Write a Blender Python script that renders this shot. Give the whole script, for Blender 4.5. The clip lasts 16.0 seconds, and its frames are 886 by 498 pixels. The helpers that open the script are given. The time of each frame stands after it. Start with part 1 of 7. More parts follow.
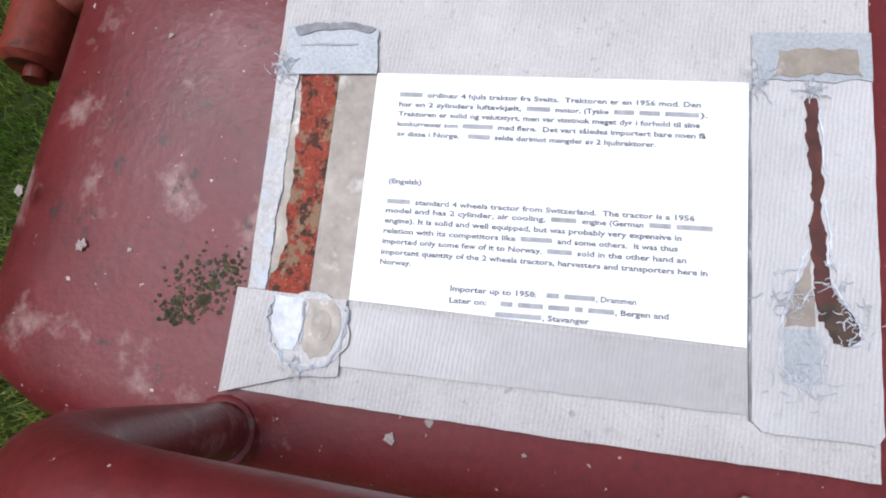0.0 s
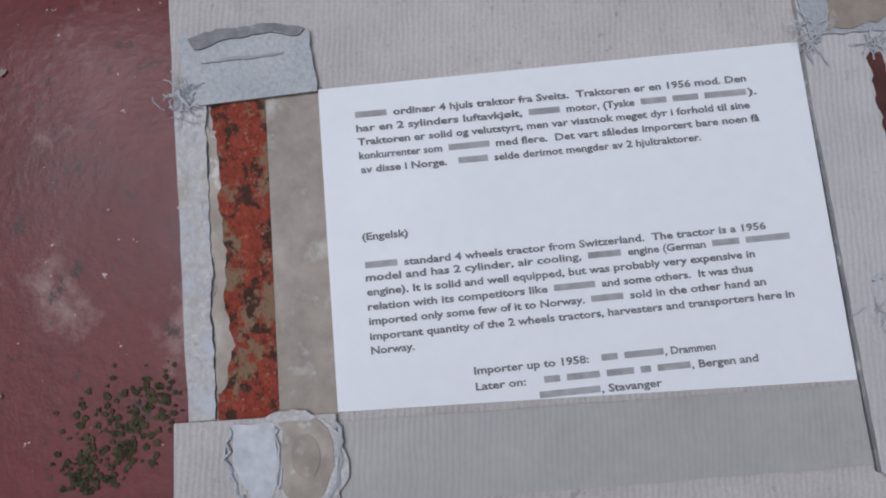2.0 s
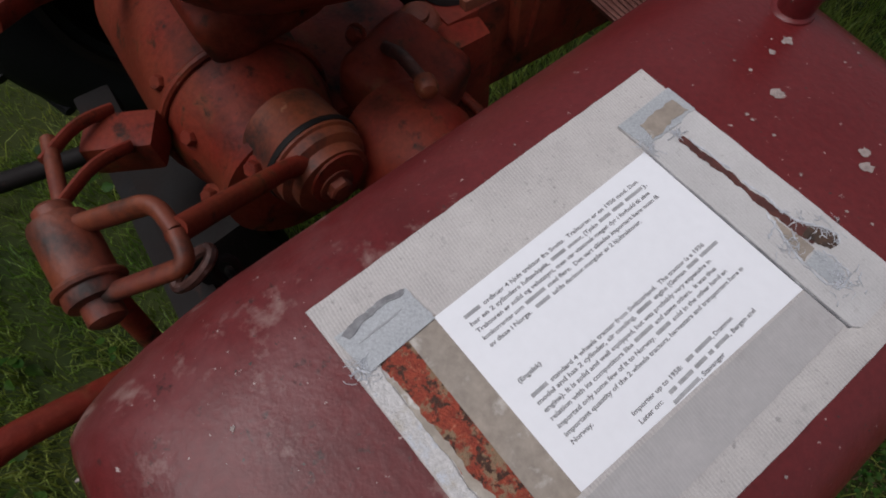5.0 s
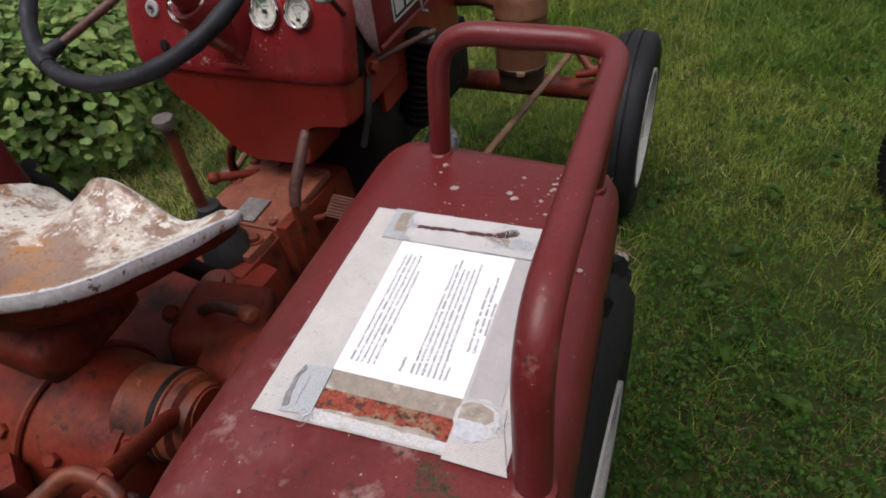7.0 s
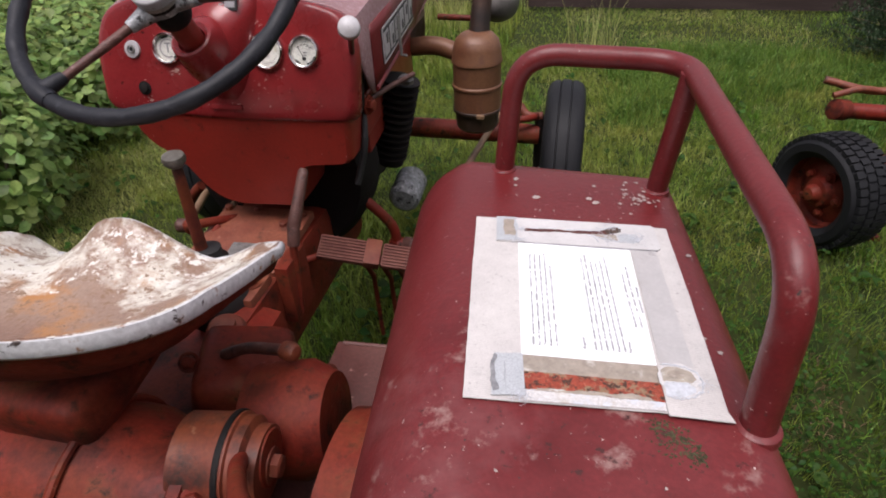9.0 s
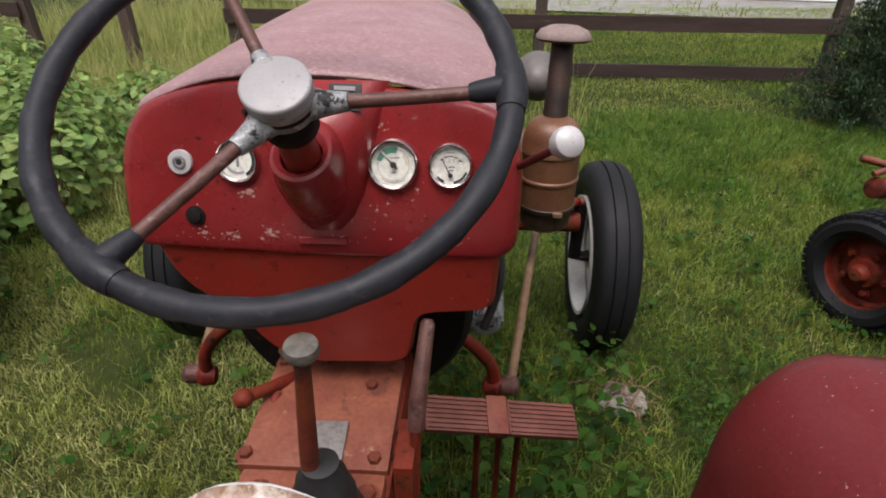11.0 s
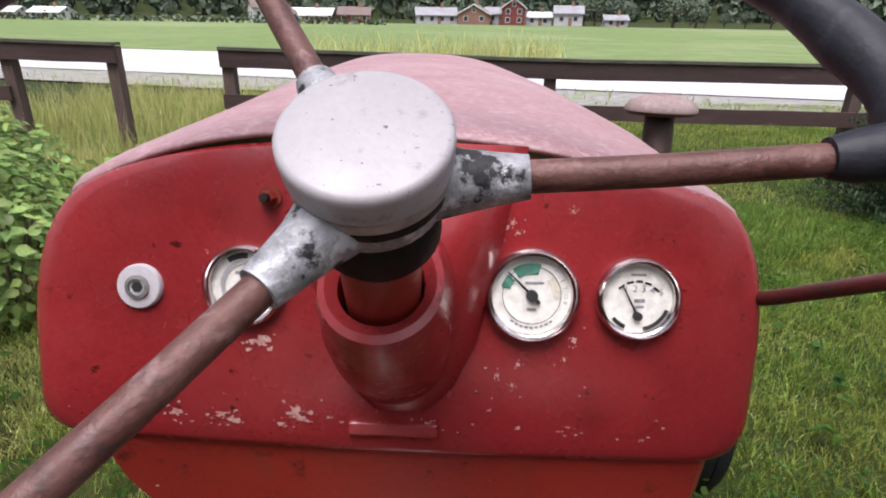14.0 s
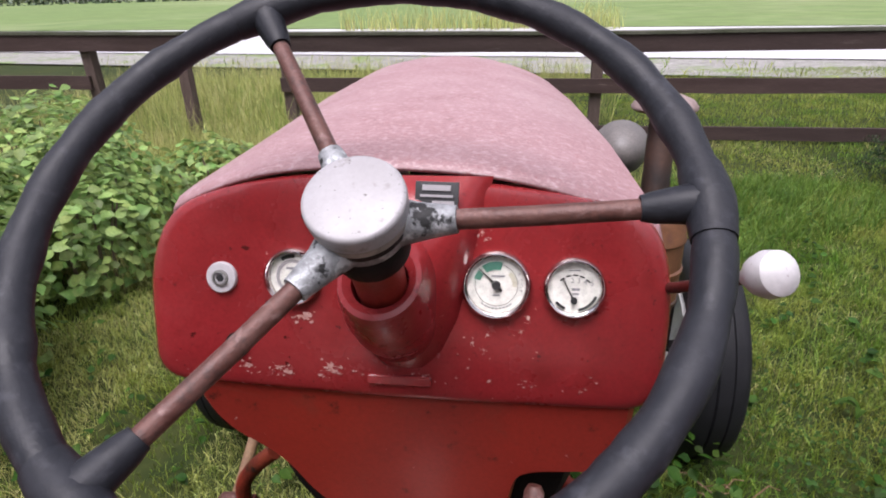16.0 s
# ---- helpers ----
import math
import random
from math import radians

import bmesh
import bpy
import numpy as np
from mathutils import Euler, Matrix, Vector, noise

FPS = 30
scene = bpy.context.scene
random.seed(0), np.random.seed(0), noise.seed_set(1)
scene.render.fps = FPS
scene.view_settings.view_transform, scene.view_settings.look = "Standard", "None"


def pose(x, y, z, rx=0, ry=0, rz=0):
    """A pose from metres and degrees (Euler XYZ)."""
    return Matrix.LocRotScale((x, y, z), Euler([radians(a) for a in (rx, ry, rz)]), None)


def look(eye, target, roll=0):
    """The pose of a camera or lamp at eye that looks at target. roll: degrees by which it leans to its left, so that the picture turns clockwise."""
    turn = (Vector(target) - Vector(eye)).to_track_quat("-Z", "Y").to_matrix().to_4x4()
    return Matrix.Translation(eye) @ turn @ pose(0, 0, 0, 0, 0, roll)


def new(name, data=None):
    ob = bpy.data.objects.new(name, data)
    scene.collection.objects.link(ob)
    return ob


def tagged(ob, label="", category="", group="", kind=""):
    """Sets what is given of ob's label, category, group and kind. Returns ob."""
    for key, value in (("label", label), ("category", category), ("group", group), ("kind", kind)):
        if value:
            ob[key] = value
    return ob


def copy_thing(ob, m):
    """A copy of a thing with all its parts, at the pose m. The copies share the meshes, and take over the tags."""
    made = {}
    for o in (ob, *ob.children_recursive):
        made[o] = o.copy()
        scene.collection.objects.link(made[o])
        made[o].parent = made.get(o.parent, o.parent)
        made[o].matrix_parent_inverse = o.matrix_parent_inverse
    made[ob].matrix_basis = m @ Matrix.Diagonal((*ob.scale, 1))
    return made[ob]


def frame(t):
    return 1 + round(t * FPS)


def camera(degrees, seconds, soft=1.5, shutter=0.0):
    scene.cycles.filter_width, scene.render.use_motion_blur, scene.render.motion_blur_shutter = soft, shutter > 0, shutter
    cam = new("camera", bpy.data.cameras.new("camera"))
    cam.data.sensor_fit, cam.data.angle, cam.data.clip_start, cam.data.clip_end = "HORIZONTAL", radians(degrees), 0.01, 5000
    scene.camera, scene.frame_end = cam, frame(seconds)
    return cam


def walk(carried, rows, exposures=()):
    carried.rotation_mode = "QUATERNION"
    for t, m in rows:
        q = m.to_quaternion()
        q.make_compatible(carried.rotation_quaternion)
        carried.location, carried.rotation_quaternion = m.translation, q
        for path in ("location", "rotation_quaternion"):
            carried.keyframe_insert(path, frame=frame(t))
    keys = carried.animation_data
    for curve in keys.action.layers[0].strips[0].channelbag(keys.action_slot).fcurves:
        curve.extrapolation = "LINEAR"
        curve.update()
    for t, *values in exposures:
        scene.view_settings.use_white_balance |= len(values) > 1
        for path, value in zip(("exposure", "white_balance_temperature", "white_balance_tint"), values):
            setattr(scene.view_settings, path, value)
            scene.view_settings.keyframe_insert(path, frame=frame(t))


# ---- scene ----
cam = camera(75.5, 16.0, soft=1.9)

# seconds, stops, kelvin, tint
EXPOSURES = [(0, 0.0, 5850, 13), (0.5, -0.45, 5800, 13), (1.2, -0.82, 5850, 13), (2.0, -1.02, 5850, 13), (3.2, -1.04, 5850, 13), (5.3, -0.7, 6300, 15), (6.0, -0.5, 6350, 15), (7.0, -0.08, 6450, 17), (8.2, 0.26, 6400, 20), (10.3, 0.29, 6450, 18), (11.0, 0.40, 6550, 16), (11.5, 0.67, 6450, 17), (13, 0.84, 6250, 21), (16, 0.84, 6200, 22)]
PATH = [
    (0, (0.742, -0.551, 1.194), (0.347, -0.889, -0.738), -30.2),
    (0.5, (0.731, -0.579, 1.175), (0.377, -0.862, -0.773), -31.5),
    (1, (0.713, -0.59, 1.158), (0.364, -0.773, -0.803), -24.8),
    (1.5, (0.705, -0.592, 1.145), (0.362, -0.689, -0.822), -15.3),
    (2, (0.703, -0.59, 1.139), (0.358, -0.655, -0.83), -10.6),
    (2.5, (0.702, -0.589, 1.136), (0.353, -0.622, -0.833), -5.3),
    (3, (0.701, -0.588, 1.135), (0.342, -0.619, -0.832), -4.9),
    (3.2, (0.701, -0.588, 1.136), (0.345, -0.613, -0.832), -4.0),
    (5.3, (0.713, -0.709, 1.261), (-0.14, -0.043, -0.422), -5.3),
    (5.5, (0.723, -0.724, 1.278), (-0.152, 0.081, -0.33), -6.5),
    (6, (0.74, -0.764, 1.294), (-0.047, 0.376, -0.15), -3.8),
    (6.5, (0.801, -0.799, 1.306), (0.072, 0.479, -0.049), -6.7),
    (7, (0.837, -0.846, 1.309), (0.127, 0.506, 0.018), -7.8),
    (7.5, (0.839, -0.902, 1.315), (0.166, 0.516, 0.075), -7.6),
    (8, (0.806, -0.95, 1.304), (0.178, 0.526, 0.11), -7.1),
    (8.2, (0.78, -0.965, 1.295), (0.18, 0.54, 0.122), -6.8),
    (10.3, (0.347, -0.912, 1.298), (0.307, 0.739, 0.169), 2.8),
    (10.5, (0.305, -0.86, 1.287), (0.255, 0.815, 0.196), 1.9),
    (11, (0.201, -0.677, 1.274), (0.105, 1.048, 0.265), -0.0),
    (11.5, (0.139, -0.52, 1.236), (0.007, 1.259, 0.333), -0.7),
    (12, (0.086, -0.425, 1.201), (-0.001, 1.407, 0.405), -0.0),
    (12.5, (0.072, -0.399, 1.188), (-0.013, 1.45, 0.431), 0.4),
    (13, (0.065, -0.385, 1.181), (-0.02, 1.469, 0.436), 0.6),
    (13.5, (0.059, -0.37, 1.177), (-0.026, 1.485, 0.435), 0.7),
    (14, (0.051, -0.361, 1.176), (-0.014, 1.497, 0.437), 0.9),
    (14.5, (0.051, -0.366, 1.179), (-0.014, 1.497, 0.453), 0.7),
    (15, (0.066, -0.392, 1.201), (-0.045, 1.464, 0.463), 0.0),
    (15.5, (0.087, -0.436, 1.229), (-0.082, 1.405, 0.466), -0.7),
    (16, (0.118, -0.484, 1.258), (-0.135, 1.319, 0.43), -1.7),
]
walk(cam, [(t, look(eye, target, roll)) for t, eye, target, roll in PATH], EXPOSURES)

# ---- light ----
world = bpy.data.worlds.new("overcast_sky")
scene.world = world
world.use_nodes = True
wn = world.node_tree
sky = wn.nodes.new("ShaderNodeTexSky")
sky.sky_type, sky.sun_disc = "NISHITA", False
sky.sun_elevation, sky.sun_rotation = radians(69), radians(153)
sky.air_density, sky.dust_density, sky.ozone_density = 1.6, 4.0, 1.0
grey_sky = wn.nodes.new("ShaderNodeHueSaturation")
grey_sky.inputs["Saturation"].default_value = 0.28
wn.links.new(sky.outputs["Color"], grey_sky.inputs["Color"])
wn.links.new(grey_sky.outputs["Color"], wn.nodes["Background"].inputs["Color"])
wn.nodes["Background"].inputs["Strength"].default_value = 0.125
sun = new("sun", bpy.data.lights.new("sun", "SUN"))
sun.data.energy, sun.data.angle, sun.data.color = 2.7, radians(34), (1.0, 0.97, 0.93)
sun.matrix_world = look((0, 0, 0), (0.16, 0.32, -0.93))


# ---- materials ----
def mat(name, base, alt=None, scale=6.0, rough=0.5, metal=0.0, bump=0.15, fine=160.0, overlays=(), spec=0.5, rough_var=0.12, stretch=(1, 1, 1), random=0.0, grain=0.35, focus=None, weave=0.0):
    m = bpy.data.materials.new(name)
    m.use_nodes = True
    t = m.node_tree
    n, link = t.nodes, t.links.new
    b = n["Principled BSDF"]
    co = n.new("ShaderNodeTexCoord")
    mp = n.new("ShaderNodeMapping")
    mp.inputs["Scale"].default_value = stretch
    link(co.outputs["Object"], mp.inputs["Vector"])
    vec = mp.outputs["Vector"]

    def noise_tex(s, detail=6.0, rgh=0.6):
        x = n.new("ShaderNodeTexNoise")
        x.inputs["Scale"].default_value, x.inputs["Detail"].default_value, x.inputs["Roughness"].default_value = s, detail, rgh
        link(vec, x.inputs["Vector"])
        return x.outputs["Fac"]

    def mix(f, a, c, mode="MIX"):
        x = n.new("ShaderNodeMix")
        x.data_type, x.blend_type = "RGBA", mode
        for sock, v in ((x.inputs["Factor"], f), (x.inputs[6], a), (x.inputs[7], c)):
            if isinstance(v, bpy.types.NodeSocket):
                link(v, sock)
            elif isinstance(v, (int, float)):
                sock.default_value = v
            else:
                sock.default_value = (*v, 1)
        return x.outputs[2]

    def ramp(f, lo, hi):
        x = n.new("ShaderNodeMapRange")
        x.inputs["From Min"].default_value, x.inputs["From Max"].default_value = lo, hi
        link(f, x.inputs["Value"])
        return x.outputs["Result"]

    big, small = noise_tex(scale), noise_tex(fine, 4.0)
    alt = alt or tuple(c * 0.7 for c in base)
    col = mix(ramp(big, 0.35, 0.65), base, alt)
    col = mix(ramp(small, 0.3, 0.75), col, mix(grain, col, (0.0, 0.0, 0.0)))
    height = small
    for k, (c, s, lo, hi, det) in enumerate(overlays):
        f = noise_tex(s, det, 0.65)
        if focus and k in focus[3]:
            away = n.new("ShaderNodeVectorMath")
            away.operation = "DISTANCE"
            link(co.outputs["Object"], away.inputs[0])
            away.inputs[1].default_value = focus[0]
            add = n.new("ShaderNodeMath")
            add.operation = "ADD"
            link(f, add.inputs[0])
            shift = n.new("ShaderNodeMapRange")
            shift.inputs["From Min"].default_value, shift.inputs["From Max"].default_value = focus[1]
            shift.inputs["To Min"].default_value, shift.inputs["To Max"].default_value = focus[2]
            link(away.outputs["Value"], shift.inputs["Value"])
            link(shift.outputs["Result"], add.inputs[1])
            f = add.outputs[0]
        mask = ramp(f, lo, hi)
        col = mix(mask, col, c)
    if weave:
        rib = n.new("ShaderNodeTexWave")
        rib.bands_direction = "Y"
        rib.inputs["Scale"].default_value, rib.inputs["Distortion"].default_value = 165, 4.0
        rib.inputs["Detail"].default_value, rib.inputs["Detail Scale"].default_value = 3.0, 0.6
        link(vec, rib.inputs["Vector"])
        uneven = n.new("ShaderNodeMath")
        uneven.operation = "MULTIPLY"
        link(rib.outputs["Fac"], uneven.inputs[0])
        link(ramp(noise_tex(60, 5.0), 0.35, 0.7), uneven.inputs[1])
        col = mix(uneven.outputs[0], col, mix(weave, col, (0.05, 0.05, 0.05)))
        height = rib.outputs["Fac"]
    if random:
        info = n.new("ShaderNodeObjectInfo")
        col = mix(ramp(info.outputs["Random"], -0.2, 1.2), col, mix(random, col, (0.02, 0.02, 0.02)))
    link(col, b.inputs["Base Color"])
    r = n.new("ShaderNodeMapRange")
    r.inputs["To Min"].default_value, r.inputs["To Max"].default_value = max(0.03, rough - rough_var), min(1.0, rough + rough_var)
    r.inputs["From Min"].default_value, r.inputs["From Max"].default_value = 0.3, 0.7
    link(big, r.inputs["Value"])
    link(r.outputs["Result"], b.inputs["Roughness"])
    b.inputs["Metallic"].default_value = metal
    b.inputs["Specular IOR Level"].default_value = spec
    if bump:
        bp = n.new("ShaderNodeBump")
        bp.inputs["Strength"].default_value, bp.inputs["Distance"].default_value = bump, 0.002
        link(height, bp.inputs["Height"])
        link(bp.outputs["Normal"], b.inputs["Normal"])
    return m


CHIP = (0.54, 0.34, 0.30)
M = {}
M["red"] = mat("weathered_red_paint", (0.240, 0.0195, 0.021), (0.195, 0.015, 0.0165), 6, 0.26, bump=0.12, fine=260, spec=0.45, rough_var=0.10, grain=0.22,
               overlays=[((0.215, 0.034, 0.033), 5, 0.50, 0.80, 6), ((0.115, 0.008, 0.007), 11, 0.55, 0.80, 9), ((0.050, 0.006, 0.005), 95, 0.63, 0.70, 5), (CHIP, 110, 0.735, 0.745, 4), ((0.09, 0.02, 0.015), 40, 0.68, 0.73, 6)])
M["red_lower"] = mat("plain_red_paint", (0.265, 0.025, 0.016), (0.215, 0.020, 0.012), 5, 0.40, bump=0.12, fine=200, grain=0.2,
                     overlays=[((0.19, 0.035, 0.022), 14, 0.58, 0.75, 5), ((0.06, 0.008, 0.005), 40, 0.62, 0.72, 6), (CHIP, 120, 0.745, 0.755, 3)])
M["faded"] = mat("sun_faded_red_paint", (0.128, 0.013, 0.014), (0.150, 0.022, 0.023), 7, 0.40, bump=0.18, fine=220, spec=0.36, grain=0.28,
                 overlays=[((0.080, 0.009, 0.009), 15, 0.48, 0.70, 9), ((0.165, 0.052, 0.052), 8, 0.52, 0.72, 11), ((0.25, 0.145, 0.130), 24, 0.575, 0.68, 12), ((0.050, 0.016, 0.014), 70, 0.62, 0.68, 8), ((0.045, 0.03, 0.025), 180, 0.67, 0.71, 4), ((0.42, 0.33, 0.31), 230, 0.70, 0.725, 3)],
                 focus=((0.66, -0.76, 0.97), (0.08, 0.42), (0.02, -0.14), (0, 1, 2, 3)))
# chalky oxidised paint, paled further by sky reflection put into the base colour
M["hood"] = mat("chalky_hood_paint_with_sky_sheen", (0.325, 0.186, 0.194), (0.275, 0.146, 0.152), 5, 0.5, bump=0.2, fine=300,
                overlays=[((0.39, 0.27, 0.275), 120, 0.50, 0.70, 9), ((0.24, 0.09, 0.09), 150, 0.60, 0.68, 6), ((0.08, 0.035, 0.035), 210, 0.69, 0.72, 4), ((0.10, 0.04, 0.035), 24, 0.69, 0.73, 9)])
M["rusty_red"] = mat("rusty_red_cast_iron", (0.175, 0.017, 0.010), (0.170, 0.030, 0.013), 9, 0.58, spec=0.22, bump=0.5, fine=120,
                     overlays=[((0.15, 0.045, 0.017), 14, 0.55, 0.68, 8), ((0.012, 0.004, 0.003), 8, 0.50, 0.70, 9), ((0.010, 0.005, 0.003), 28, 0.56, 0.68, 8), ((0.26, 0.12, 0.08), 46, 0.69, 0.74, 5)])
M["orange_rust"] = mat("orange_rusted_cover", (0.19, 0.045, 0.016), (0.13, 0.020, 0.010), 13, 0.6, bump=0.45, fine=130,
                       overlays=[((0.018, 0.008, 0.005), 15, 0.52, 0.66, 8), ((0.34, 0.17, 0.09), 34, 0.66, 0.75, 5)])
M["rod"] = mat("rust_brown_steel_rod", (0.085, 0.030, 0.022), (0.125, 0.055, 0.043), 45, 0.55, metal=0.2, bump=0.4, fine=300,
               overlays=[((0.18, 0.105, 0.095), 70, 0.56, 0.7, 6), ((0.035, 0.017, 0.014), 60, 0.53, 0.66, 7)])
M["cap"] = mat("chalky_white_plastic", (0.30, 0.288, 0.296), (0.26, 0.248, 0.252), 25, 0.40, bump=0.12, fine=300, grain=0.10,
               overlays=[((0.06, 0.05, 0.045), 120, 0.675, 0.70, 5), ((0.17, 0.155, 0.15), 70, 0.60, 0.70, 6), ((0.06, 0.05, 0.045), 260, 0.685, 0.705, 3)])
M["knob"] = mat("white_enamelled_knob", (0.50, 0.485, 0.495), (0.42, 0.405, 0.41), 40, 0.35, bump=0.1, fine=300, grain=0.1,
                overlays=[((0.22, 0.19, 0.18), 150, 0.66, 0.70, 5)])
M["worn_knob"] = mat("olive_grey_worn_knob", (0.075, 0.065, 0.050), (0.16, 0.145, 0.125), 70, 0.5, bump=0.3)
M["bowl"] = mat("oily_black_brown_bowl", (0.022, 0.014, 0.010), (0.055, 0.025, 0.015), 14, 0.45, bump=0.3)
M["alloy"] = mat("corroded_grey_alloy", (0.30, 0.31, 0.32), (0.19, 0.195, 0.20), 60, 0.6, metal=0.3, bump=0.6, fine=240,
                 overlays=[((0.42, 0.43, 0.44), 90, 0.54, 0.64, 7), ((0.010, 0.010, 0.010), 48, 0.555, 0.60, 9)])
M["tape"] = mat("black_grip_tape", (0.010, 0.011, 0.015), (0.017, 0.018, 0.023), 30, 0.55, bump=0.25, fine=160, spec=0.28, overlays=[((0.026, 0.027, 0.033), 70, 0.56, 0.68, 6)])
M["black"] = mat("black_rubber", (0.018, 0.018, 0.019), (0.03, 0.03, 0.03), 20, 0.6, bump=0.25, fine=180)
M["tyre"] = mat("weathered_tyre_rubber", (0.0085, 0.009, 0.0105), (0.013, 0.013, 0.015), 9, 0.62, bump=0.3, fine=150, spec=0.22,
                overlays=[((0.030, 0.030, 0.027), 24, 0.66, 0.8, 6), ((0.07, 0.07, 0.065), 260, 0.72, 0.74, 3)])
# oily iron, and the black of pieces added to darken gaps
M["dark"] = mat("oily_iron_and_gap_black", (0.007, 0.006, 0.006), (0.013, 0.009, 0.008), 14, 0.7, spec=0.2, bump=0.4, fine=140,
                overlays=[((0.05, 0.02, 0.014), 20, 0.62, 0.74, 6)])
M["chrome"] = mat("pitted_chrome", (0.72, 0.68, 0.66), (0.60, 0.55, 0.53), 60, 0.16, metal=1.0, bump=0.05, rough_var=0.08)
M["steel"] = mat("grey_dull_steel", (0.42, 0.41, 0.39), (0.30, 0.29, 0.27), 40, 0.45, metal=0.7, bump=0.2)
M["ivory"] = mat("ivory_dial_face", (0.66, 0.66, 0.60), (0.60, 0.60, 0.54), 30, 0.5, bump=0.0)
M["dial_green"] = mat("green_dial_sector", (0.06, 0.20, 0.14), (0.05, 0.17, 0.12), 30, 0.5, bump=0.0)
M["dial_pale"] = mat("pale_dial_sector", (0.54, 0.52, 0.40), (0.5, 0.48, 0.38), 30, 0.5, bump=0.0)
M["ink"] = mat("black_print", (0.015, 0.015, 0.016), (0.02, 0.02, 0.02), 30, 0.5, bump=0.0)
M["bar_ink"] = mat("pale_grey_print", (0.34, 0.34, 0.35), (0.46, 0.46, 0.47), 220, 0.6, bump=0.0)
M["text_ink"] = mat("faded_grey_print", (0.15, 0.15, 0.16), (0.25, 0.25, 0.26), 220, 0.6, bump=0.0)
M["seat_pan"] = mat("rusted_seat_pan_with_white_paint", (0.20, 0.105, 0.070), (0.29, 0.20, 0.15), 5, 0.34, bump=0.35, fine=170, grain=0.25,
                    overlays=[((0.33, 0.15, 0.05), 13, 0.50, 0.66, 9), ((0.15, 0.045, 0.025), 9, 0.57, 0.67, 8), ((0.58, 0.55, 0.48), 12, 0.50, 0.61, 12), ((0.19, 0.11, 0.065), 85, 0.55, 0.63, 6), ((0.62, 0.59, 0.54), 60, 0.60, 0.66, 6), ((0.07, 0.045, 0.03), 150, 0.655, 0.69, 4)],
                    focus=((0.05, -0.635, 0.82), (0.06, 0.22), (-0.12, 0.08), (2, 4)))
M["seat_rim"] = mat("chipped_white_seat_paint", (0.72, 0.72, 0.73), (0.62, 0.62, 0.63), 14, 0.45, bump=0.3, fine=140,
                    overlays=[((0.30, 0.15, 0.08), 40, 0.60, 0.66, 8), ((0.05, 0.035, 0.03), 60, 0.61, 0.65, 6)])
M["white_rim"] = mat("dirty_white_wheel_paint", (0.60, 0.60, 0.58), (0.45, 0.44, 0.41), 9, 0.5, bump=0.2,
                     overlays=[((0.20, 0.12, 0.08), 20, 0.63, 0.7, 6)])
M["brass_rod"] = mat("mud_stained_tan_rod", (0.22, 0.135, 0.07), (0.15, 0.075, 0.04), 25, 0.6, bump=0.3)
M["stack"] = mat("soot_and_rust_pipe", (0.020, 0.014, 0.012), (0.075, 0.034, 0.020), 10, 0.6, metal=0.2, bump=0.4, fine=120)
M["aircl"] = mat("brown_rusty_canister", (0.14, 0.055, 0.028), (0.20, 0.09, 0.04), 9, 0.5, metal=0.1, bump=0.35,
                 overlays=[((0.10, 0.04, 0.025), 18, 0.56, 0.7, 6)])
M["stack_cap"] = mat("dusty_pink_brown_cap", (0.27, 0.20, 0.185), (0.21, 0.145, 0.13), 25, 0.65, bump=0.3)
M["pad"] = mat("worn_red_brown_pedal_pad", (0.16, 0.045, 0.028), (0.11, 0.03, 0.02), 25, 0.7, bump=0.4)
M["footplate"] = mat("brown_worn_footplate", (0.10, 0.03, 0.025), (0.14, 0.055, 0.045), 12, 0.55, bump=0.35,
                     overlays=[((0.38, 0.22, 0.18), 45, 0.66, 0.72, 4)])

# card and tape
M["card"] = mat("grey_linen_card", (0.57, 0.54, 0.52), (0.51, 0.48, 0.465), 18, 0.75, bump=0.14, fine=900, grain=0.2, stretch=(1, 1, 1), weave=0.20,
                overlays=[((0.33, 0.31, 0.30), 260, 0.60, 0.72, 4), ((0.36, 0.34, 0.33), 40, 0.62, 0.75, 5)])
M["film_tape"] = mat("greyish_clear_film_tape", (0.45, 0.43, 0.425), (0.41, 0.395, 0.39), 22, 0.36, bump=0.06, fine=300, grain=0.1, weave=0.12,
                     overlays=[((0.36, 0.34, 0.33), 34, 0.6, 0.75, 6)])
M["paper"] = mat("white_paper", (0.80, 0.81, 0.84), (0.79, 0.80, 0.83), 20, 0.55, bump=0.0, grain=0.03)
M["tape_cloth"] = mat("silver_grey_cloth_tape", (0.47, 0.49, 0.51), (0.41, 0.43, 0.45), 25, 0.42, bump=0.2, fine=700,
                      overlays=[((0.25, 0.26, 0.28), 45, 0.66, 0.78, 6)])
M["tape_white"] = mat("peeling_white_tape", (0.66, 0.64, 0.63), (0.58, 0.56, 0.55), 30, 0.7, bump=0.6, fine=500,
                      overlays=[((0.42, 0.37, 0.30), 45, 0.58, 0.70, 7), ((0.52, 0.54, 0.58), 30, 0.56, 0.62, 5)])
M["card_pale"] = mat("pale_linen_tape", (0.56, 0.545, 0.54), (0.50, 0.485, 0.48), 22, 0.7, bump=0.14, fine=900, grain=0.15, weave=0.14,
                     overlays=[((0.40, 0.385, 0.375), 240, 0.62, 0.72, 4), ((0.44, 0.42, 0.41), 40, 0.62, 0.75, 5)])
# for the creased patch and for the shadow painted along the tape's edge
M["crease"] = mat("dark_crease_and_edge_shade", (0.16, 0.16, 0.17), (0.30, 0.30, 0.31), 140, 0.6, overlays=[((0.42, 0.43, 0.44), 110, 0.56, 0.64, 6)])
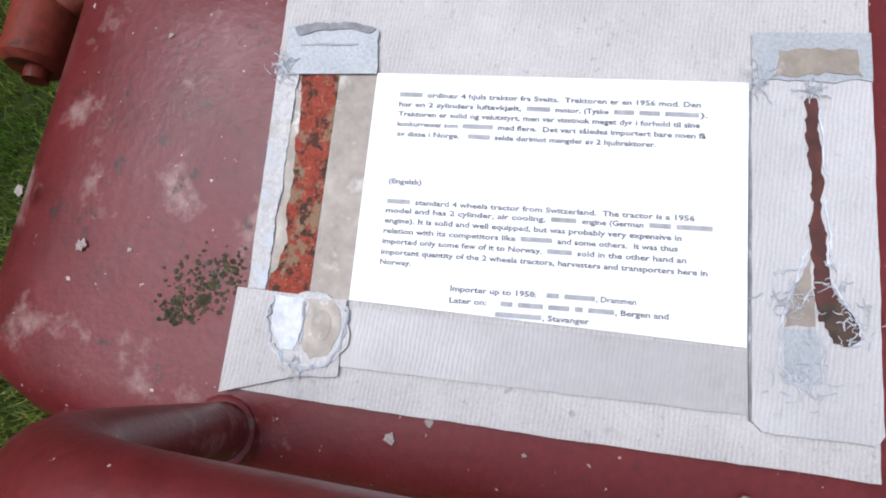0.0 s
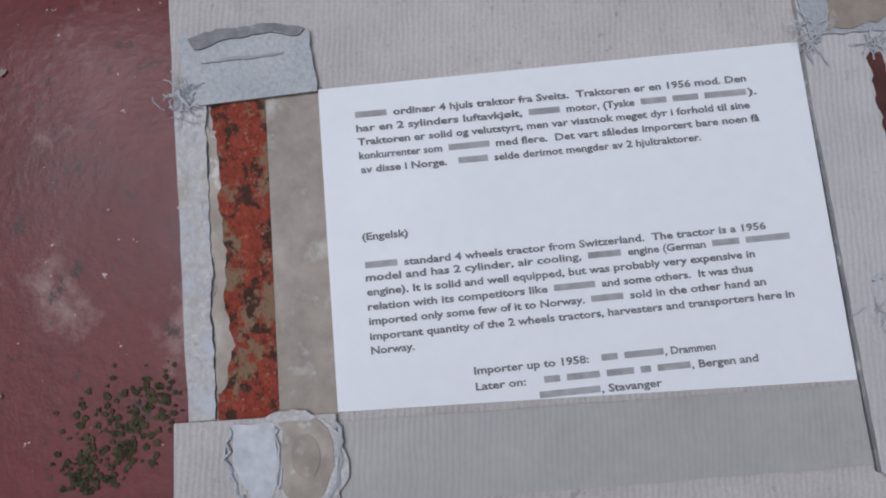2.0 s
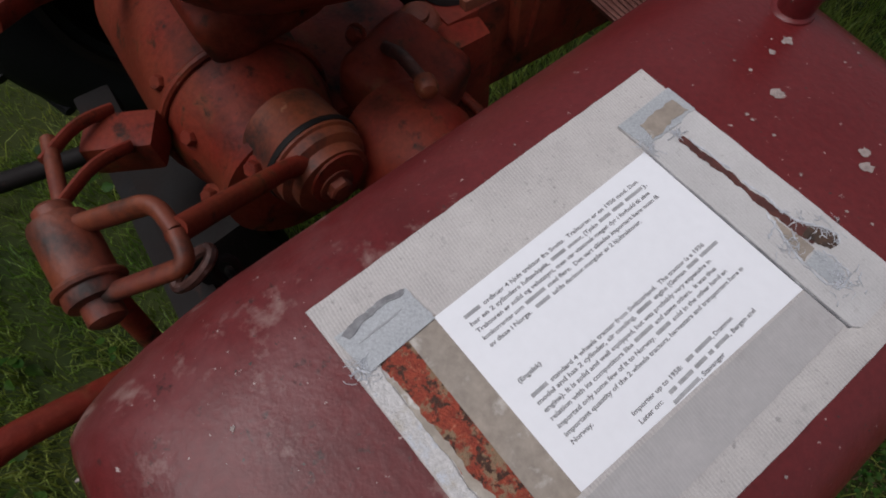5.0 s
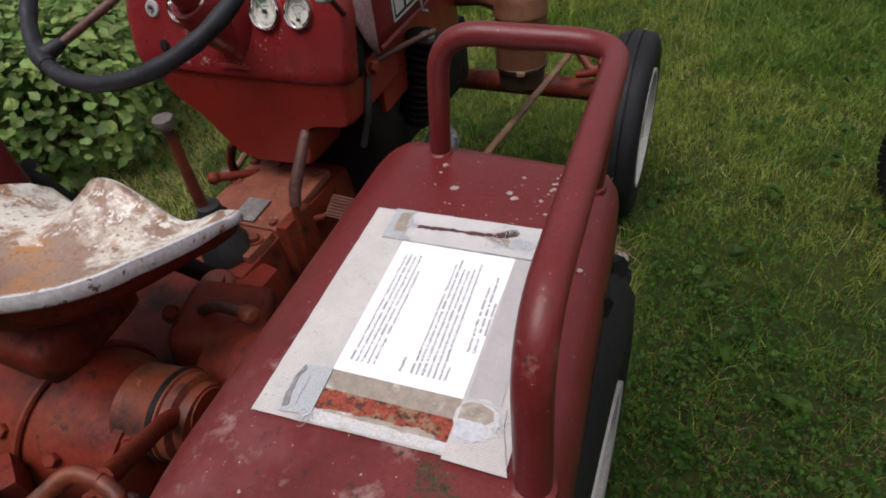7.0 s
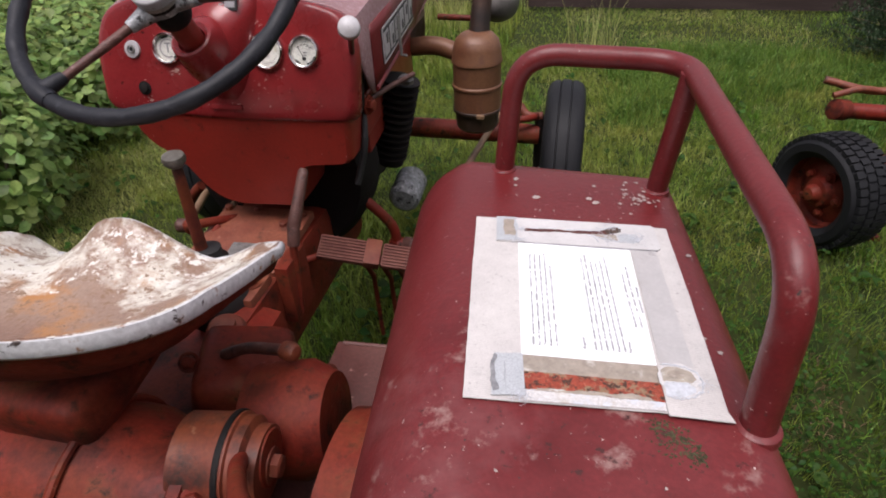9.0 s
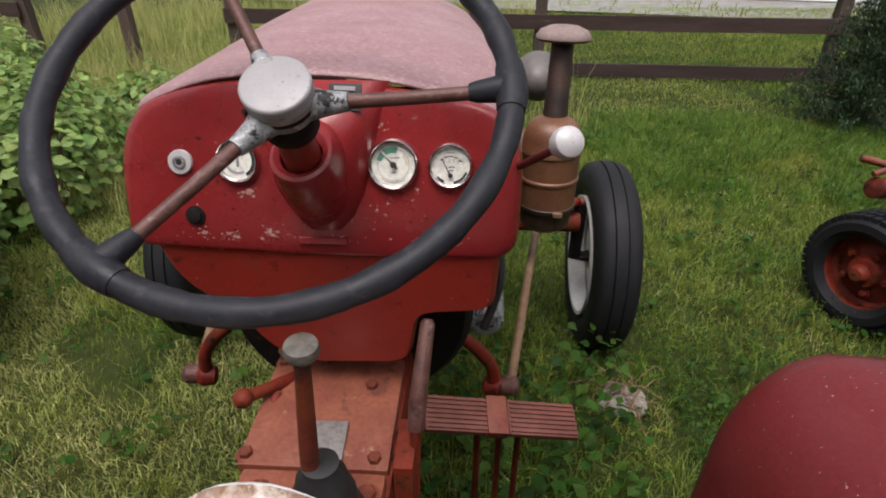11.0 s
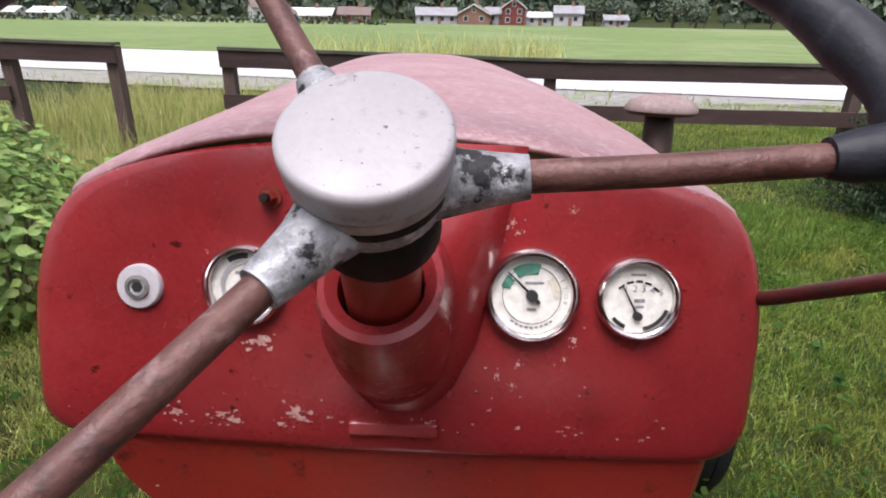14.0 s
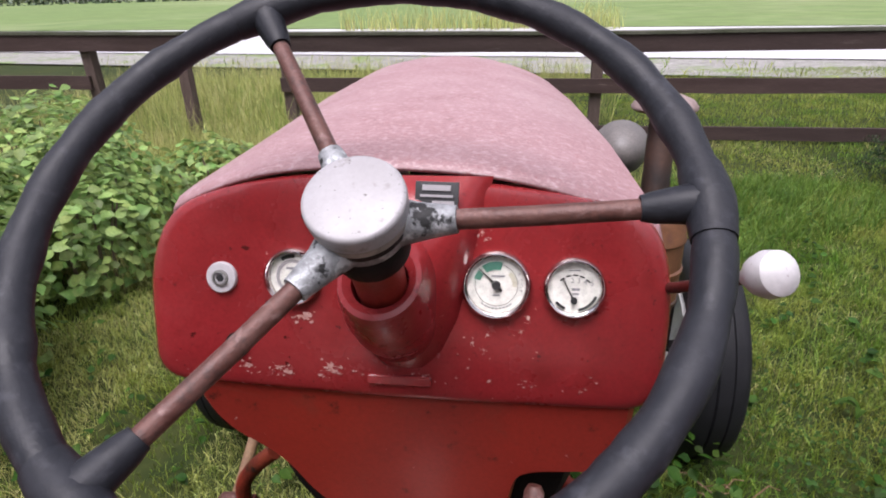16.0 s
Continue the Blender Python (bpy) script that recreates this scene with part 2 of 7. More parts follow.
M["crease_pale"] = mat("faint_grey_smudge", (0.30, 0.31, 0.32), (0.42, 0.43, 0.44), 160, 0.6)
M["hole_brown"] = mat("brown_black_gap", (0.030, 0.020, 0.014), (0.10, 0.055, 0.035), 110, 0.7, bump=0.3)
M["beige_spot"] = mat("beige_stained_film", (0.42, 0.37, 0.31), (0.34, 0.29, 0.235), 70, 0.45, bump=0.3, overlays=[((0.52, 0.50, 0.47), 90, 0.56, 0.64, 6)])
M["glue"] = mat("dirty_beige_film", (0.36, 0.30, 0.245), (0.31, 0.265, 0.22), 30, 0.45, bump=0.15,
                overlays=[((0.46, 0.42, 0.38), 60, 0.58, 0.7, 6)])
M["strip"] = mat("bare_red_lead_and_rust", (0.42, 0.070, 0.032), (0.27, 0.040, 0.020), 260, 0.6, bump=0.8, fine=900,
                 overlays=[((0.26, 0.17, 0.10), 110, 0.515, 0.57, 10), ((0.055, 0.022, 0.012), 170, 0.52, 0.58, 9), ((0.46, 0.15, 0.085), 320, 0.60, 0.66, 5)])
M["hole"] = mat("dark_maroon_gap", (0.06, 0.014, 0.011), (0.12, 0.035, 0.026), 90, 0.7, bump=0.3)
M["lichen"] = mat("pale_lichen", (0.42, 0.35, 0.32), (0.34, 0.27, 0.25), 120, 0.9, bump=0.8, fine=500)
M["moss"] = mat("black_green_lichen", (0.05, 0.05, 0.03), (0.10, 0.09, 0.05), 150, 0.95, bump=0.15, fine=500, spec=0.1)
M["chip"] = mat("bare_primer_chip", CHIP, (0.42, 0.20, 0.17), 190, 0.7, bump=0.2, overlays=[((0.20, 0.02, 0.016), 260, 0.56, 0.60, 4)])

# outdoors
M["ground"] = mat("short_meadow_turf", (0.024, 0.036, 0.009), (0.042, 0.050, 0.014), 0.9, 0.95, bump=0.6, fine=30, spec=0.1,
                  overlays=[((0.085, 0.068, 0.034), 1.6, 0.62, 0.76, 8), ((0.016, 0.026, 0.007), 5, 0.48, 0.66, 8)])
M["field"] = mat("bright_green_mown_field", (0.125, 0.185, 0.062), (0.160, 0.215, 0.085), 0.05, 0.9, bump=0.2, fine=0.8, spec=0.1,
                 overlays=[((0.21, 0.235, 0.125), 0.03, 0.50, 0.66, 6), ((0.085, 0.135, 0.045), 0.06, 0.56, 0.7, 6), ((0.10, 0.16, 0.05), 0.6, 0.55, 0.75, 6)])
# far paler than asphalt: sky glare at a low angle is put into the colour
M["road"] = mat("glare_whitened_asphalt", (0.52, 0.51, 0.53), (0.47, 0.46, 0.48), 0.7, 0.75, bump=0.1, fine=20, spec=0.4)
M["line"] = mat("white_road_paint", (0.75, 0.75, 0.75), (0.65, 0.65, 0.65), 3, 0.6, bump=0.1)
M["gravel"] = mat("grey_gravel_verge", (0.27, 0.26, 0.24), (0.18, 0.175, 0.155), 6, 0.9, bump=0.8, fine=25,
                  overlays=[((0.12, 0.17, 0.05), 1.2, 0.52, 0.62, 8), ((0.5, 0.49, 0.47), 30, 0.62, 0.7, 4)])
M["fence"] = mat("weathered_brown_fence_board", (0.050, 0.030, 0.026), (0.080, 0.052, 0.046), 5, 0.8, bump=0.5, fine=60, stretch=(0.35, 1, 3), spec=0.2,
                 overlays=[((0.13, 0.10, 0.09), 9, 0.62, 0.75, 7)], random=0.35)
M["post"] = mat("grey_brown_fence_post", (0.085, 0.058, 0.048), (0.13, 0.095, 0.08), 6, 0.85, bump=0.6, fine=60, stretch=(3, 3, 0.4), spec=0.2, random=0.3)
M["fence_cap"] = mat("mossy_grey_cap_board", (0.06, 0.066, 0.038), (0.10, 0.10, 0.075), 5, 0.85, bump=0.5, fine=50, spec=0.2)


def leaf_mat(name, a, b, s=14.0, transmit=0.25, spec=0.3):
    m = mat(name, a, b, s, 0.5, bump=0.15, fine=90, spec=spec)
    t = m.node_tree
    geo = t.nodes.new("ShaderNodeNewGeometry")
    hsv = t.nodes.new("ShaderNodeHueSaturation")
    val = t.nodes.new("ShaderNodeMapRange")
    val.inputs["To Min"].default_value, val.inputs["To Max"].default_value = 0.55, 1.5
    t.links.new(geo.outputs["Random Per Island"], val.inputs["Value"])
    hue = t.nodes.new("ShaderNodeMapRange")
    hue.inputs["To Min"].default_value, hue.inputs["To Max"].default_value = 0.475, 0.515
    mul = t.nodes.new("ShaderNodeMath")
    mul.operation = "FRACT"
    ten = t.nodes.new("ShaderNodeMath")
    ten.operation = "MULTIPLY"
    ten.inputs[1].default_value = 7.3
    t.links.new(geo.outputs["Random Per Island"], ten.inputs[0])
    t.links.new(ten.outputs[0], mul.inputs[0])
    t.links.new(mul.outputs[0], hue.inputs["Value"])
    t.links.new(hue.outputs["Result"], hsv.inputs["Hue"])
    b_ = t.nodes["Principled BSDF"]
    src = b_.inputs["Base Color"].links[0].from_socket
    t.links.new(src, hsv.inputs["Color"])
    t.links.new(val.outputs["Result"], hsv.inputs["Value"])
    t.links.new(hsv.outputs["Color"], b_.inputs["Base Color"])
    tr = t.nodes.new("ShaderNodeBsdfTranslucent")
    t.links.new(hsv.outputs["Color"], tr.inputs["Color"])
    mx = t.nodes.new("ShaderNodeMixShader")
    mx.inputs["Fac"].default_value = transmit
    t.links.new(b_.outputs[0], mx.inputs[1])
    t.links.new(tr.outputs[0], mx.inputs[2])
    t.links.new(mx.outputs[0], t.nodes["Material Output"].inputs["Surface"])
    return m


M["grass"] = leaf_mat("meadow_grass_blades", (0.115, 0.235, 0.028), (0.31, 0.35, 0.075), 1.6, 0.4)
M["lush"] = leaf_mat("lush_green_grass", (0.085, 0.180, 0.028), (0.15, 0.25, 0.04), 3.0, 0.4)
M["straw"] = leaf_mat("dry_tall_grass", (0.52, 0.50, 0.20), (0.36, 0.43, 0.12), 3.0, 0.4)
M["bush"] = leaf_mat("currant_bush_leaves", (0.130, 0.245, 0.056), (0.26, 0.37, 0.11), 9.0, 0.4)
M["weed"] = leaf_mat("broad_weed_leaves", (0.018, 0.055, 0.007), (0.038, 0.085, 0.012), 12.0, 0.25, 0.10)
# only for the unseen screens that hold back low sky light
M["hedge"] = leaf_mat("unseen_screen_green", (0.035, 0.070, 0.022), (0.055, 0.095, 0.03), 8.0, 0.1)
M["spruce"] = leaf_mat("dark_spruce_needles", (0.020, 0.048, 0.018), (0.03, 0.06, 0.022), 10.0, 0.1)
# distance haze is put into the leaf colour, paler and greyer than near leaves
M["forest"] = leaf_mat("haze_paled_forest_crowns", (0.060, 0.090, 0.052), (0.085, 0.118, 0.068), 0.1, 0.1)
M["bark"] = mat("grey_brown_bark", (0.10, 0.075, 0.055), (0.16, 0.12, 0.09), 8, 0.9, bump=0.6, fine=40, spec=0.2)
M["stone"] = mat("grey_field_stone", (0.26, 0.25, 0.22), (0.36, 0.34, 0.30), 9, 0.85, bump=0.5, fine=60)
M["wall_white"] = mat("white_house_boards", (0.55, 0.55, 0.54), (0.48, 0.48, 0.47), 0.5, 0.7, bump=0.1, fine=5)
M["wall_red"] = mat("falu_red_house_boards", (0.20, 0.04, 0.03), (0.16, 0.035, 0.028), 0.5, 0.75, bump=0.1, fine=5)
M["wall_tan"] = mat("brown_brick_house_wall", (0.28, 0.16, 0.11), (0.24, 0.13, 0.09), 0.5, 0.8, bump=0.1, fine=5)
M["roof"] = mat("grey_house_roof", (0.28, 0.28, 0.29), (0.22, 0.22, 0.23), 0.4, 0.6, bump=0.1, fine=4)
M["roof_brown"] = mat("brown_grey_tiled_roof", (0.17, 0.12, 0.10), (0.13, 0.095, 0.085), 0.4, 0.7, bump=0.2, fine=4)
M["roof_pale"] = mat("pale_metal_roof", (0.62, 0.63, 0.65), (0.55, 0.56, 0.58), 0.4, 0.45, bump=0.1, fine=4)
M["lever_red"] = mat("dark_red_lever_paint", (0.085, 0.012, 0.009), (0.060, 0.010, 0.008), 30, 0.45, bump=0.3, overlays=[((0.03, 0.012, 0.009), 60, 0.56, 0.66, 6)])
M["cover"] = mat("flaking_orange_cover_paint", (0.27, 0.085, 0.045), (0.19, 0.045, 0.024), 13, 0.6, bump=0.4, fine=130,
                 overlays=[((0.06, 0.02, 0.012), 20, 0.58, 0.70, 7), ((0.40, 0.22, 0.14), 28, 0.63, 0.73, 6)])
M["film_white"] = mat("bluish_white_film", (0.58, 0.60, 0.64), (0.52, 0.54, 0.58), 40, 0.4, bump=0.1)
M["beige_ring"] = mat("dirty_beige_ring", (0.30, 0.26, 0.23), (0.20, 0.17, 0.15), 60, 0.5, bump=0.2)
M["lamp_shell"] = mat("dusty_grey_enamel", (0.10, 0.09, 0.085), (0.15, 0.135, 0.125), 18, 0.5, bump=0.2)
M["pane"] = mat("dark_window_pane", (0.03, 0.035, 0.04), (0.05, 0.055, 0.06), 1, 0.12, bump=0)
glass = bpy.data.materials.new("gauge_glass")
glass.use_nodes = True
gb = glass.node_tree.nodes["Principled BSDF"]
gb.inputs["Transmission Weight"].default_value, gb.inputs["Roughness"].default_value, gb.inputs["IOR"].default_value = 1.0, 0.05, 1.3
M["glass"] = glass


# ---- builders ----
def part(name, bm, material, parent=None, label="", smooth=40):
    """Links a bmesh in world metres as one mesh under a thing or under a part."""
    bmesh.ops.recalc_face_normals(bm, faces=bm.faces)
    me = bpy.data.meshes.new(name)
    bm.to_mesh(me)
    bm.free()
    me.materials.append(material)
    if smooth:
        me.polygons.foreach_set("use_smooth", [True] * len(me.polygons))
        me.set_sharp_from_angle(angle=radians(smooth))
    ob = new(name, me)
    if parent is not None:
        ob.parent = parent
        ob.matrix_parent_inverse = Matrix.Translation(-Vector(parent.location))
    if label:
        ob["label"] = label
    return ob


def thing(name, loc, label, category, group="", kind=""):
    ob = new(name)
    ob.location = loc
    ob.empty_display_size = 0.05
    return tagged(ob, label, category, group, kind)


def frame_of(axis, up=(0, 0, 1)):
    a = Vector(axis).normalized()
    u = Vector(up)
    if abs(a.dot(u.normalized())) > 0.98:
        u = Vector((0, 1, 0))
    x = u.cross(a).normalized()
    return x, a.cross(x), a


def rings_to(bm, rings, cap=(True, True), closed=True):
    vs = [[bm.verts.new(p) for p in ring] for ring in rings]
    k = len(rings[0])
    for a, b in zip(vs, vs[1:]):
        for i in range(k if closed else k - 1):
            bm.faces.new((a[i], a[(i + 1) % k], b[(i + 1) % k], b[i]))
    if cap[0]:
        bm.faces.new(vs[0][::-1])
    if cap[1]:
        bm.faces.new(vs[-1])
    return vs


def lathe(profile, origin, axis, seg=24, bm=None, squash=1.0, cap=(True, True)):
    bm = bm or bmesh.new()
    x, y, a = frame_of(axis)
    o = Vector(origin)
    rings = [[o + a * h + (x * math.cos(t) + y * math.sin(t) * squash) * max(r, 1e-4) for t in [2 * math.pi * i / seg for i in range(seg)]] for r, h in profile]
    rings_to(bm, rings, cap)
    return bm


def bend(points, radius=0.03, n=6):
    """Rounds the corners of a polyline."""
    p = [Vector(q) for q in points]
    out = [p[0]]
    for a, b, c in zip(p, p[1:], p[2:]):
        d1, d2 = (a - b), (c - b)
        r = min(radius, d1.length * 0.48, d2.length * 0.48)
        s, e = b + d1.normalized() * r, b + d2.normalized() * r
        for i in range(n + 1):
            t = i / n
            out.append(s * (1 - t) ** 2 + b * 2 * t * (1 - t) + e * t * t)
    out.append(p[-1])
    return out


def sweep(points, r, seg=12, bm=None, closed=False, cap=True, flat=1.0):
    """A tube along points; r is a radius or one for each point."""
    bm = bm or bmesh.new()
    p = [Vector(q) for q in points]
    k = len(p)
    rr = r if isinstance(r, (list, tuple)) else [r] * k
    tang = []
    for i in range(k):
        a, b = (p[(i - 1) % k], p[(i + 1) % k]) if closed else (p[max(i - 1, 0)], p[min(i + 1, k - 1)])
        tang.append((b - a).normalized())
    x, y, _ = frame_of(tang[0])
    rings = []
    for q, t, rad in zip(p, tang, rr):
        x = (x - t * x.dot(t)).normalized()
        y = t.cross(x)
        rings.append([q + (x * math.cos(s) * flat + y * math.sin(s)) * rad for s in [2 * math.pi * i / seg for i in range(seg)]])
    if closed:
        rings.append(rings[0])
        vs = [[bm.verts.new(v) for v in ring] for ring in rings[:-1]]
        vs.append(vs[0])
        for a, b in zip(vs, vs[1:]):
            for i in range(seg):
                bm.faces.new((a[i], a[(i + 1) % seg], b[(i + 1) % seg], b[i]))
    else:
        rings_to(bm, rings, (cap, cap))
    return bm


def rbox(center, size, bevel=0.004, turn=(0, 0, 0), bm=None, seg=2):
    own = bmesh.new()
    bmesh.ops.create_cube(own, size=1)
    for v in own.verts:
        v.co = Vector((v.co.x * size[0], v.co.y * size[1], v.co.z * size[2]))
    if bevel:
        bmesh.ops.bevel(own, geom=own.edges[:], offset=min(bevel, min(size) * 0.45), segments=seg, affect="EDGES", profile=0.7)
    own.transform(pose(*center, *turn))
    if bm is None:
        return own
    me = bpy.data.meshes.new("tmp")
    own.to_mesh(me)
    own.free()
    bm.from_mesh(me)
    bpy.data.meshes.remove(me)
    return bm


def ball(center, r, squash=(1, 1, 1), bm=None, sub=2):
    bm = bm or bmesh.new()
    bmesh.ops.create_icosphere(bm, subdivisions=sub, radius=r, matrix=Matrix.Translation(center) @ Matrix.Diagonal((*squash, 1)))
    return bm


def bolt(center, axis, r=0.009, h=0.007, bm=None):
    """A hexagonal head on a washer."""
    bm = lathe([(r * 1.5, 0), (r * 1.5, h * 0.3)], center, axis, 16, bm)
    o = Vector(center) + Vector(axis).normalized() * h * 0.3
    return lathe([(r, 0), (r, h * 0.8), (r * 0.8, h)], o, axis, 6, bm)


def wobble(bm, amount, scale):
    for v in bm.verts:
        v.co += noise.noise_vector(v.co * scale) * amount
    return bm


def ragged(corners, step=0.006, amount=0.0015, seed=0, sides=None):
    """A polygon's outline with uneven edges on the given sides."""
    rnd = random.Random(seed)
    out = []
    k = len(corners)
    off = 0.0
    for i in range(k):
        a, b = Vector(corners[i]), Vector(corners[(i + 1) % k])
        d = b - a
        m = max(1, int(d.length / step))
        nrm = Vector((-d.y, d.x)).normalized()
        for j in range(m):
            off = 0.0 if (j == 0 or (sides is not None and i not in sides)) else 0.72 * off + 0.6 * rnd.uniform(-amount, amount)
            out.append(tuple(a + d * (j / m) + nrm * off))
    return out


# ---- the tractor ----
tractor = thing("tractor", (0, 0, 0), "old weathered red farm tractor with faded rusty paint on grass", "tractor")


def skew(y):
    """The tractor's centre line."""
    return -0.06 * y


EN, EUP = Vector((0, -0.958, 0.287)), Vector((0, 0.287, 0.958))


def onface(x, z, out=0.0):
    """A point of the leaning instrument panel."""
    tuck = 0.013 * max(0.0, (0.968 - z) / 0.09) ** 2
    return Vector((x, 0.3 * (z - 1.0) + tuck, z)) + EN * out


def outline2(corners, n=7):
    """A closed outline with rounded corners (x, z, radius)."""
    pts = [Vector((a, b)) for a, b, _ in corners]
    out = []
    k = len(pts)
    for i, (_, _, r) in enumerate(corners):
        a, b, c = pts[i - 1], pts[i], pts[(i + 1) % k]
        d1, d2 = a - b, c - b
        q1, q2 = min(r, d1.length * 0.49), min(r, d2.length * 0.49)
        s, e = b + d1.normalized() * q1, b + d2.normalized() * q2
        for j in range(n + 1):
            t = j / n
            out.append(s * (1 - t) ** 2 + b * 2 * t * (1 - t) + e * t * t)
    return out


def build_panels():
    shape = outline2([(-0.265, 0.882, 0.032), (0.0, 0.872, 0.1), (0.263, 0.876, 0.035), (0.269, 1.052, 0.085), (0.19, 1.083, 0.09), (-0.02, 1.104, 0.12), (-0.16, 1.094, 0.08), (-0.262, 1.056, 0.085)])
    mid = Vector((0, 0.99))
    bm = bmesh.new()
    rings = []
    for k, out in ((0.97, -0.040), (1.0, -0.034), (1.0, -0.024), (0.993, -0.014), (0.978, -0.005), (0.955, -0.001), (0.92, 0.0), (0.84, 0.0), (0.75, 0.0), (0.66, 0.0), (0.55, 0.0), (0.44, 0.0), (0.32, 0.0)):
        rings.append([onface(*(mid + (p - mid) * k), out) for p in shape])
    rings_to(bm, rings, (False, True))
    part("instrument_panel", bm, M["red"], tractor, "curved red instrument panel with chipped paint")
    # black backing added so that the gap under the hood reads as shade
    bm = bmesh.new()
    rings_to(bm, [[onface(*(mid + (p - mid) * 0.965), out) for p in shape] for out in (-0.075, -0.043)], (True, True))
    part("bulkhead", bm, M["dark"], tractor, "added black backing that keeps the hood gap dark")
    low = outline2([(-0.236, 0.888, 0.01), (0.244, 0.888, 0.01), (0.238, 0.785, 0.018), (0.150, 0.776, 0.015), (0.128, 0.765, 0.02), (0.112, 0.672, 0.03), (-0.056, 0.665, 0.04), (-0.110, 0.70, 0.05), (-0.150, 0.775, 0.04), (-0.215, 0.815, 0.05)])
    mid = Vector((0.01, 0.82))
    bm = bmesh.new()
    rings = []
    for k, y in ((0.96, 0.20), (1.0, 0.02), (1.0, -0.012), (0.985, -0.024), (0.955, -0.030), (0.5, -0.030)):
        rings.append([Vector((q.x, y + 0.012 - 0.06 * (q.y - 0.89), q.y)) for q in [mid + (p - mid) * k for p in low]])
    rings_to(bm, rings, (True, True))
    part("lower_panel", bm, M["red_lower"], tractor, "tapering red lower panel")
    # column housing, a bulge of the panel
    nrm = Vector((0.015, -0.574, 0.819)).normalized()
    x, u = Vector((1, 0, 0)), nrm.cross(Vector((1, 0, 0))).normalized()
    if u.z < 0:
        u = -u
    hub = Vector((0.0128, -0.140, 1.131))
    bm = bmesh.new()
    rings = []
    for s, r, up, dn in ((0.135, 0.023, 0.023, 0.023), (0.112, 0.0245, 0.0245, 0.0245), (0.107, 0.031, 0.034, 0.032), (0.109, 0.0350, 0.042, 0.0365), (0.118, 0.0370, 0.056, 0.0385), (0.15, 0.0400, 0.088, 0.041), (0.19, 0.040, 0.115, 0.036), (0.23, 0.036, 0.128, 0.028), (0.27, 0.030, 0.12, 0.018)):
        c = hub - nrm * s
        ring = []
        for i in range(32):
            t = 2 * math.pi * i / 32
            side = r * (1 + (0.35 * min(1.0, (s - 0.105) / 0.06) * math.sin(t) if s > 0.106 and math.sin(t) > 0 and math.cos(t) > 0 else 0.0))
            ring.append(c + x * (side * math.cos(t) - 0.004) + u * (up if math.sin(t) > 0 else dn) * math.sin(t))
        rings.append(ring)
    rings_to(bm, rings, (False, True))
    housing = part("column_housing", bm, M["red"], tractor, "rounded red steering column housing")
    # the housing's flanks run up the panel on both sides of the column
    bm = bmesh.new()
    rows = []
    for z, half, depth in ((0.915, 0.018, 0.004), (0.935, 0.032, 0.020), (0.965, 0.043, 0.034), (1.000, 0.050, 0.046), (1.030, 0.055, 0.050), (1.055, 0.059, 0.042), (1.080, 0.063, 0.026), (1.098, 0.067, 0.006)):
        row = []
        for i in range(25):
            a = -1 + i / 12
            row.append(onface(0.010 + half * 1.28 * a, z, -0.004 + (depth + 0.004) * max(0.0, 1 - abs(a) ** 2.6) ** 0.8))
        rows.append(row)
    rings_to(bm, rows, (False, False), closed=False)
    part("housing_flank", bm, M["red"], housing, "sloping red flank of the housing", 60)
    part("steering_column", sweep([hub - nrm * 0.03, hub - nrm * 0.135 - Vector((0.004, 0, 0))], 0.0215, 20), M["red_lower"], tractor, "rusty red steering column tube")
    # small lug in the fold
    part("panel_lug", rbox((0.005, -0.0240, 0.900), (0.066, 0.006, 0.010), 0.0028, (-16, 0, 0), seg=3), M["red"], tractor)


def chip_patch(name, x, z, w, h, seed, parent):
    rnd = random.Random(seed)
    k = 17
    pts = []
    for i in range(k):
        t = 2 * math.pi * i / k
        f = rnd.uniform(0.30, 1.15)
        pts.append((x + w * f * math.cos(t), z + h * f * math.sin(t)))
    return pts


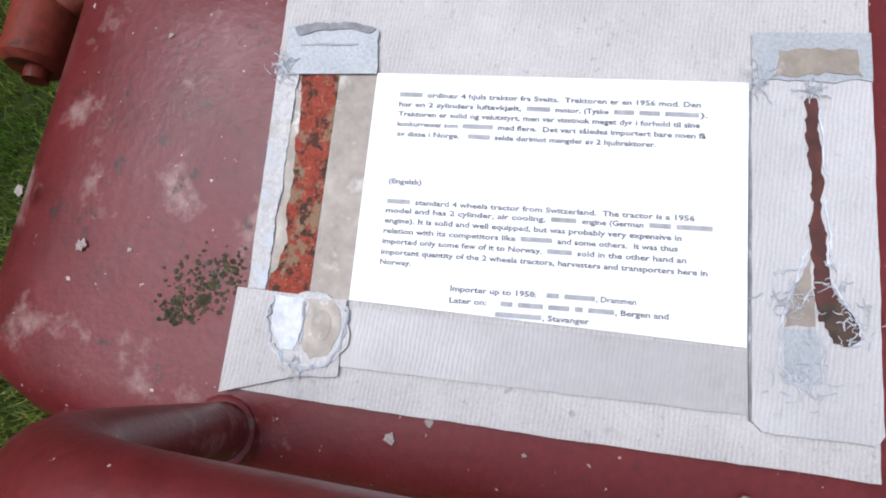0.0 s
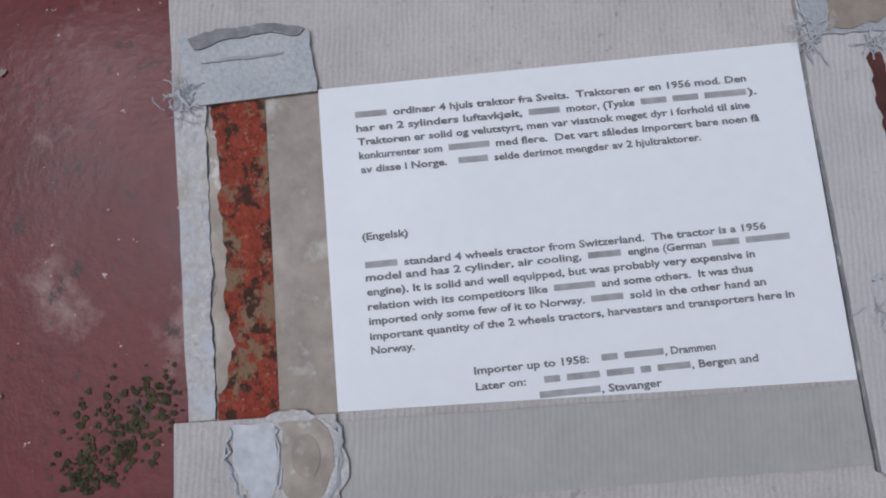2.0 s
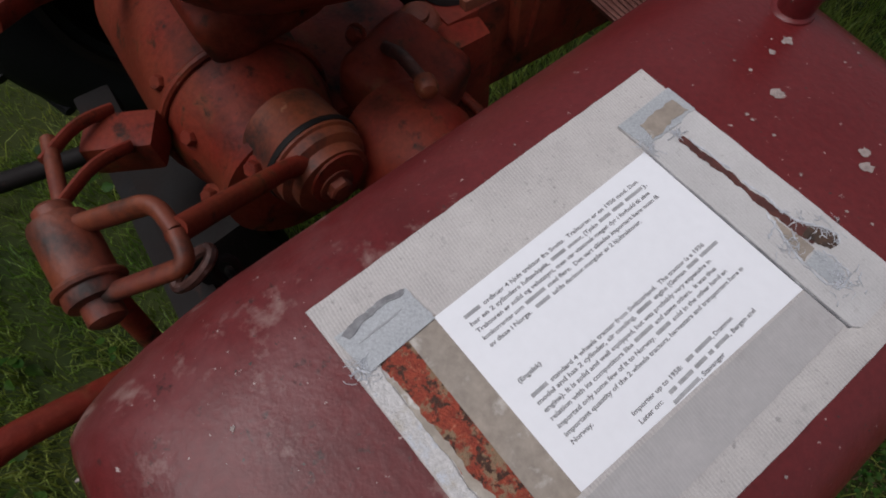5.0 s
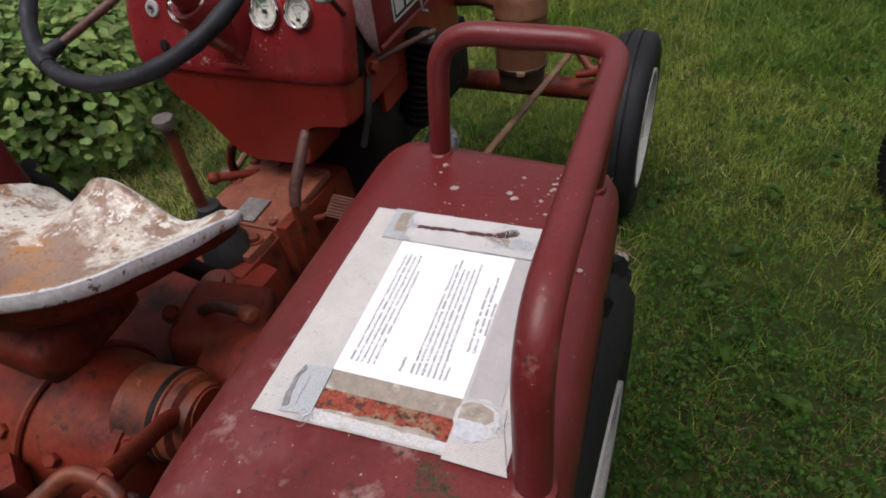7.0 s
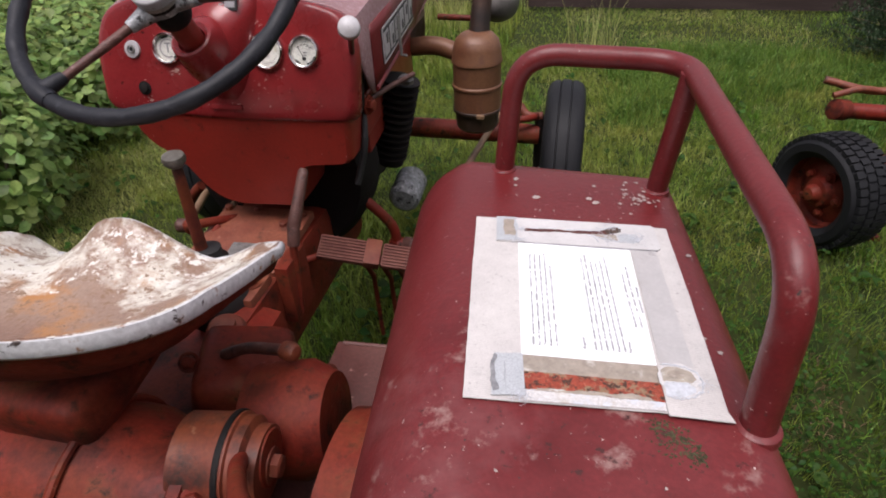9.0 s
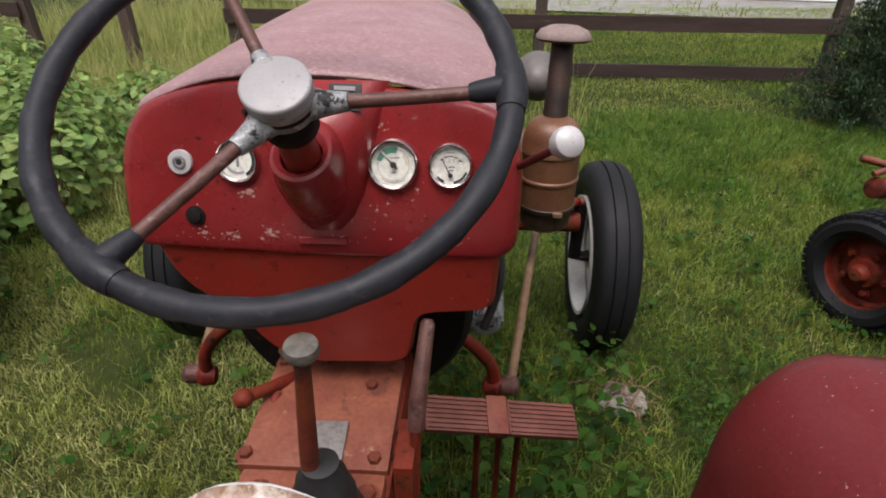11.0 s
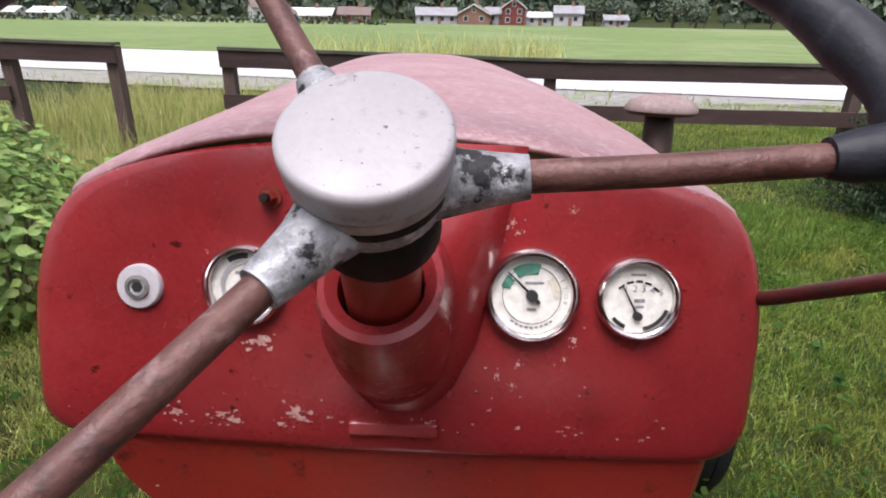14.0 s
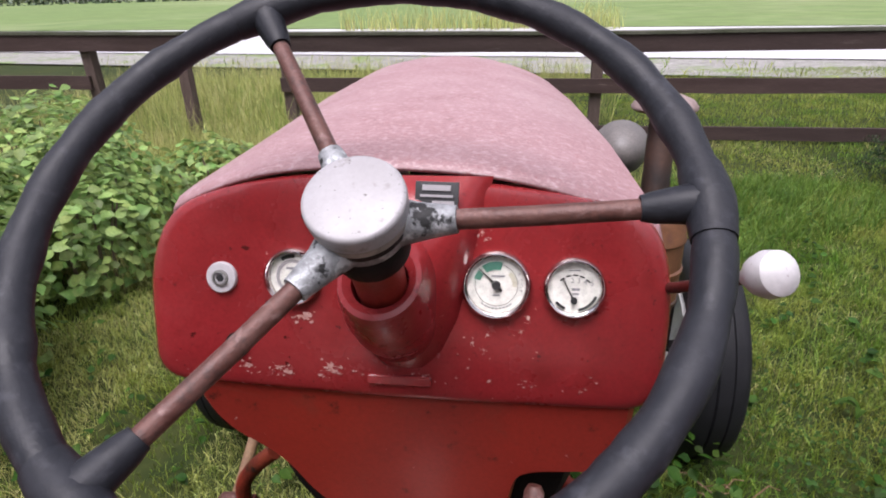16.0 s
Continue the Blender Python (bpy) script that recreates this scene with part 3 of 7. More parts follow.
def build_panel_chips():
    """Flaked spots: along the lower fold and round the gauges."""
    rnd = random.Random(11)
    spots = [(-0.155, 0.907, 0.006, 0.005), (-0.122, 0.906, 0.007, 0.004), (-0.113, 0.902, 0.006, 0.005), (-0.066, 0.912, 0.007, 0.007), (-0.062, 0.905, 0.008, 0.006), (-0.09, 0.962, 0.011, 0.006), (-0.078, 0.90, 0.004, 0.003),
             (0.031, 0.904, 0.004, 0.003), (0.090, 0.937, 0.003, 0.003), (0.079, 0.944, 0.002, 0.003), (0.093, 0.952, 0.003, 0.002), (0.07, 1.02, 0.005, 0.002), (0.058, 1.01, 0.002, 0.005), (0.082, 1.045, 0.003, 0.002), (0.086, 1.048, 0.002, 0.003), (0.09, 1.041, 0.002, 0.002),
             (0.127, 1.056, 0.003, 0.002), (0.131, 0.97, 0.003, 0.003), (0.125, 0.957, 0.002, 0.002), (0.13, 0.906, 0.004, 0.001)]
    for _ in range(46):
        x = rnd.uniform(-0.2, 0.2)
        spots.append((x, 0.897 + abs(rnd.gauss(0, 0.012)), rnd.uniform(0.0008, 0.0026), rnd.uniform(0.0008, 0.002)))
    for _ in range(26):
        spots.append((rnd.uniform(0.05, 0.15), rnd.uniform(0.925, 1.065), rnd.uniform(0.0006, 0.0016), rnd.uniform(0.0006, 0.0016)))
    bm = bmesh.new()
    for x, z, w, h in spots[:20]:
        for _ in range(5):
            a, f = rnd.uniform(0, 6.28), rnd.uniform(0.8, 1.7)
            spots.append((x + w * f * math.cos(a), z + h * f * math.sin(a), w * rnd.uniform(0.12, 0.45), h * rnd.uniform(0.12, 0.45)))
    spots = [(x, z, w * 0.8, h * 0.8) for x, z, w, h in spots]
    for i, (x, z, w, h) in enumerate(spots):
        pts = chip_patch("", x, z, w, h, i, None)
        if any((Vector((x, z)) - Vector(c)).length < 0.037 for c in ((0.1, 1.0), (0.173, 1.0), (-0.1, 1.0))) or abs(x - 0.005) < 0.05 and z > 0.915:
            continue
        bm.faces.new([bm.verts.new(onface(a, b, 0.0006)) for a, b in pts])
    part("chipped_paint", bm, M["chip"], tractor, "pale flaked paint chips", smooth=0)["kind"] = "stuff"


def disc(center, normal, r, thick=0.001, seg=32, inner=0.0, a0=0.0, a1=2 * math.pi, up=EUP):
    """A flat disc, ring or sector that faces normal."""
    bm = bmesh.new()
    nrm = Vector(normal).normalized()
    right = Vector(up).cross(nrm).normalized()
    c = Vector(center)
    full = abs(a1 - a0) > 6.28
    m = seg if full else max(3, int(seg * abs(a1 - a0) / 6.28))
    at = lambda rr, t, w: c + (right * math.cos(t) + Vector(up) * math.sin(t)) * rr + nrm * w
    angles = [a0 + (a1 - a0) * i / m for i in range(m if full else m + 1)]
    if inner:
        o = [bm.verts.new(at(r, t, thick)) for t in angles]
        q = [bm.verts.new(at(inner, t, thick)) for t in angles]
        for i in range(len(angles) if full else len(angles) - 1):
            j = (i + 1) % len(angles)
            bm.faces.new((o[i], o[j], q[j], q[i]))
    else:
        bm.faces.new([bm.verts.new(at(r, t, thick)) for t in angles])
    return bm


def text_mesh(name, body, height, place, parent, material, width=None, bold=0.0, label=""):
    """Lettering in the built-in font, laid by place(u, v)."""
    cu = bpy.data.curves.new(name, "FONT")
    cu.body, cu.size, cu.offset, cu.resolution_u = body, 1.0, bold, 2
    tmp = bpy.data.objects.new(name, cu)
    scene.collection.objects.link(tmp)
    me = bpy.data.meshes.new_from_object(tmp.evaluated_get(bpy.context.evaluated_depsgraph_get()))
    bpy.data.objects.remove(tmp)
    bpy.data.curves.remove(cu)
    xs = [v.co.x for v in me.vertices]
    if not xs:
        return None
    sx = width / (max(xs) - min(xs)) if width else height
    x0 = min(xs) if width else 0
    for v in me.vertices:
        v.co = place((v.co.x - x0) * sx, v.co.y * height)
    me.materials.append(material)
    ob = new(name, me)
    ob.parent = parent
    ob.matrix_parent_inverse = Matrix.Translation(-Vector(parent.location))
    if label:
        ob["label"] = label
    return ob


def gauge(x, z, r, label, kind):
    c = onface(x, z, 0)
    g = part("gauge", lathe([(r * 0.92, -0.02), (r * 0.92, 0.002)], c, EN, 32), M["black"], tractor, label)
    part("bezel", lathe([(r * 1.0, 0.0), (r * 1.02, 0.004), (r * 1.0, 0.008), (r * 0.93, 0.0105), (r * 0.86, 0.008), (r * 0.84, 0.004), (r * 0.84, 0.001)], c, EN, 40, cap=(False, False)), M["chrome"], g, "worn chrome bezel")
    part("dial", disc(c, EN, r * 0.86, 0.003), M["ivory"], g)
    right = EUP.cross(EN).normalized()
    at = lambda u, v, w=0.0036: c + right * u + EUP * v + EN * w

    def bar(u, v, w, h, turn=0.0, lift=0.0036):
        bm = bmesh.new()
        cs, sn = math.cos(turn), math.sin(turn)
        bm.faces.new([bm.verts.new(at(u + a * cs - b * sn, v + a * sn + b * cs, lift)) for a, b in ((-w / 2, -h / 2), (w / 2, -h / 2), (w / 2, h / 2), (-w / 2, h / 2))])
        return bm

    def pointer(x0, y0, x1, y1, wid):
        bm = bmesh.new()
        d = Vector((x1 - x0, y1 - y0)).normalized()
        n2 = Vector((-d.y, d.x)) * wid
        bm.faces.new([bm.verts.new(at(a, b, 0.0052)) for a, b in ((x0 + n2.x, y0 + n2.y), (x0 - n2.x, y0 - n2.y), (x1 - n2.x * 0.4, y1 - n2.y * 0.4), (x1 + n2.x * 0.4, y1 + n2.y * 0.4))])
        part("needle", bm, M["ink"], g, smooth=0)

    if kind == "temperature":
        part("dial_ring", disc(c, EN, r * 0.63, 0.0034, 40, r * 0.615), M["ink"], g, smooth=0)
        part("dial_sector", disc(c, EN, r * 0.70, 0.0038, 40, r * 0.46, radians(75), radians(128)), M["dial_green"], g, "green sector", smooth=0)
        part("dial_sector", disc(c, EN, r * 0.68, 0.0038, 40, r * 0.48, radians(140), radians(165)), M["dial_green"], g, "green sector", smooth=0)
        part("dial_sector", disc(c, EN, r * 0.60, 0.0036, 40, r * 0.46, radians(-5), radians(45)), M["dial_pale"], g, "pale sector", smooth=0)
        pointer(0, 0, -r * 0.52, r * 0.50, 0.0011)
        part("needle_boss", lathe([(r * 0.13, 0), (r * 0.12, 0.003)], at(0, 0, 0.004), EN, 20), M["ink"], g)
        part("needle_tail", bar(r * 0.12, -r * 0.12, r * 0.12, r * 0.08, -0.7, 0.0052), M["ink"], g, smooth=0)
        for i, ch in enumerate("STOP"):
            a = radians(30 - i * 13)
            cs, sn = math.cos(a - math.pi / 2), math.sin(a - math.pi / 2)
            u0, v0 = r * 0.68 * math.cos(a), r * 0.68 * math.sin(a)
            text_mesh("dial_letter", ch, r * 0.13, lambda u, v: at(u0 + u * cs - v * sn, v0 + u * sn + v * cs, 0.0037), g, M["text_ink"])
        for k in range(9):
            a = radians(235 + k * 9)
            part("dial_print", bar(r * 0.70 * math.cos(a), r * 0.70 * math.sin(a), r * 0.075, r * 0.05, a + math.pi / 2), M["text_ink"], g, smooth=0)
        part("dial_print", bar(r * 0.05, r * 0.27, r * 0.4, r * 0.05), M["text_ink"], g, smooth=0)
        part("dial_print", bar(0, -r * 0.30, r * 0.2, r * 0.05), M["text_ink"], g, smooth=0)
    elif kind == "oil":
        pointer(0, -r * 0.42, -r * 0.40, r * 0.34, 0.0009)
        part("needle_boss", lathe([(r * 0.11, 0), (r * 0.10, 0.003)], at(0, -r * 0.42, 0.004), EN, 18), M["ink"], g)
        for k in range(5):
            a = radians(122 - k * 17)
            u, v = r * 0.95 * math.cos(a) * 0.78, -r * 0.36 + r * 0.98 * math.sin(a) * 0.98 - 0.0
            part("dial_mark", bar(u, v - r * 0.18, r * 0.17, r * 0.055, a - math.pi / 2), M["ink"], g, smooth=0)
        for k in range(5):
            u0, v0 = -r * 0.34 + k * r * 0.21, r * 0.18 - abs(k - 1.5) * r * 0.035
            text_mesh("dial_number", "12345"[k], r * 0.24, lambda u, v: at(u0 + u, v0 + v, 0.0037), g, M["text_ink"])
        for u, v, w, h in ((0, r * 0.58, r * 0.36, r * 0.05), (r * 0.05, -r * 0.05, r * 0.26, r * 0.09), (r * 0.05, -r * 0.2, r * 0.22, r * 0.06)):
            part("dial_print", bar(u, v, w, h), M["text_ink"], g, smooth=0)
        part("dial_stop", disc(c, EN, r * 0.80, 0.0042, 40, r * 0.70, radians(-78), radians(-20)), M["ink"], g, smooth=0)
        part("dial_stop", disc(c, EN, r * 0.80, 0.0042, 40, r * 0.70, radians(-140), radians(-112)), M["ink"], g, smooth=0)
    else:
        part("dial_ring", disc(c, EN, r * 0.62, 0.0036, 40, r * 0.50, radians(60), radians(300)), M["cap"], g, smooth=0)
        part("dial_sector", disc(c, EN, r * 0.80, 0.0034, 40, r * 0.64, radians(-60), radians(50)), M["ink"], g, "dark sector", smooth=0)
        part("dial_sector", disc(c, EN, r * 0.80, 0.0034, 40, r * 0.66, radians(85), radians(125)), M["ink"], g, "dark sector", smooth=0)
        for u, v, w, h in ((0.0, r * 0.3, r * 0.5, r * 0.09), (0, 0, r * 0.12, r * 0.55)):
            part("dial_print", bar(u, v, w, h), M["text_ink"], g, smooth=0)
    cover = part("glass_cover", disc(c, EN, r * 0.85, 0.0066, 36), M["glass"], g, "clear glass cover", smooth=0)
    cover.visible_shadow = False
    return g


def build_controls():
    gauge(0.1005, 1.0, 0.0325, "large round gauge with a green sector", "temperature")
    gauge(0.173, 1.0, 0.0285, "small round gauge with numbers", "oil")
    gauge(-0.1005, 1.001, 0.0285, "round gauge with dark sectors", "charge")
    b = part("switch", lathe([(0.0160, 0), (0.0160, 0.0035), (0.0150, 0.0048), (0.0085, 0.0054)], onface(-0.176, 0.998), EN, 28), M["knob"], tractor, "white switch knob with a key slot")
    part("switch_ring", lathe([(0.0085, 0.0), (0.0085, 0.002), (0.006, 0.0024), (0.006, 0.001)], onface(-0.176, 0.998, 0.0052), EN, 20, cap=(False, False)), M["steel"], b)
    part("key_slot", disc(onface(-0.176, 0.998, 0.0056), EN, 0.0042, 0.0006, 6), M["ink"], b, smooth=0)
    s = part("screw", bolt(onface(-0.083, 1.060), EN, 0.0055, 0.008), M["rusty_red"], tractor, "rusty panel screw")
    part("screw_tip", lathe([(0.0035, 0), (0.003, 0.008)], onface(-0.083, 1.060, 0.008), EN, 10), M["dark"], s)
    part("pull_knob", lathe([(0.0135, 0), (0.0130, 0.0015), (0.0095, 0.002), (0.009, 0.005), (0.005, 0.006)], onface(-0.164, 0.930), EN, 20), M["dark"], tractor, "black pull knob")
    # side lever with a pear-shaped white knob
    rod = part("side_lever", sweep(bend([(0.235, 0.07, 0.985), (0.258, 0.01, 0.996), (0.294, -0.078, 1.056)], 0.02), 0.0052, 12), M["lever_red"], tractor, "thin dark red side lever")
    ax = Vector((0.30, -0.095, 1.066)) - Vector((0.262, 0.0, 1.004))
    part("lever_knob", lathe([(0.0058, -0.024), (0.009, -0.018), (0.0150, -0.009), (0.0180, 0.001), (0.0165, 0.011), (0.0098, 0.0168), (0.002, 0.018)], (0.298, -0.092, 1.065), ax, 24), M["knob"], rod, "round white lever knob")
    plate = part("data_plate", rbox(onface(0.046, 1.078, 0.027), (0.040, 0.0025, 0.032), 0.0008, (-24, 0, -4)), M["ink"], tractor, "small black and silver data plate")
    for k, (u, v, w, h) in enumerate(((0, 0.010, 0.026, 0.005), (0.0, 0.003, 0.030, 0.0022), (0.006, -0.006, 0.020, 0.010), (-0.011, -0.006, 0.008, 0.002))):
        part("plate_print", rbox(onface(0.046 + u, 1.078 + v, 0.0295 - v * 0.13), (w, 0.0008, h), 0, (-24, 0, -4)), M["cap"], plate, smooth=0)


def build_steering_wheel():
    nrm = Vector((0.015, -0.574, 0.819)).normalized()
    c = Vector((0.0128, -0.140, 1.131))
    right = Vector((1, 0, 0)) - nrm * nrm.x
    right.normalize()
    up = nrm.cross(right)
    R = 0.223
    at = lambda r, a, w=0.0: c + (right * math.cos(a) + up * math.sin(a)) * r + nrm * w
    wheel = part("steering_wheel", lathe([(0.010, -0.06), (0.023, -0.058), (0.026, -0.046), (0.0265, -0.032), (0.031, -0.030), (0.0325, -0.022), (0.0325, -0.012)], c, nrm, 32), M["alloy"], tractor, "steering wheel bound in black tape with three rusty spokes")
    rnd = random.Random(3)
    n = 160
    pts = [at(R, 2 * math.pi * i / n) for i in range(n)]
    rad = [0.0128 + 0.0011 * math.sin(i * 0.9) * rnd.random() + rnd.uniform(-0.0004, 0.0004) for i in range(n)]
    part("rim", sweep(pts, rad, 16, closed=True), M["tape"], wheel, "rim bound in black tape")
    spokes = (radians(2), radians(120), radians(238))
    for a in spokes:
        part("spoke", sweep([at(0.05, a, -0.020), at(0.12, a, -0.014), at(R - 0.006, a, -0.003)], [0.0072, 0.007, 0.0068], 14), M["rod"], wheel, "rusty steel spoke")
        part("spoke_socket", sweep([at(0.022, a, -0.022), at(0.040, a, -0.0215), at(0.052, a, -0.020), at(0.066, a, -0.0185)], [0.018, 0.0135, 0.0115, 0.0095], 16), M["alloy"], wheel, "corroded grey spoke socket")
        part("tape_wrap", sweep([at(R - 0.040, a, -0.006), at(R - 0.032, a, -0.005), at(R - 0.016, a, -0.002), at(R, a)], [0.0085, 0.0105, 0.0125, 0.015], 14), M["tape"], wheel, "black tape wrapped round the spoke end")
        side = [at(R, a + d, 0) for d in (-0.12, -0.06, 0, 0.06, 0.12)]
        part("tape_wrap", sweep(side, [0.0135, 0.0150, 0.0160, 0.0150, 0.0135], 14), M["tape"], wheel)
    part("hub_cap", lathe([(0.0335, -0.0075), (0.0346, -0.0065), (0.0351, 0.004), (0.0348, 0.0065), (0.0338, 0.0080), (0.0320, 0.0086), (0.018, 0.0092), (0.002, 0.0094)], c, nrm, 48), M["cap"], wheel, "chalky white round hub cap")
    part("hub_ring", lathe([(0.0325, -0.0145), (0.0340, -0.0135), (0.0342, -0.0085), (0.0330, -0.0075)], c, nrm, 48, cap=(False, False)), M["beige_ring"], wheel, "dirty beige ring under the cap")
    bm = lathe([(0.0318, -0.0205), (0.0336, -0.0190), (0.0338, -0.0150), (0.0325, -0.0145)], c, nrm, 48, cap=(False, False))
    part("hub_grime", wobble(bm, 0.0012, 130), M["dark"], wheel, "black grease under the ring")
    part("hub_seal", lathe([(0.0265, -0.062), (0.0295, -0.056), (0.0295, -0.040), (0.027, -0.034)], c, nrm, 28), M["dark"], wheel, "black greasy hub base")


LAMP = Vector((0.386, 1.06, 0.858))


def build_hood():
    def section(y, hw, top, side, low):
        """Half-width, crown height, shoulder height and lower edge."""
        s = skew(y)
        pts = []
        for i in range(33):
            t = -1 + 2 * i / 32
            a = abs(t)
            if a < 0.72:
                q = a / 0.72
                x, z = hw * 0.93 * q, top - (top - side) * q ** 2.6
            elif a < 0.82:
                q = (a - 0.72) / 0.10
                x, z = hw * (0.93 + 0.07 * math.sin(q * math.pi / 2)), side - 0.045 * (1 - math.cos(q * math.pi / 2))
            else:
                q = (a - 0.82) / 0.18
                x, z = hw, side - 0.045 + (low - side + 0.045) * q
            tilt = (-0.001 - math.copysign(x, t) * 0.034) * max(0.0, 1 - y / 0.3)
            pts.append(Vector((s + (x if t > 0 else -0.925 * x), y, z + tilt)))
        return pts
    rings = [section(0.036, 0.264, 1.105, 1.056, 0.98), section(0.06, 0.270, 1.108, 1.060, 0.93), section(0.09, 0.271, 1.109, 1.062, 0.90), section(0.30, 0.268, 1.112, 1.066, 0.90), section(0.60, 0.256, 1.116, 1.070, 0.89),
             section(0.85, 0.238, 1.116, 1.068, 0.86), section(0.97, 0.215, 1.108, 1.055, 0.80), section(1.03, 0.197, 1.088, 1.03, 0.72), section(1.06, 0.175, 1.04, 0.98, 0.70), section(1.075, 0.14, 0.95, 0.90, 0.70)]
    bm = bmesh.new()
    rings_to(bm, rings, (False, False), closed=False)
    hood = part("hood", bm, M["hood"], tractor, "long chalky pink-red engine hood")
    sol = hood.modifiers.new("sheet", "SOLIDIFY")
    sol.thickness, sol.offset = 0.004, -1
    # darker lower side sheets, badge and trim
    for sgn in (-1, 1):
        bm = bmesh.new()
        ys = [0.095, 0.3, 0.6, 0.9]
        rings_to(bm, [[Vector((skew(y) + (1 if sgn > 0 else -0.93) * (0.2735 - 0.004 * (y > 0.2) - 0.011 * (y > 0.5) - 0.018 * (y > 0.8)), y, z)) for z in (0.898, 0.93, 1.0, 1.022)] for y in ys], (False, False), closed=False)
        p = part("hood_side", bm, M["faded"], hood, "faded red hood side sheet")
        s2 = p.modifiers.new("sheet", "SOLIDIFY")
        s2.thickness = 0.003
    part("hood_trim", sweep([(skew(y) + 0.274 - 0.05 * max(0, y - 0.2), y, 0.901) for y in (0.095, 0.3, 0.6, 0.9)], 0.005, 8), M["faded"], hood)
    side = lambda y: skew(y) + 0.2725 - 0.030 * max(0.0, y - 0.1)
    turn = (0, 0, 5.0)
    badge = part("badge", rbox((side(0.355) + 0.003, 0.355, 0.960), (0.004, 0.37, 0.070), 0.001, turn), M["ink"], hood, "black name badge with pale block shapes")
    for k in range(6):
        y = 0.204 + k * 0.060
        part("badge_block", rbox((side(y) + 0.0055, y, 0.960), (0.002, 0.043, 0.048), 0.0006, turn), M["knob"], badge, smooth=0)
        part("badge_gap", rbox((side(y) + 0.0068, y + 0.002, 0.960 + 0.009 * (-1) ** k), (0.001, 0.014, 0.020), 0, turn), M["ink"], badge, smooth=0)
    for z in (0.9265, 0.9935):
        part("badge_border", rbox((side(0.355) + 0.0052, 0.355, z), (0.002, 0.368, 0.0035), 0, turn), M["knob"], badge, smooth=0)
    part("badge_border", rbox((side(0.1715) + 0.0052, 0.1715, 0.960), (0.002, 0.0035, 0.068), 0, turn), M["knob"], badge, smooth=0)
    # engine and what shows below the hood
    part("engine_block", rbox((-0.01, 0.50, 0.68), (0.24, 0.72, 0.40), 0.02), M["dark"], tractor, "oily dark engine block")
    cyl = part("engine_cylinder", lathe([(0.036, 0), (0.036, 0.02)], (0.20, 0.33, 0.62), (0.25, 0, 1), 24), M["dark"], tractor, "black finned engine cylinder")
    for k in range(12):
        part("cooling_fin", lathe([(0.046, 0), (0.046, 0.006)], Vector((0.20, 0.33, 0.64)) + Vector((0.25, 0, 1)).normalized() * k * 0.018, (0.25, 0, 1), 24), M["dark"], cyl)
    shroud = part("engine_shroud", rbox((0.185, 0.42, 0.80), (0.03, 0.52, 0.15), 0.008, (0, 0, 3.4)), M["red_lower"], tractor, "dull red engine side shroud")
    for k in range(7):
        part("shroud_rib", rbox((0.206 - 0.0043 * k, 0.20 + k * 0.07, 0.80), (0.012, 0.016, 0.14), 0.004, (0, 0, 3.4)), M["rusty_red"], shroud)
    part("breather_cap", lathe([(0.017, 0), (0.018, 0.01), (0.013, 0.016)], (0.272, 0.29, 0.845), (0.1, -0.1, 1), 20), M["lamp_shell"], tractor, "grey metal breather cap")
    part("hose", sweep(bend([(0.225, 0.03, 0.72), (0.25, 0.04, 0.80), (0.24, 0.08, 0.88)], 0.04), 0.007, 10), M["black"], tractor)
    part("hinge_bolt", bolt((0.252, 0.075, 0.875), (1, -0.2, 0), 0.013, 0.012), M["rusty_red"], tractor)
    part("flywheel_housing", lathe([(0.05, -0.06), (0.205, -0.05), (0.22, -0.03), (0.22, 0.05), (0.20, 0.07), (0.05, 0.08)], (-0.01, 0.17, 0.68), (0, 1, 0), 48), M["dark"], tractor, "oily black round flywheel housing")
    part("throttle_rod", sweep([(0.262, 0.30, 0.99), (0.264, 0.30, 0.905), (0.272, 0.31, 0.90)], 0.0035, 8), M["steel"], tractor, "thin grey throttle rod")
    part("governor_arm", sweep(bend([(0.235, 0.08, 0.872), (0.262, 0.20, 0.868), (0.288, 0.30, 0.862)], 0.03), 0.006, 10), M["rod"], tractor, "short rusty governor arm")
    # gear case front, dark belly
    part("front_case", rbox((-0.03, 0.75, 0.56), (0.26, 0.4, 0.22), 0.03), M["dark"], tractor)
    lamp = part("headlamp", lathe([(0.016, -0.095), (0.036, -0.082), (0.058, -0.050), (0.070, -0.010), (0.074, 0.012), (0.066, 0.022)], LAMP, (0.1, 1, 0), 28), M["lamp_shell"], tractor, "dusty grey headlamp shell")
    part("lamp_stay", sweep([LAMP + Vector((-0.20, -0.02, -0.05)), LAMP + Vector((-0.06, -0.02, -0.055)), LAMP + Vector((-0.01, -0.02, -0.05))], 0.010, 10), M["rusty_red"], lamp)


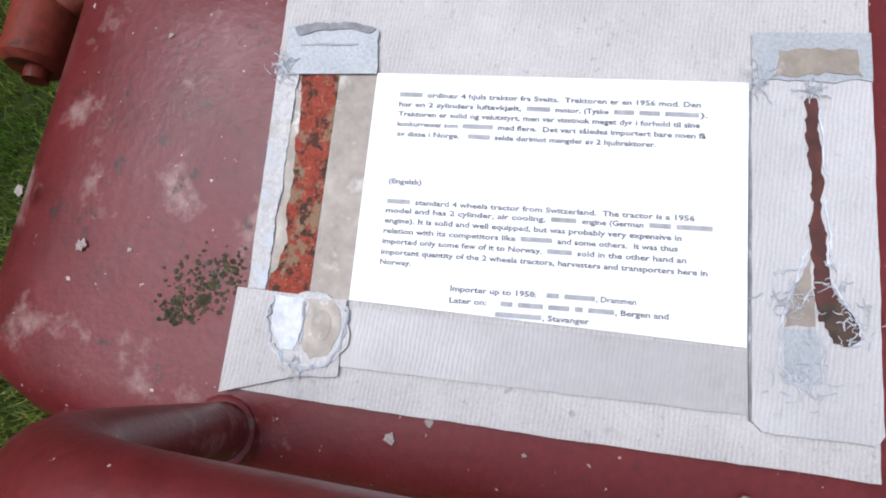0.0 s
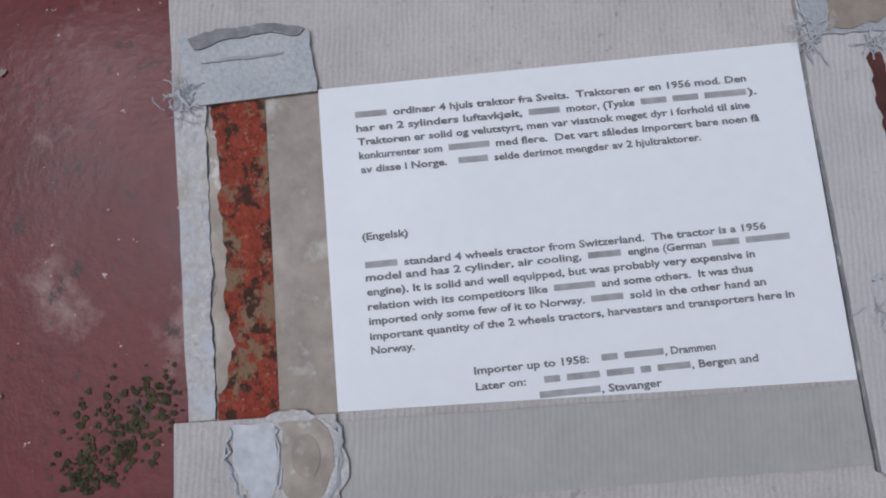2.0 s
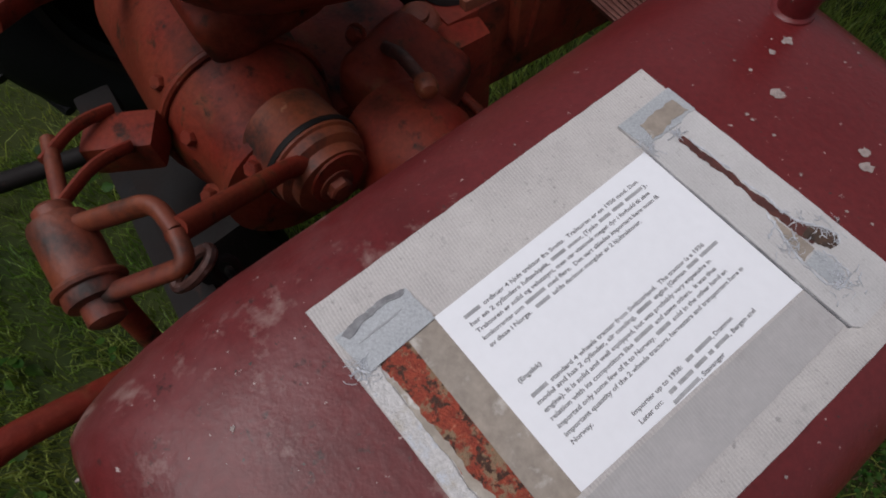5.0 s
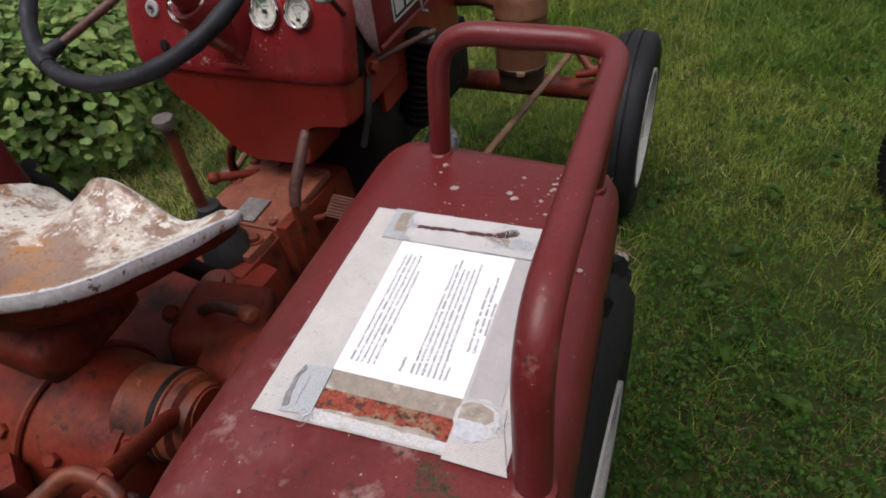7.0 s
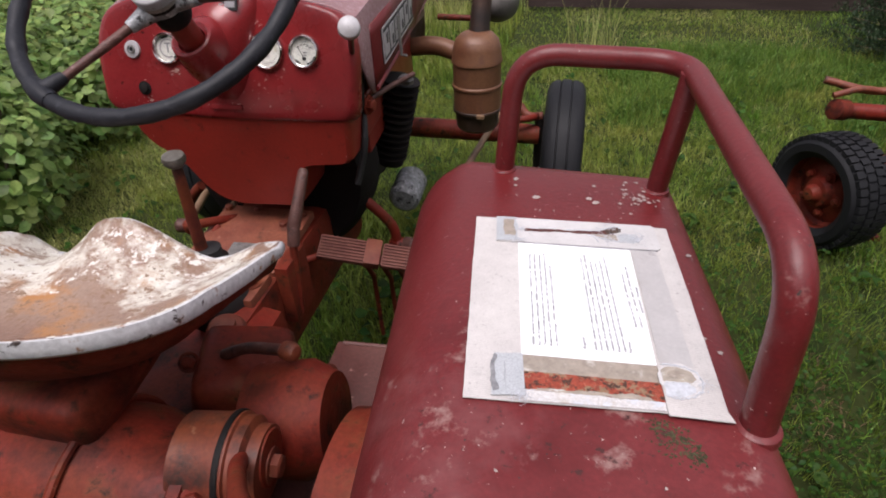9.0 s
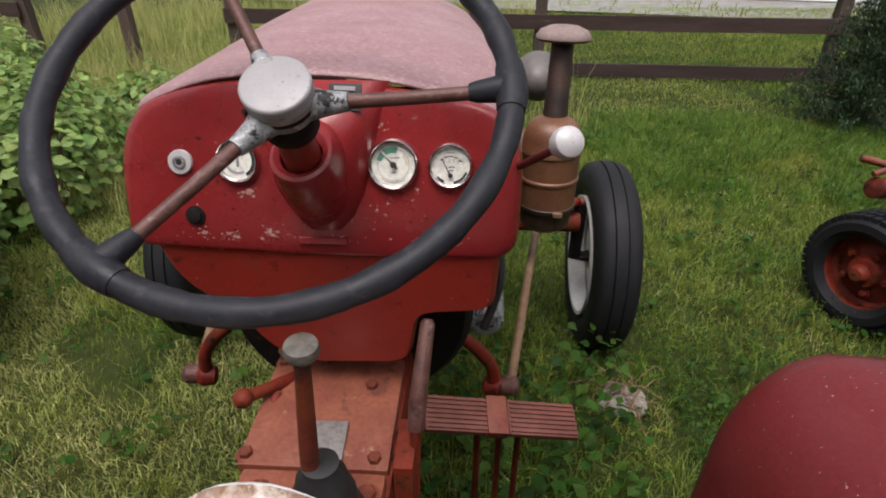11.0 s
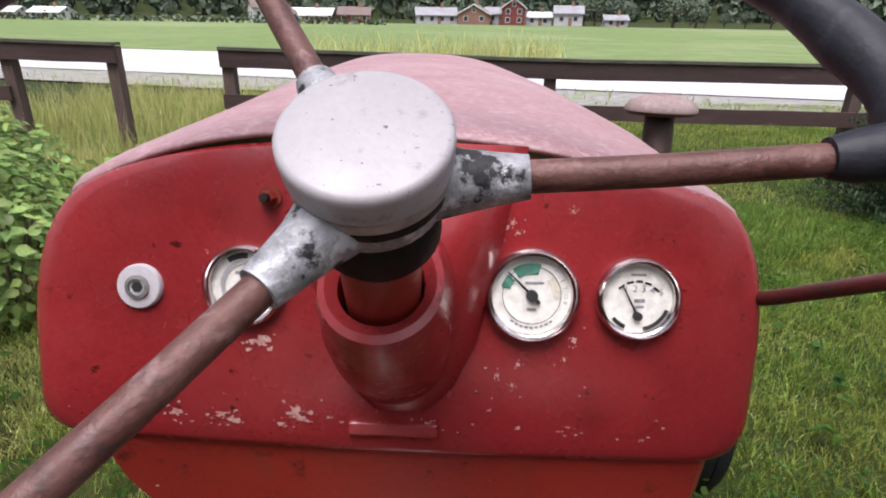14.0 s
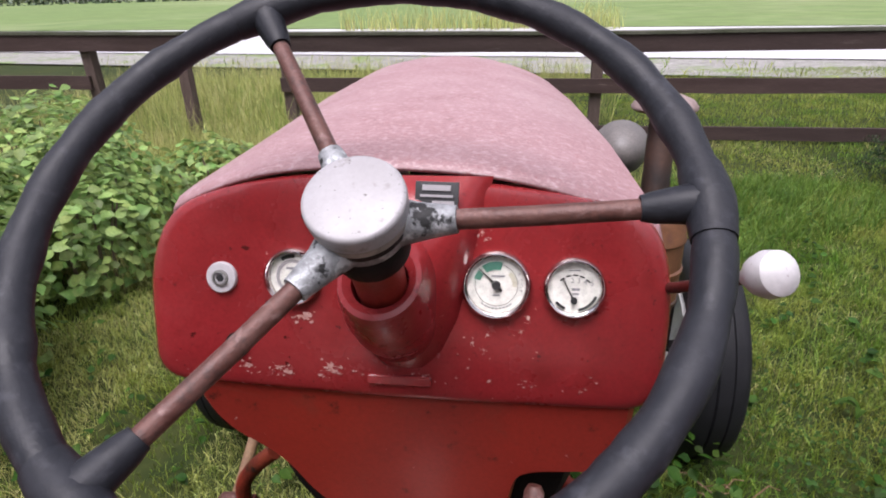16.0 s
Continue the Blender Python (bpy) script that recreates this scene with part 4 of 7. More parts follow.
def build_stack():
    x, y = 0.385, 0.625
    can = part("air_cleaner", lathe([(0.062, 0.655), (0.068, 0.662), (0.068, 0.722), (0.0715, 0.725), (0.0715, 0.731), (0.068, 0.734), (0.068, 0.790), (0.0715, 0.793), (0.0715, 0.799), (0.069, 0.805), (0.067, 0.830), (0.060, 0.852), (0.046, 0.866), (0.030, 0.872)], (x, y, 0), (0, 0, 1), 36), M["aircl"], tractor, "brown rusty air cleaner canister")
    part("oil_bowl", lathe([(0.028, 0.592), (0.050, 0.596), (0.061, 0.606), (0.064, 0.650), (0.0705, 0.653), (0.0705, 0.661), (0.066, 0.664)], (x, y, 0), (0, 0, 1), 36), M["bowl"], can, "oily black bowl of the air cleaner")
    part("clamp_screw", rbox((x + 0.02, y - 0.073, 0.657), (0.022, 0.012, 0.010), 0.002), M["brass_rod"], can)
    lean = Vector((0.008, 0.045, 0.165)).normalized()
    foot = Vector((x + 0.004, y + 0.02, 0.862))
    part("intake_pipe", lathe([(0.029, 0.0), (0.0275, 0.03), (0.0255, 0.165), (0.024, 0.172)], foot, lean, 24), M["stack"], can, "sooty upright intake pipe")
    part("stack_cap", lathe([(0.022, 0.0), (0.055, 0.004), (0.0625, 0.010), (0.0625, 0.016), (0.053, 0.028), (0.032, 0.037), (0.003, 0.040)], foot + lean * 0.168, (0.02, 0.06, 1), 36), M["stack_cap"], can, "dusty mushroom-shaped cap")
    part("intake_elbow", sweep(bend([(x - 0.05, y + 0.03, 0.80), (x - 0.12, y + 0.05, 0.82), (x - 0.20, y + 0.06, 0.81)], 0.04), 0.026, 14), M["aircl"], can)


def wheel_at(x, y, r, width, name, rim_mat, group, hub_side, label, ribs=True, rim_r=0.62, tyre_label="worn black ribbed tyre", sink=0.0):
    """A standing wheel with its axle along x, built round its hub."""
    ax = Vector((1, 0, 0))
    c = Vector((x, y, r - sink))
    h = width / 2
    prof = [(r * rim_r, -h * 0.72), (r * 0.70, -h * 0.95), (r * 0.80, -h * 1.0), (r * 0.90, -h * 0.96), (r * 0.955, -h * 0.82)]
    if ribs:
        prof += [(r * 0.980, -h * 0.66), (r * 0.990, -h * 0.46), (r * 0.994, -h * 0.34), (r * 0.975, -h * 0.31), (r * 0.975, -h * 0.27), (r * 0.998, -h * 0.24), (r * 1.0, h * 0.02), (r * 0.998, h * 0.20), (r * 0.978, h * 0.23), (r * 0.978, h * 0.27), (r * 0.994, h * 0.30), (r * 0.986, h * 0.52), (r * 0.975, h * 0.68)]
    else:
        prof += [(r * 0.975, -h * 0.5), (r * 0.98, 0), (r * 0.975, h * 0.5)]
    prof += [(r * 0.955, h * 0.82), (r * 0.90, h * 0.96), (r * 0.80, h * 1.0), (r * 0.70, h * 0.95), (r * rim_r, h * 0.72)]
    w = part(name, lathe([(r * 0.16, -h * 0.5), (r * 0.18, -h * 0.3), (r * 0.5, -h * 0.12), (r * 0.6, -h * 0.1), (r * 0.6, h * 0.1), (r * 0.5, h * 0.12), (r * 0.2, h * 0.3)], c, ax, 40), rim_mat, tractor, label)
    part("tyre", lathe(prof, c, ax, 64, cap=(False, False)), M["tyre"], w, tyre_label)
    part("rim", lathe([(r * 0.58, -h * 0.2), (r * 0.60, -h * 0.6), (r * 0.60, -h * 0.98), (r * 0.64, -h * 1.0), (r * 0.62, -h * 0.5), (r * 0.60, 0), (r * 0.62, h * 0.5), (r * 0.64, h * 1.0), (r * 0.60, h * 0.98), (r * 0.60, h * 0.6), (r * 0.58, h * 0.2)], c, ax, 48, cap=(False, False)), rim_mat, w, "dirty painted rim")
    part("hub", lathe([(r * 0.2, 0), (r * 0.17, h * 0.5), (r * 0.12, h * 0.8), (r * 0.02, h * 0.86)], c, ax * hub_side, 20), M["brass_rod"], w, "muddy hub")
    for i in range(5):
        a = 2 * math.pi * i / 5
        part("wheel_nut", bolt(c + Vector((hub_side * h * 0.13, math.cos(a) * r * 0.34, math.sin(a) * r * 0.34)), ax * hub_side, 0.011, 0.012), M["steel"], w)
    return w


def lugs(w, x, y, r, width, n, mat_):
    """Slanting tread bars of a driving tyre."""
    for i in range(n):
        for sgn in (-1, 1):
            a = 2 * math.pi * (i + 0.25 * sgn) / n
            bm = bmesh.new()
            pts = []
            for j in range(4):
                q = j / 3
                xx = sgn * width * (0.02 + 0.46 * q)
                aa = a + 0.16 * q
                pts.append(Vector((x + xx, y + math.cos(aa) * (r * (1.0 - 0.03 * q)), r + math.sin(aa) * (r * (1.0 - 0.03 * q)))))
            sweep(pts, 0.016, 6, bm)
            part("tread_bar", bm, mat_, w)


def build_running_gear():
    wheel_at(0.638, 1.028, 0.320, 0.138, "front_wheel", M["white_rim"], "", 1, "small front wheel with a black ribbed tyre", sink=0.05)
    wheel_at(-0.690, 0.955, 0.305, 0.130, "front_wheel", M["white_rim"], "", -1, "small front wheel with a black ribbed tyre")
    w = wheel_at(0.672, -0.56, 0.455, 0.29, "rear_wheel", M["white_rim"], "", 1, "large rear wheel under the mudguard", ribs=False, rim_r=0.56, tyre_label="black tractor tyre with tread bars")
    lugs(w, 0.672, -0.56, 0.455, 0.25, 18, M["tyre"])
    w = wheel_at(-0.665, -0.56, 0.455, 0.29, "rear_wheel", M["dark"], "", -1, "large rear wheel under the mudguard", ribs=False, rim_r=0.56, tyre_label="black tractor tyre with tread bars")
    lugs(w, -0.665, -0.56, 0.455, 0.25, 18, M["tyre"])
    part("front_axle", sweep([(-0.60, 0.955, 0.445), (-0.3, 0.97, 0.44), (0.3, 1.00, 0.415), (0.55, 1.015, 0.405)], 0.037, 14), M["rusty_red"], tractor, "red tubular front axle")
    for x, y, h in ((0.555, 1.024, -0.05), (-0.60, 0.955, 0.0)):
        part("steering_knuckle", sweep([(x, y, 0.52 + h), (x, y, 0.318 + h), (x + math.copysign(0.05, x), y, 0.318 + h)], 0.022, 14), M["dark"], tractor)
        part("knuckle_arm", sweep(bend([(x, y, 0.525 + h), (x - 0.05, y - 0.05, 0.53 + h), (x - 0.09, y - 0.06, 0.53 + h)], 0.03), 0.013, 10), M["rusty_red"], tractor)
    part("axle_bracket", sweep(bend([(0.440, 1.06, 0.530), (0.475, 1.04, 0.505), (0.505, 1.02, 0.470), (0.562, 1.015, 0.475)], 0.03), 0.015, 10), M["orange_rust"], tractor, "orange rusted axle bracket")
    # steering drag links, one on each side
    part("drag_link", sweep([(0.288, 0.190, 0.440), (0.437, 1.08, 0.520)], 0.0105, 12), M["brass_rod"], tractor, "tan steering rod")
    part("drag_link", sweep([(-0.342, 0.165, 0.472), (-0.47, 0.86, 0.54)], 0.0105, 12), M["brass_rod"], tractor, "tan steering rod")
    for sx, x0, ph in ((1, 0.262, 0.176), (-1, -0.328, 0.172)):
        arm = part("pitman_arm", sweep(bend([(x0 - sx * 0.085, 0.15, 0.615), (x0 - sx * 0.05, 0.15, 0.585), (x0 - sx * 0.012, 0.16, 0.53), (x0 - sx * 0.008, 0.162, 0.478)], 0.03), 0.0125, 12), M["rusty_red"], tractor, "bent red steering arm")
        part("ball_joint", lathe([(0.012, -0.02), (0.02, -0.014), (0.021, 0.01), (0.013, 0.02)], (x0 - sx * 0.008, 0.162, 0.474), (sx, -0.3, 0.2), 16), M["rusty_red"], arm)
        part("rod_end", lathe([(0.012, -0.02), (0.0195, -0.012), (0.0195, 0.012), (0.010, 0.02)], (x0 + sx * 0.022, 0.163, 0.476), (sx, -0.3, 0.2), 16), M["rod"], arm)
    part("starter", lathe([(0.03, 0), (0.042, 0.01), (0.043, 0.1), (0.03, 0.12)], (0.235, 0.30, 0.52), (0, 1, 0.1), 20), M["alloy"], tractor, "dull grey electric starter")


def build_middle():
    # gearbox top under the panel
    case = part("gearbox", rbox((-0.005, 0.02, 0.50), (0.22, 0.62, 0.20), 0.03), M["rusty_red"], tractor, "rusty red gearbox housing")
    cover = part("gearbox_cover", rbox((-0.012, -0.045, 0.606), (0.215, 0.215, 0.020), 0.006, (4, 0, 0)), M["cover"], tractor, "orange rusted bolted gearbox cover")
    for x, y in ((-0.105, -0.135), (0.08, -0.135), (0.082, 0.04), (-0.10, 0.045), (0.055, 0.0), (-0.03, 0.05)):
        part("cover_bolt", bolt((x - 0.006, y, 0.615 + 0.07 * y), (0, 0, 1), 0.010, 0.010), M["orange_rust"], cover)
    part("type_plate", rbox((0.0, -0.112, 0.6165), (0.056, 0.07, 0.003), 0.001, (4, 0, 2)), M["steel"], cover, "dull grey metal plate")
    part("rear_cover", rbox((-0.005, -0.205, 0.600), (0.20, 0.085, 0.03), 0.008), M["cover"], tractor, "orange rusted rear cover")
    for x in (-0.07, 0.075):
        part("cover_bolt", bolt((x, -0.20, 0.615), (0, 0, 1), 0.012, 0.011), M["orange_rust"], tractor)
    # gear lever with boot
    lever = part("gear_lever", sweep([(0.018, -0.235, 0.63), (0.024, -0.240, 0.75), (0.036, -0.247, 0.895)], [0.0120, 0.0110, 0.0085], 14), M["orange_rust"], tractor, "rusty gear lever")
    part("gear_boot", lathe([(0.050, 0.60), (0.049, 0.632), (0.041, 0.645), (0.040, 0.668), (0.031, 0.682), (0.031, 0.698), (0.023, 0.708), (0.0225, 0.722), (0.012, 0.724)], (0.018, -0.235, 0), (0.02, 0, 1), 24), M["black"], lever, "black rubber boot")
    part("gear_knob", lathe([(0.010, -0.008), (0.017, 0.0), (0.019, 0.006), (0.017, 0.013), (0.009, 0.016)], (0.037, -0.248, 0.898), (0.05, -0.1, 1), 24), M["worn_knob"], lever, "worn olive-grey gear knob")
    # ball-ended side lever
    b = part("range_lever", sweep(bend([(-0.135, -0.058, 0.640), (-0.10, -0.01, 0.625), (-0.06, 0.055, 0.60)], 0.03), [0.010] * 9, 12), M["rusty_red"], tractor, "short red lever with a ball end")
    part("lever_ball", ball((-0.137, -0.060, 0.641), 0.016), M["rusty_red"], b)
    part("left_rod", sweep([(-0.10, -0.02, 0.615), (-0.115, -0.17, 0.55), (-0.125, -0.26, 0.52)], 0.010, 12), M["rusty_red"], tractor)
    part("left_rod", sweep([(-0.085, 0.06, 0.60), (-0.10, 0.05, 0.62), (-0.13, 0.10, 0.60)], 0.008, 10), M["brass_rod"], tractor)
    # pedal on the right with two ribbed pads
    pedal = part("pedal", sweep([(0.10, -0.05, 0.56), (0.14, -0.025, 0.565), (0.385, 0.018, 0.528)], 0.009, 10), M["rusty_red"], tractor, "wide double pedal with ribbed pads")
    d = (Vector((0.383, 0.02, 0.523)) - Vector((0.132, -0.022, 0.574)))
    for q, wd in ((0.215, 0.106), (0.775, 0.120)):
        p = Vector((0.132, -0.022, 0.574)) + d * q
        rot = (20, 11.5, 9.5)
        pad = part("pedal_pad", rbox(p + Vector((0, 0, 0.012)), (wd, 0.060, 0.014), 0.005, rot), M["pad"], pedal, "worn ribbed pedal pad")
        m = pose(*(p + Vector((0, 0, 0.012))), *rot)
        for k in range(7):
            bm = rbox((0, 0, 0), (wd * 0.94, 0.0042, 0.004), 0.001)
            bm.transform(m @ Matrix.Translation((0, -0.024 + k * 0.008, 0.0085)))
            part("pad_rib", bm, M["pad"], pad, smooth=0)
    p = Vector((0.132, -0.022, 0.574)) + d * 0.47
    part("pedal_clamp", rbox(p + Vector((0, 0, 0.014)), (0.036, 0.066, 0.022), 0.005, (20, 11.5, 9.5)), M["orange_rust"], pedal)
    for q in (0.36, 0.52, 0.66):
        p = Vector((0.132, -0.022, 0.574)) + d * q
        part("pedal_stem", sweep([p, p + Vector((0.0, 0.06, -0.10)), p + Vector((0.0, 0.07, -0.30))], 0.006, 8), M["rusty_red"], pedal)
    # upright tube lever
    part("tube_lever", sweep([(0.132, -0.118, 0.655), (0.1335, -0.105, 0.69), (0.144, -0.040, 0.780), (0.1445, -0.037, 0.785)], [0.012, 0.013, 0.0105, 0.007], 14), M["rod"], tractor, "upright worn steel tube lever")
    part("lever_foot", sweep([(0.128, -0.14, 0.50), (0.132, -0.118, 0.66)], 0.008, 10), M["rusty_red"], tractor)
    part("bracket", rbox((0.118, -0.12, 0.56), (0.028, 0.09, 0.14), 0.006), M["rusty_red"], tractor)
    # footplate
    fp = part("footplate", rbox((0.285, -0.335, 0.425), (0.155, 0.385, 0.008), 0.003, (0, 0, 2)), M["footplate"], tractor, "brown worn steel footplate")
    part("footplate_edge", sweep([(0.214, -0.148, 0.427), (0.362, -0.143, 0.427)], 0.006, 8), M["footplate"], fp)
    lv = part("lift_lever", sweep([(0.10, -0.30, 0.49), (0.235, -0.292, 0.497)], 0.010, 10), M["rusty_red"], tractor, "short red lever with a ball end")
    part("lever_ball", ball((0.247, -0.290, 0.498), 0.0165), M["rusty_red"], lv)


def build_rear():
    c = skew(-0.6)
    main = part("rear_axle_housing", lathe([(0.10, -0.30), (0.115, -0.26), (0.118, -0.05), (0.112, 0.06), (0.095, 0.10), (0.092, 0.145), (0.098, 0.15), (0.098, 0.165), (0.072, 0.17)], (c + 0.03, -0.62, 0.60), (1, 0.02, 0), 36), M["rusty_red"], tractor, "rusty red cast axle housing")
    wobble_parts = lathe([(0.060, 0.0), (0.062, 0.05), (0.064, 0.055), (0.064, 0.07), (0.060, 0.072), (0.060, 0.085), (0.050, 0.09), (0.05, 0.105), (0.030, 0.108)], (c + 0.165, -0.60, 0.665), (1, 0.12, -0.05), 32)
    end = part("lift_shaft_end", wobble_parts, M["orange_rust"], tractor, "ringed rusty shaft end")
    part("grease_seal", lathe([(0.0655, 0), (0.0665, 0.004), (0.0655, 0.008)], (c + 0.223, -0.593, 0.662), (1, 0.12, -0.05), 32), M["dark"], end)
    part("shaft_nut", bolt((c + 0.272, -0.588, 0.659), (1, 0.12, -0.05), 0.016, 0.012), M["orange_rust"], end)
    arm = part("lift_arm", sweep(bend([(0.285, -0.575, 0.665), (0.290, -0.620, 0.705), (0.355, -0.700, 0.785), (0.402, -0.746, 0.842)], 0.03), 0.0135, 12, flat=0.75), M["rusty_red"], tractor, "red lift arm with a forked end")
    part("arm_boss", lathe([(0.036, -0.02), (0.038, -0.016), (0.038, 0.016), (0.036, 0.02)], (0.290, -0.585, 0.668), (1, 0.12, 0), 24), M["rusty_red"], arm)
    # fork and pin at the arm's end
    a0 = Vector((0.402, -0.746, 0.842))
    fwd = Vector((-0.05, -0.092, -0.040)).normalized()
    side = Vector((0.96, -0.02, -0.28)).normalized()
    for sg in (-1, 1):
        part("fork_cheek", sweep(bend([a0, a0 + side * sg * 0.030 + fwd * 0.004, a0 + side * sg * 0.034 + fwd * 0.110], 0.028), 0.0105, 12, flat=0.75), M["orange_rust"], arm)
    pin = a0 + fwd * 0.104
    part("fork_pin", lathe([(0.012, -0.058), (0.016, -0.054), (0.016, -0.044), (0.024, -0.042), (0.0255, -0.038), (0.0255, 0.034), (0.024, 0.038), (0.016, 0.040), (0.016, 0.056), (0.009, 0.060)], pin, side, 24), M["orange_rust"], arm, "orange rusted pin through the fork")
    part("pin_collar", sweep([pin + side * 0.022 + (frame_of(side)[0] * math.cos(t) + frame_of(side)[1] * math.sin(t)) * 0.027 for t in [i * 0.42 for i in range(15)]], 0.0040, 8, closed=True), M["orange_rust"], arm)
    part("link_rod", sweep([pin + Vector((0, 0, -0.01)), pin + Vector((0.02, -0.03, -0.30))], 0.012, 12), M["rusty_red"], arm)
    # lower link end behind the mudguard
    low = part("link_end", lathe([(0.02, -0.03), (0.026, -0.024), (0.026, 0.024), (0.02, 0.03)], (0.535, -1.005, 0.80), (1, 0.1, 0), 22), M["rusty_red"], tractor, "red link end with a bolt")
    part("link_bolt", sweep([(0.505, -1.005, 0.80), (0.575, -0.995, 0.80)], 0.010, 12), M["rusty_red"], low)
    part("link_bar", sweep(bend([(0.51, -1.0, 0.80), (0.46, -0.95, 0.79), (0.43, -0.85, 0.72)], 0.03), 0.013, 12), M["rusty_red"], low)
    # second arm on the far side, seen over the housing
    part("lift_arm", sweep(bend([(-0.14, -0.60, 0.67), (-0.12, -0.68, 0.72), (-0.06, -0.76, 0.78), (0.0, -0.82, 0.80)], 0.05), 0.016, 10, flat=0.6), M["rusty_red"], tractor)
    # top-link jaw
    jaw = part("link_jaw", rbox((0.10, -0.775, 0.66), (0.06, 0.09, 0.05), 0.01, (0, 0, -28)), M["rusty_red"], tractor, "red jaw for the top link")
    for s in (-0.035, 0.035):
        part("jaw_cheek", sweep(bend([(0.10 + s, -0.77, 0.685), (0.12 + s, -0.81, 0.705), (0.155 + s, -0.86, 0.705)], 0.03), 0.009, 10, flat=0.6), M["rusty_red"], jaw)
    part("jaw_pin", sweep([(0.09, -0.845, 0.705), (0.20, -0.86, 0.705)], 0.009, 12), M["orange_rust"], jaw)
    # chain link and hook in the gap
    hook = part("chain_hook", sweep([(0.395 + 0.010 * math.cos(t), -0.757 + 0.022 * math.sin(t), 0.775 + 0.012 * math.sin(t)) for t in [i * 0.35 for i in range(18)]], 0.0055, 8, closed=True), M["rod"], tractor, "rusty steel chain link")
    for k in range(4):
        z = 0.755 - k * 0.035
        part("chain_link", sweep([(0.40 - k * 0.004 + (0.010 * math.cos(t) if k % 2 else 0), -0.735 + (0 if k % 2 else 0.010 * math.cos(t)), z + 0.022 * math.sin(t)) for t in [i * 0.42 for i in range(15)]], 0.0045, 6, closed=True), M["dark"], hook)
    # castings between axle and seat
    part("valve_block", rbox((0.165, -0.405, 0.60), (0.15, 0.15, 0.11), 0.045, (0, 12, 20), seg=5), M["rusty_red"], tractor, "rusty red valve casting")
    part("filler_cap", lathe([(0.032, 0), (0.034, 0.006), (0.030, 0.014), (0.026, 0.016), (0.018, 0.018), (0.017, 0.026), (0.010, 0.028)], (0.098, -0.337, 0.622), (0.15, -0.1, 1), 24), M["orange_rust"], tractor, "rusty round filler cap")
    part("fluid_pipe", sweep(bend([(0.15, -0.42, 0.66), (0.20, -0.425, 0.69), (0.270, -0.431, 0.70)], 0.02), 0.009, 10), M["rod"], tractor)
    part("pipe_union", lathe([(0.010, -0.012), (0.014, -0.008), (0.015, 0.006), (0.011, 0.014), (0.004, 0.017)], (0.272, -0.432, 0.70), (1, -0.3, 0.1), 16), M["orange_rust"], tractor)
    part("side_casting", lathe([(0.05, 0), (0.085, 0.02), (0.09, 0.10), (0.07, 0.14)], (0.20, -0.47, 0.58), (1, 0.1, 0.1), 28), M["rusty_red"], tractor)
    part("brake_drum", lathe([(0.11, 0), (0.15, 0.015), (0.155, 0.09), (0.13, 0.10)], (0.36, -0.56, 0.52), (1, 0, 0), 40), M["rusty_red"], tractor, "rusty red brake drum")
    for x, y, z in ((0.138, -0.702, 0.655), (0.246, -0.657, 0.675), (0.19, -0.72, 0.60), (0.05, -0.70, 0.675), (0.228, -0.43, 0.645), (0.10, -0.44, 0.655)):
        part("case_bolt", bolt((x, y, z), (0.3, -0.6, 0.7), 0.011, 0.012), M["rusty_red"], tractor)
    part("case_rib", sweep([(c + 0.05, -0.62 + 0.119 * math.cos(t), 0.60 + 0.119 * math.sin(t)) for t in [i * 0.16 for i in range(40)]], 0.006, 8, closed=True), M["rusty_red"], tractor)
    part("seat_bracket", rbox((0.035, -0.555, 0.745), (0.15, 0.17, 0.085), 0.038, (8, 0, 0), seg=5), M["rusty_red"], tractor, "red sheet seat bracket")
    part("seat_spring", sweep(bend([(0.03, -0.30, 0.60), (0.03, -0.36, 0.70), (0.04, -0.50, 0.76)], 0.05), 0.018, 10), M["dark"], tractor)
    # black pieces added between the rear wheels to put deep shade in the gaps
    part("drawbar", rbox((0.06, -0.83, 0.40), (0.74, 0.07, 0.05), 0.01), M["dark"], tractor, "added black bar that darkens the gap")
    part("hitch_plate", rbox((0.05, -0.74, 0.42), (0.30, 0.13, 0.20), 0.02, (12, 0, 0)), M["dark"], tractor, "added black plate that darkens the gap")
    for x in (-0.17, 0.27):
        part("lower_link", sweep([(x, -0.52, 0.36), (x * 1.15, -0.80, 0.38), (x * 1.3, -1.06, 0.40)], 0.018, 10), M["dark"], tractor, "added black rod that darkens the gap")
    part("brake_drum", lathe([(0.11, 0), (0.15, 0.015), (0.155, 0.09), (0.13, 0.10)], (-0.33, -0.56, 0.52), (-1, 0, 0), 40), M["rusty_red"], tractor, "rusty red brake drum")
    part("belly_case", rbox((0.02, -0.42, 0.48), (0.26, 0.40, 0.22), 0.04), M["rusty_red"], tractor)


SEAT = Vector((0.045, -0.545, 0.0))


def seat_rho(t):
    """The seat's outline radius for an angle; 0 points to the right, 90 to the front."""
    cs, sn = math.cos(t), math.sin(t)
    if sn > 0:
        e = 6.0
        horn = 0.042 * math.exp(-((math.atan2(sn, abs(cs)) - radians(41)) / radians(8)) ** 2)
        return (abs(cs / 0.226) ** e + abs(sn / 0.163) ** e) ** (-1 / e) + horn
    e = 2.3
    return (abs(cs / 0.224) ** e + abs(sn / 0.150) ** e) ** (-1 / e)


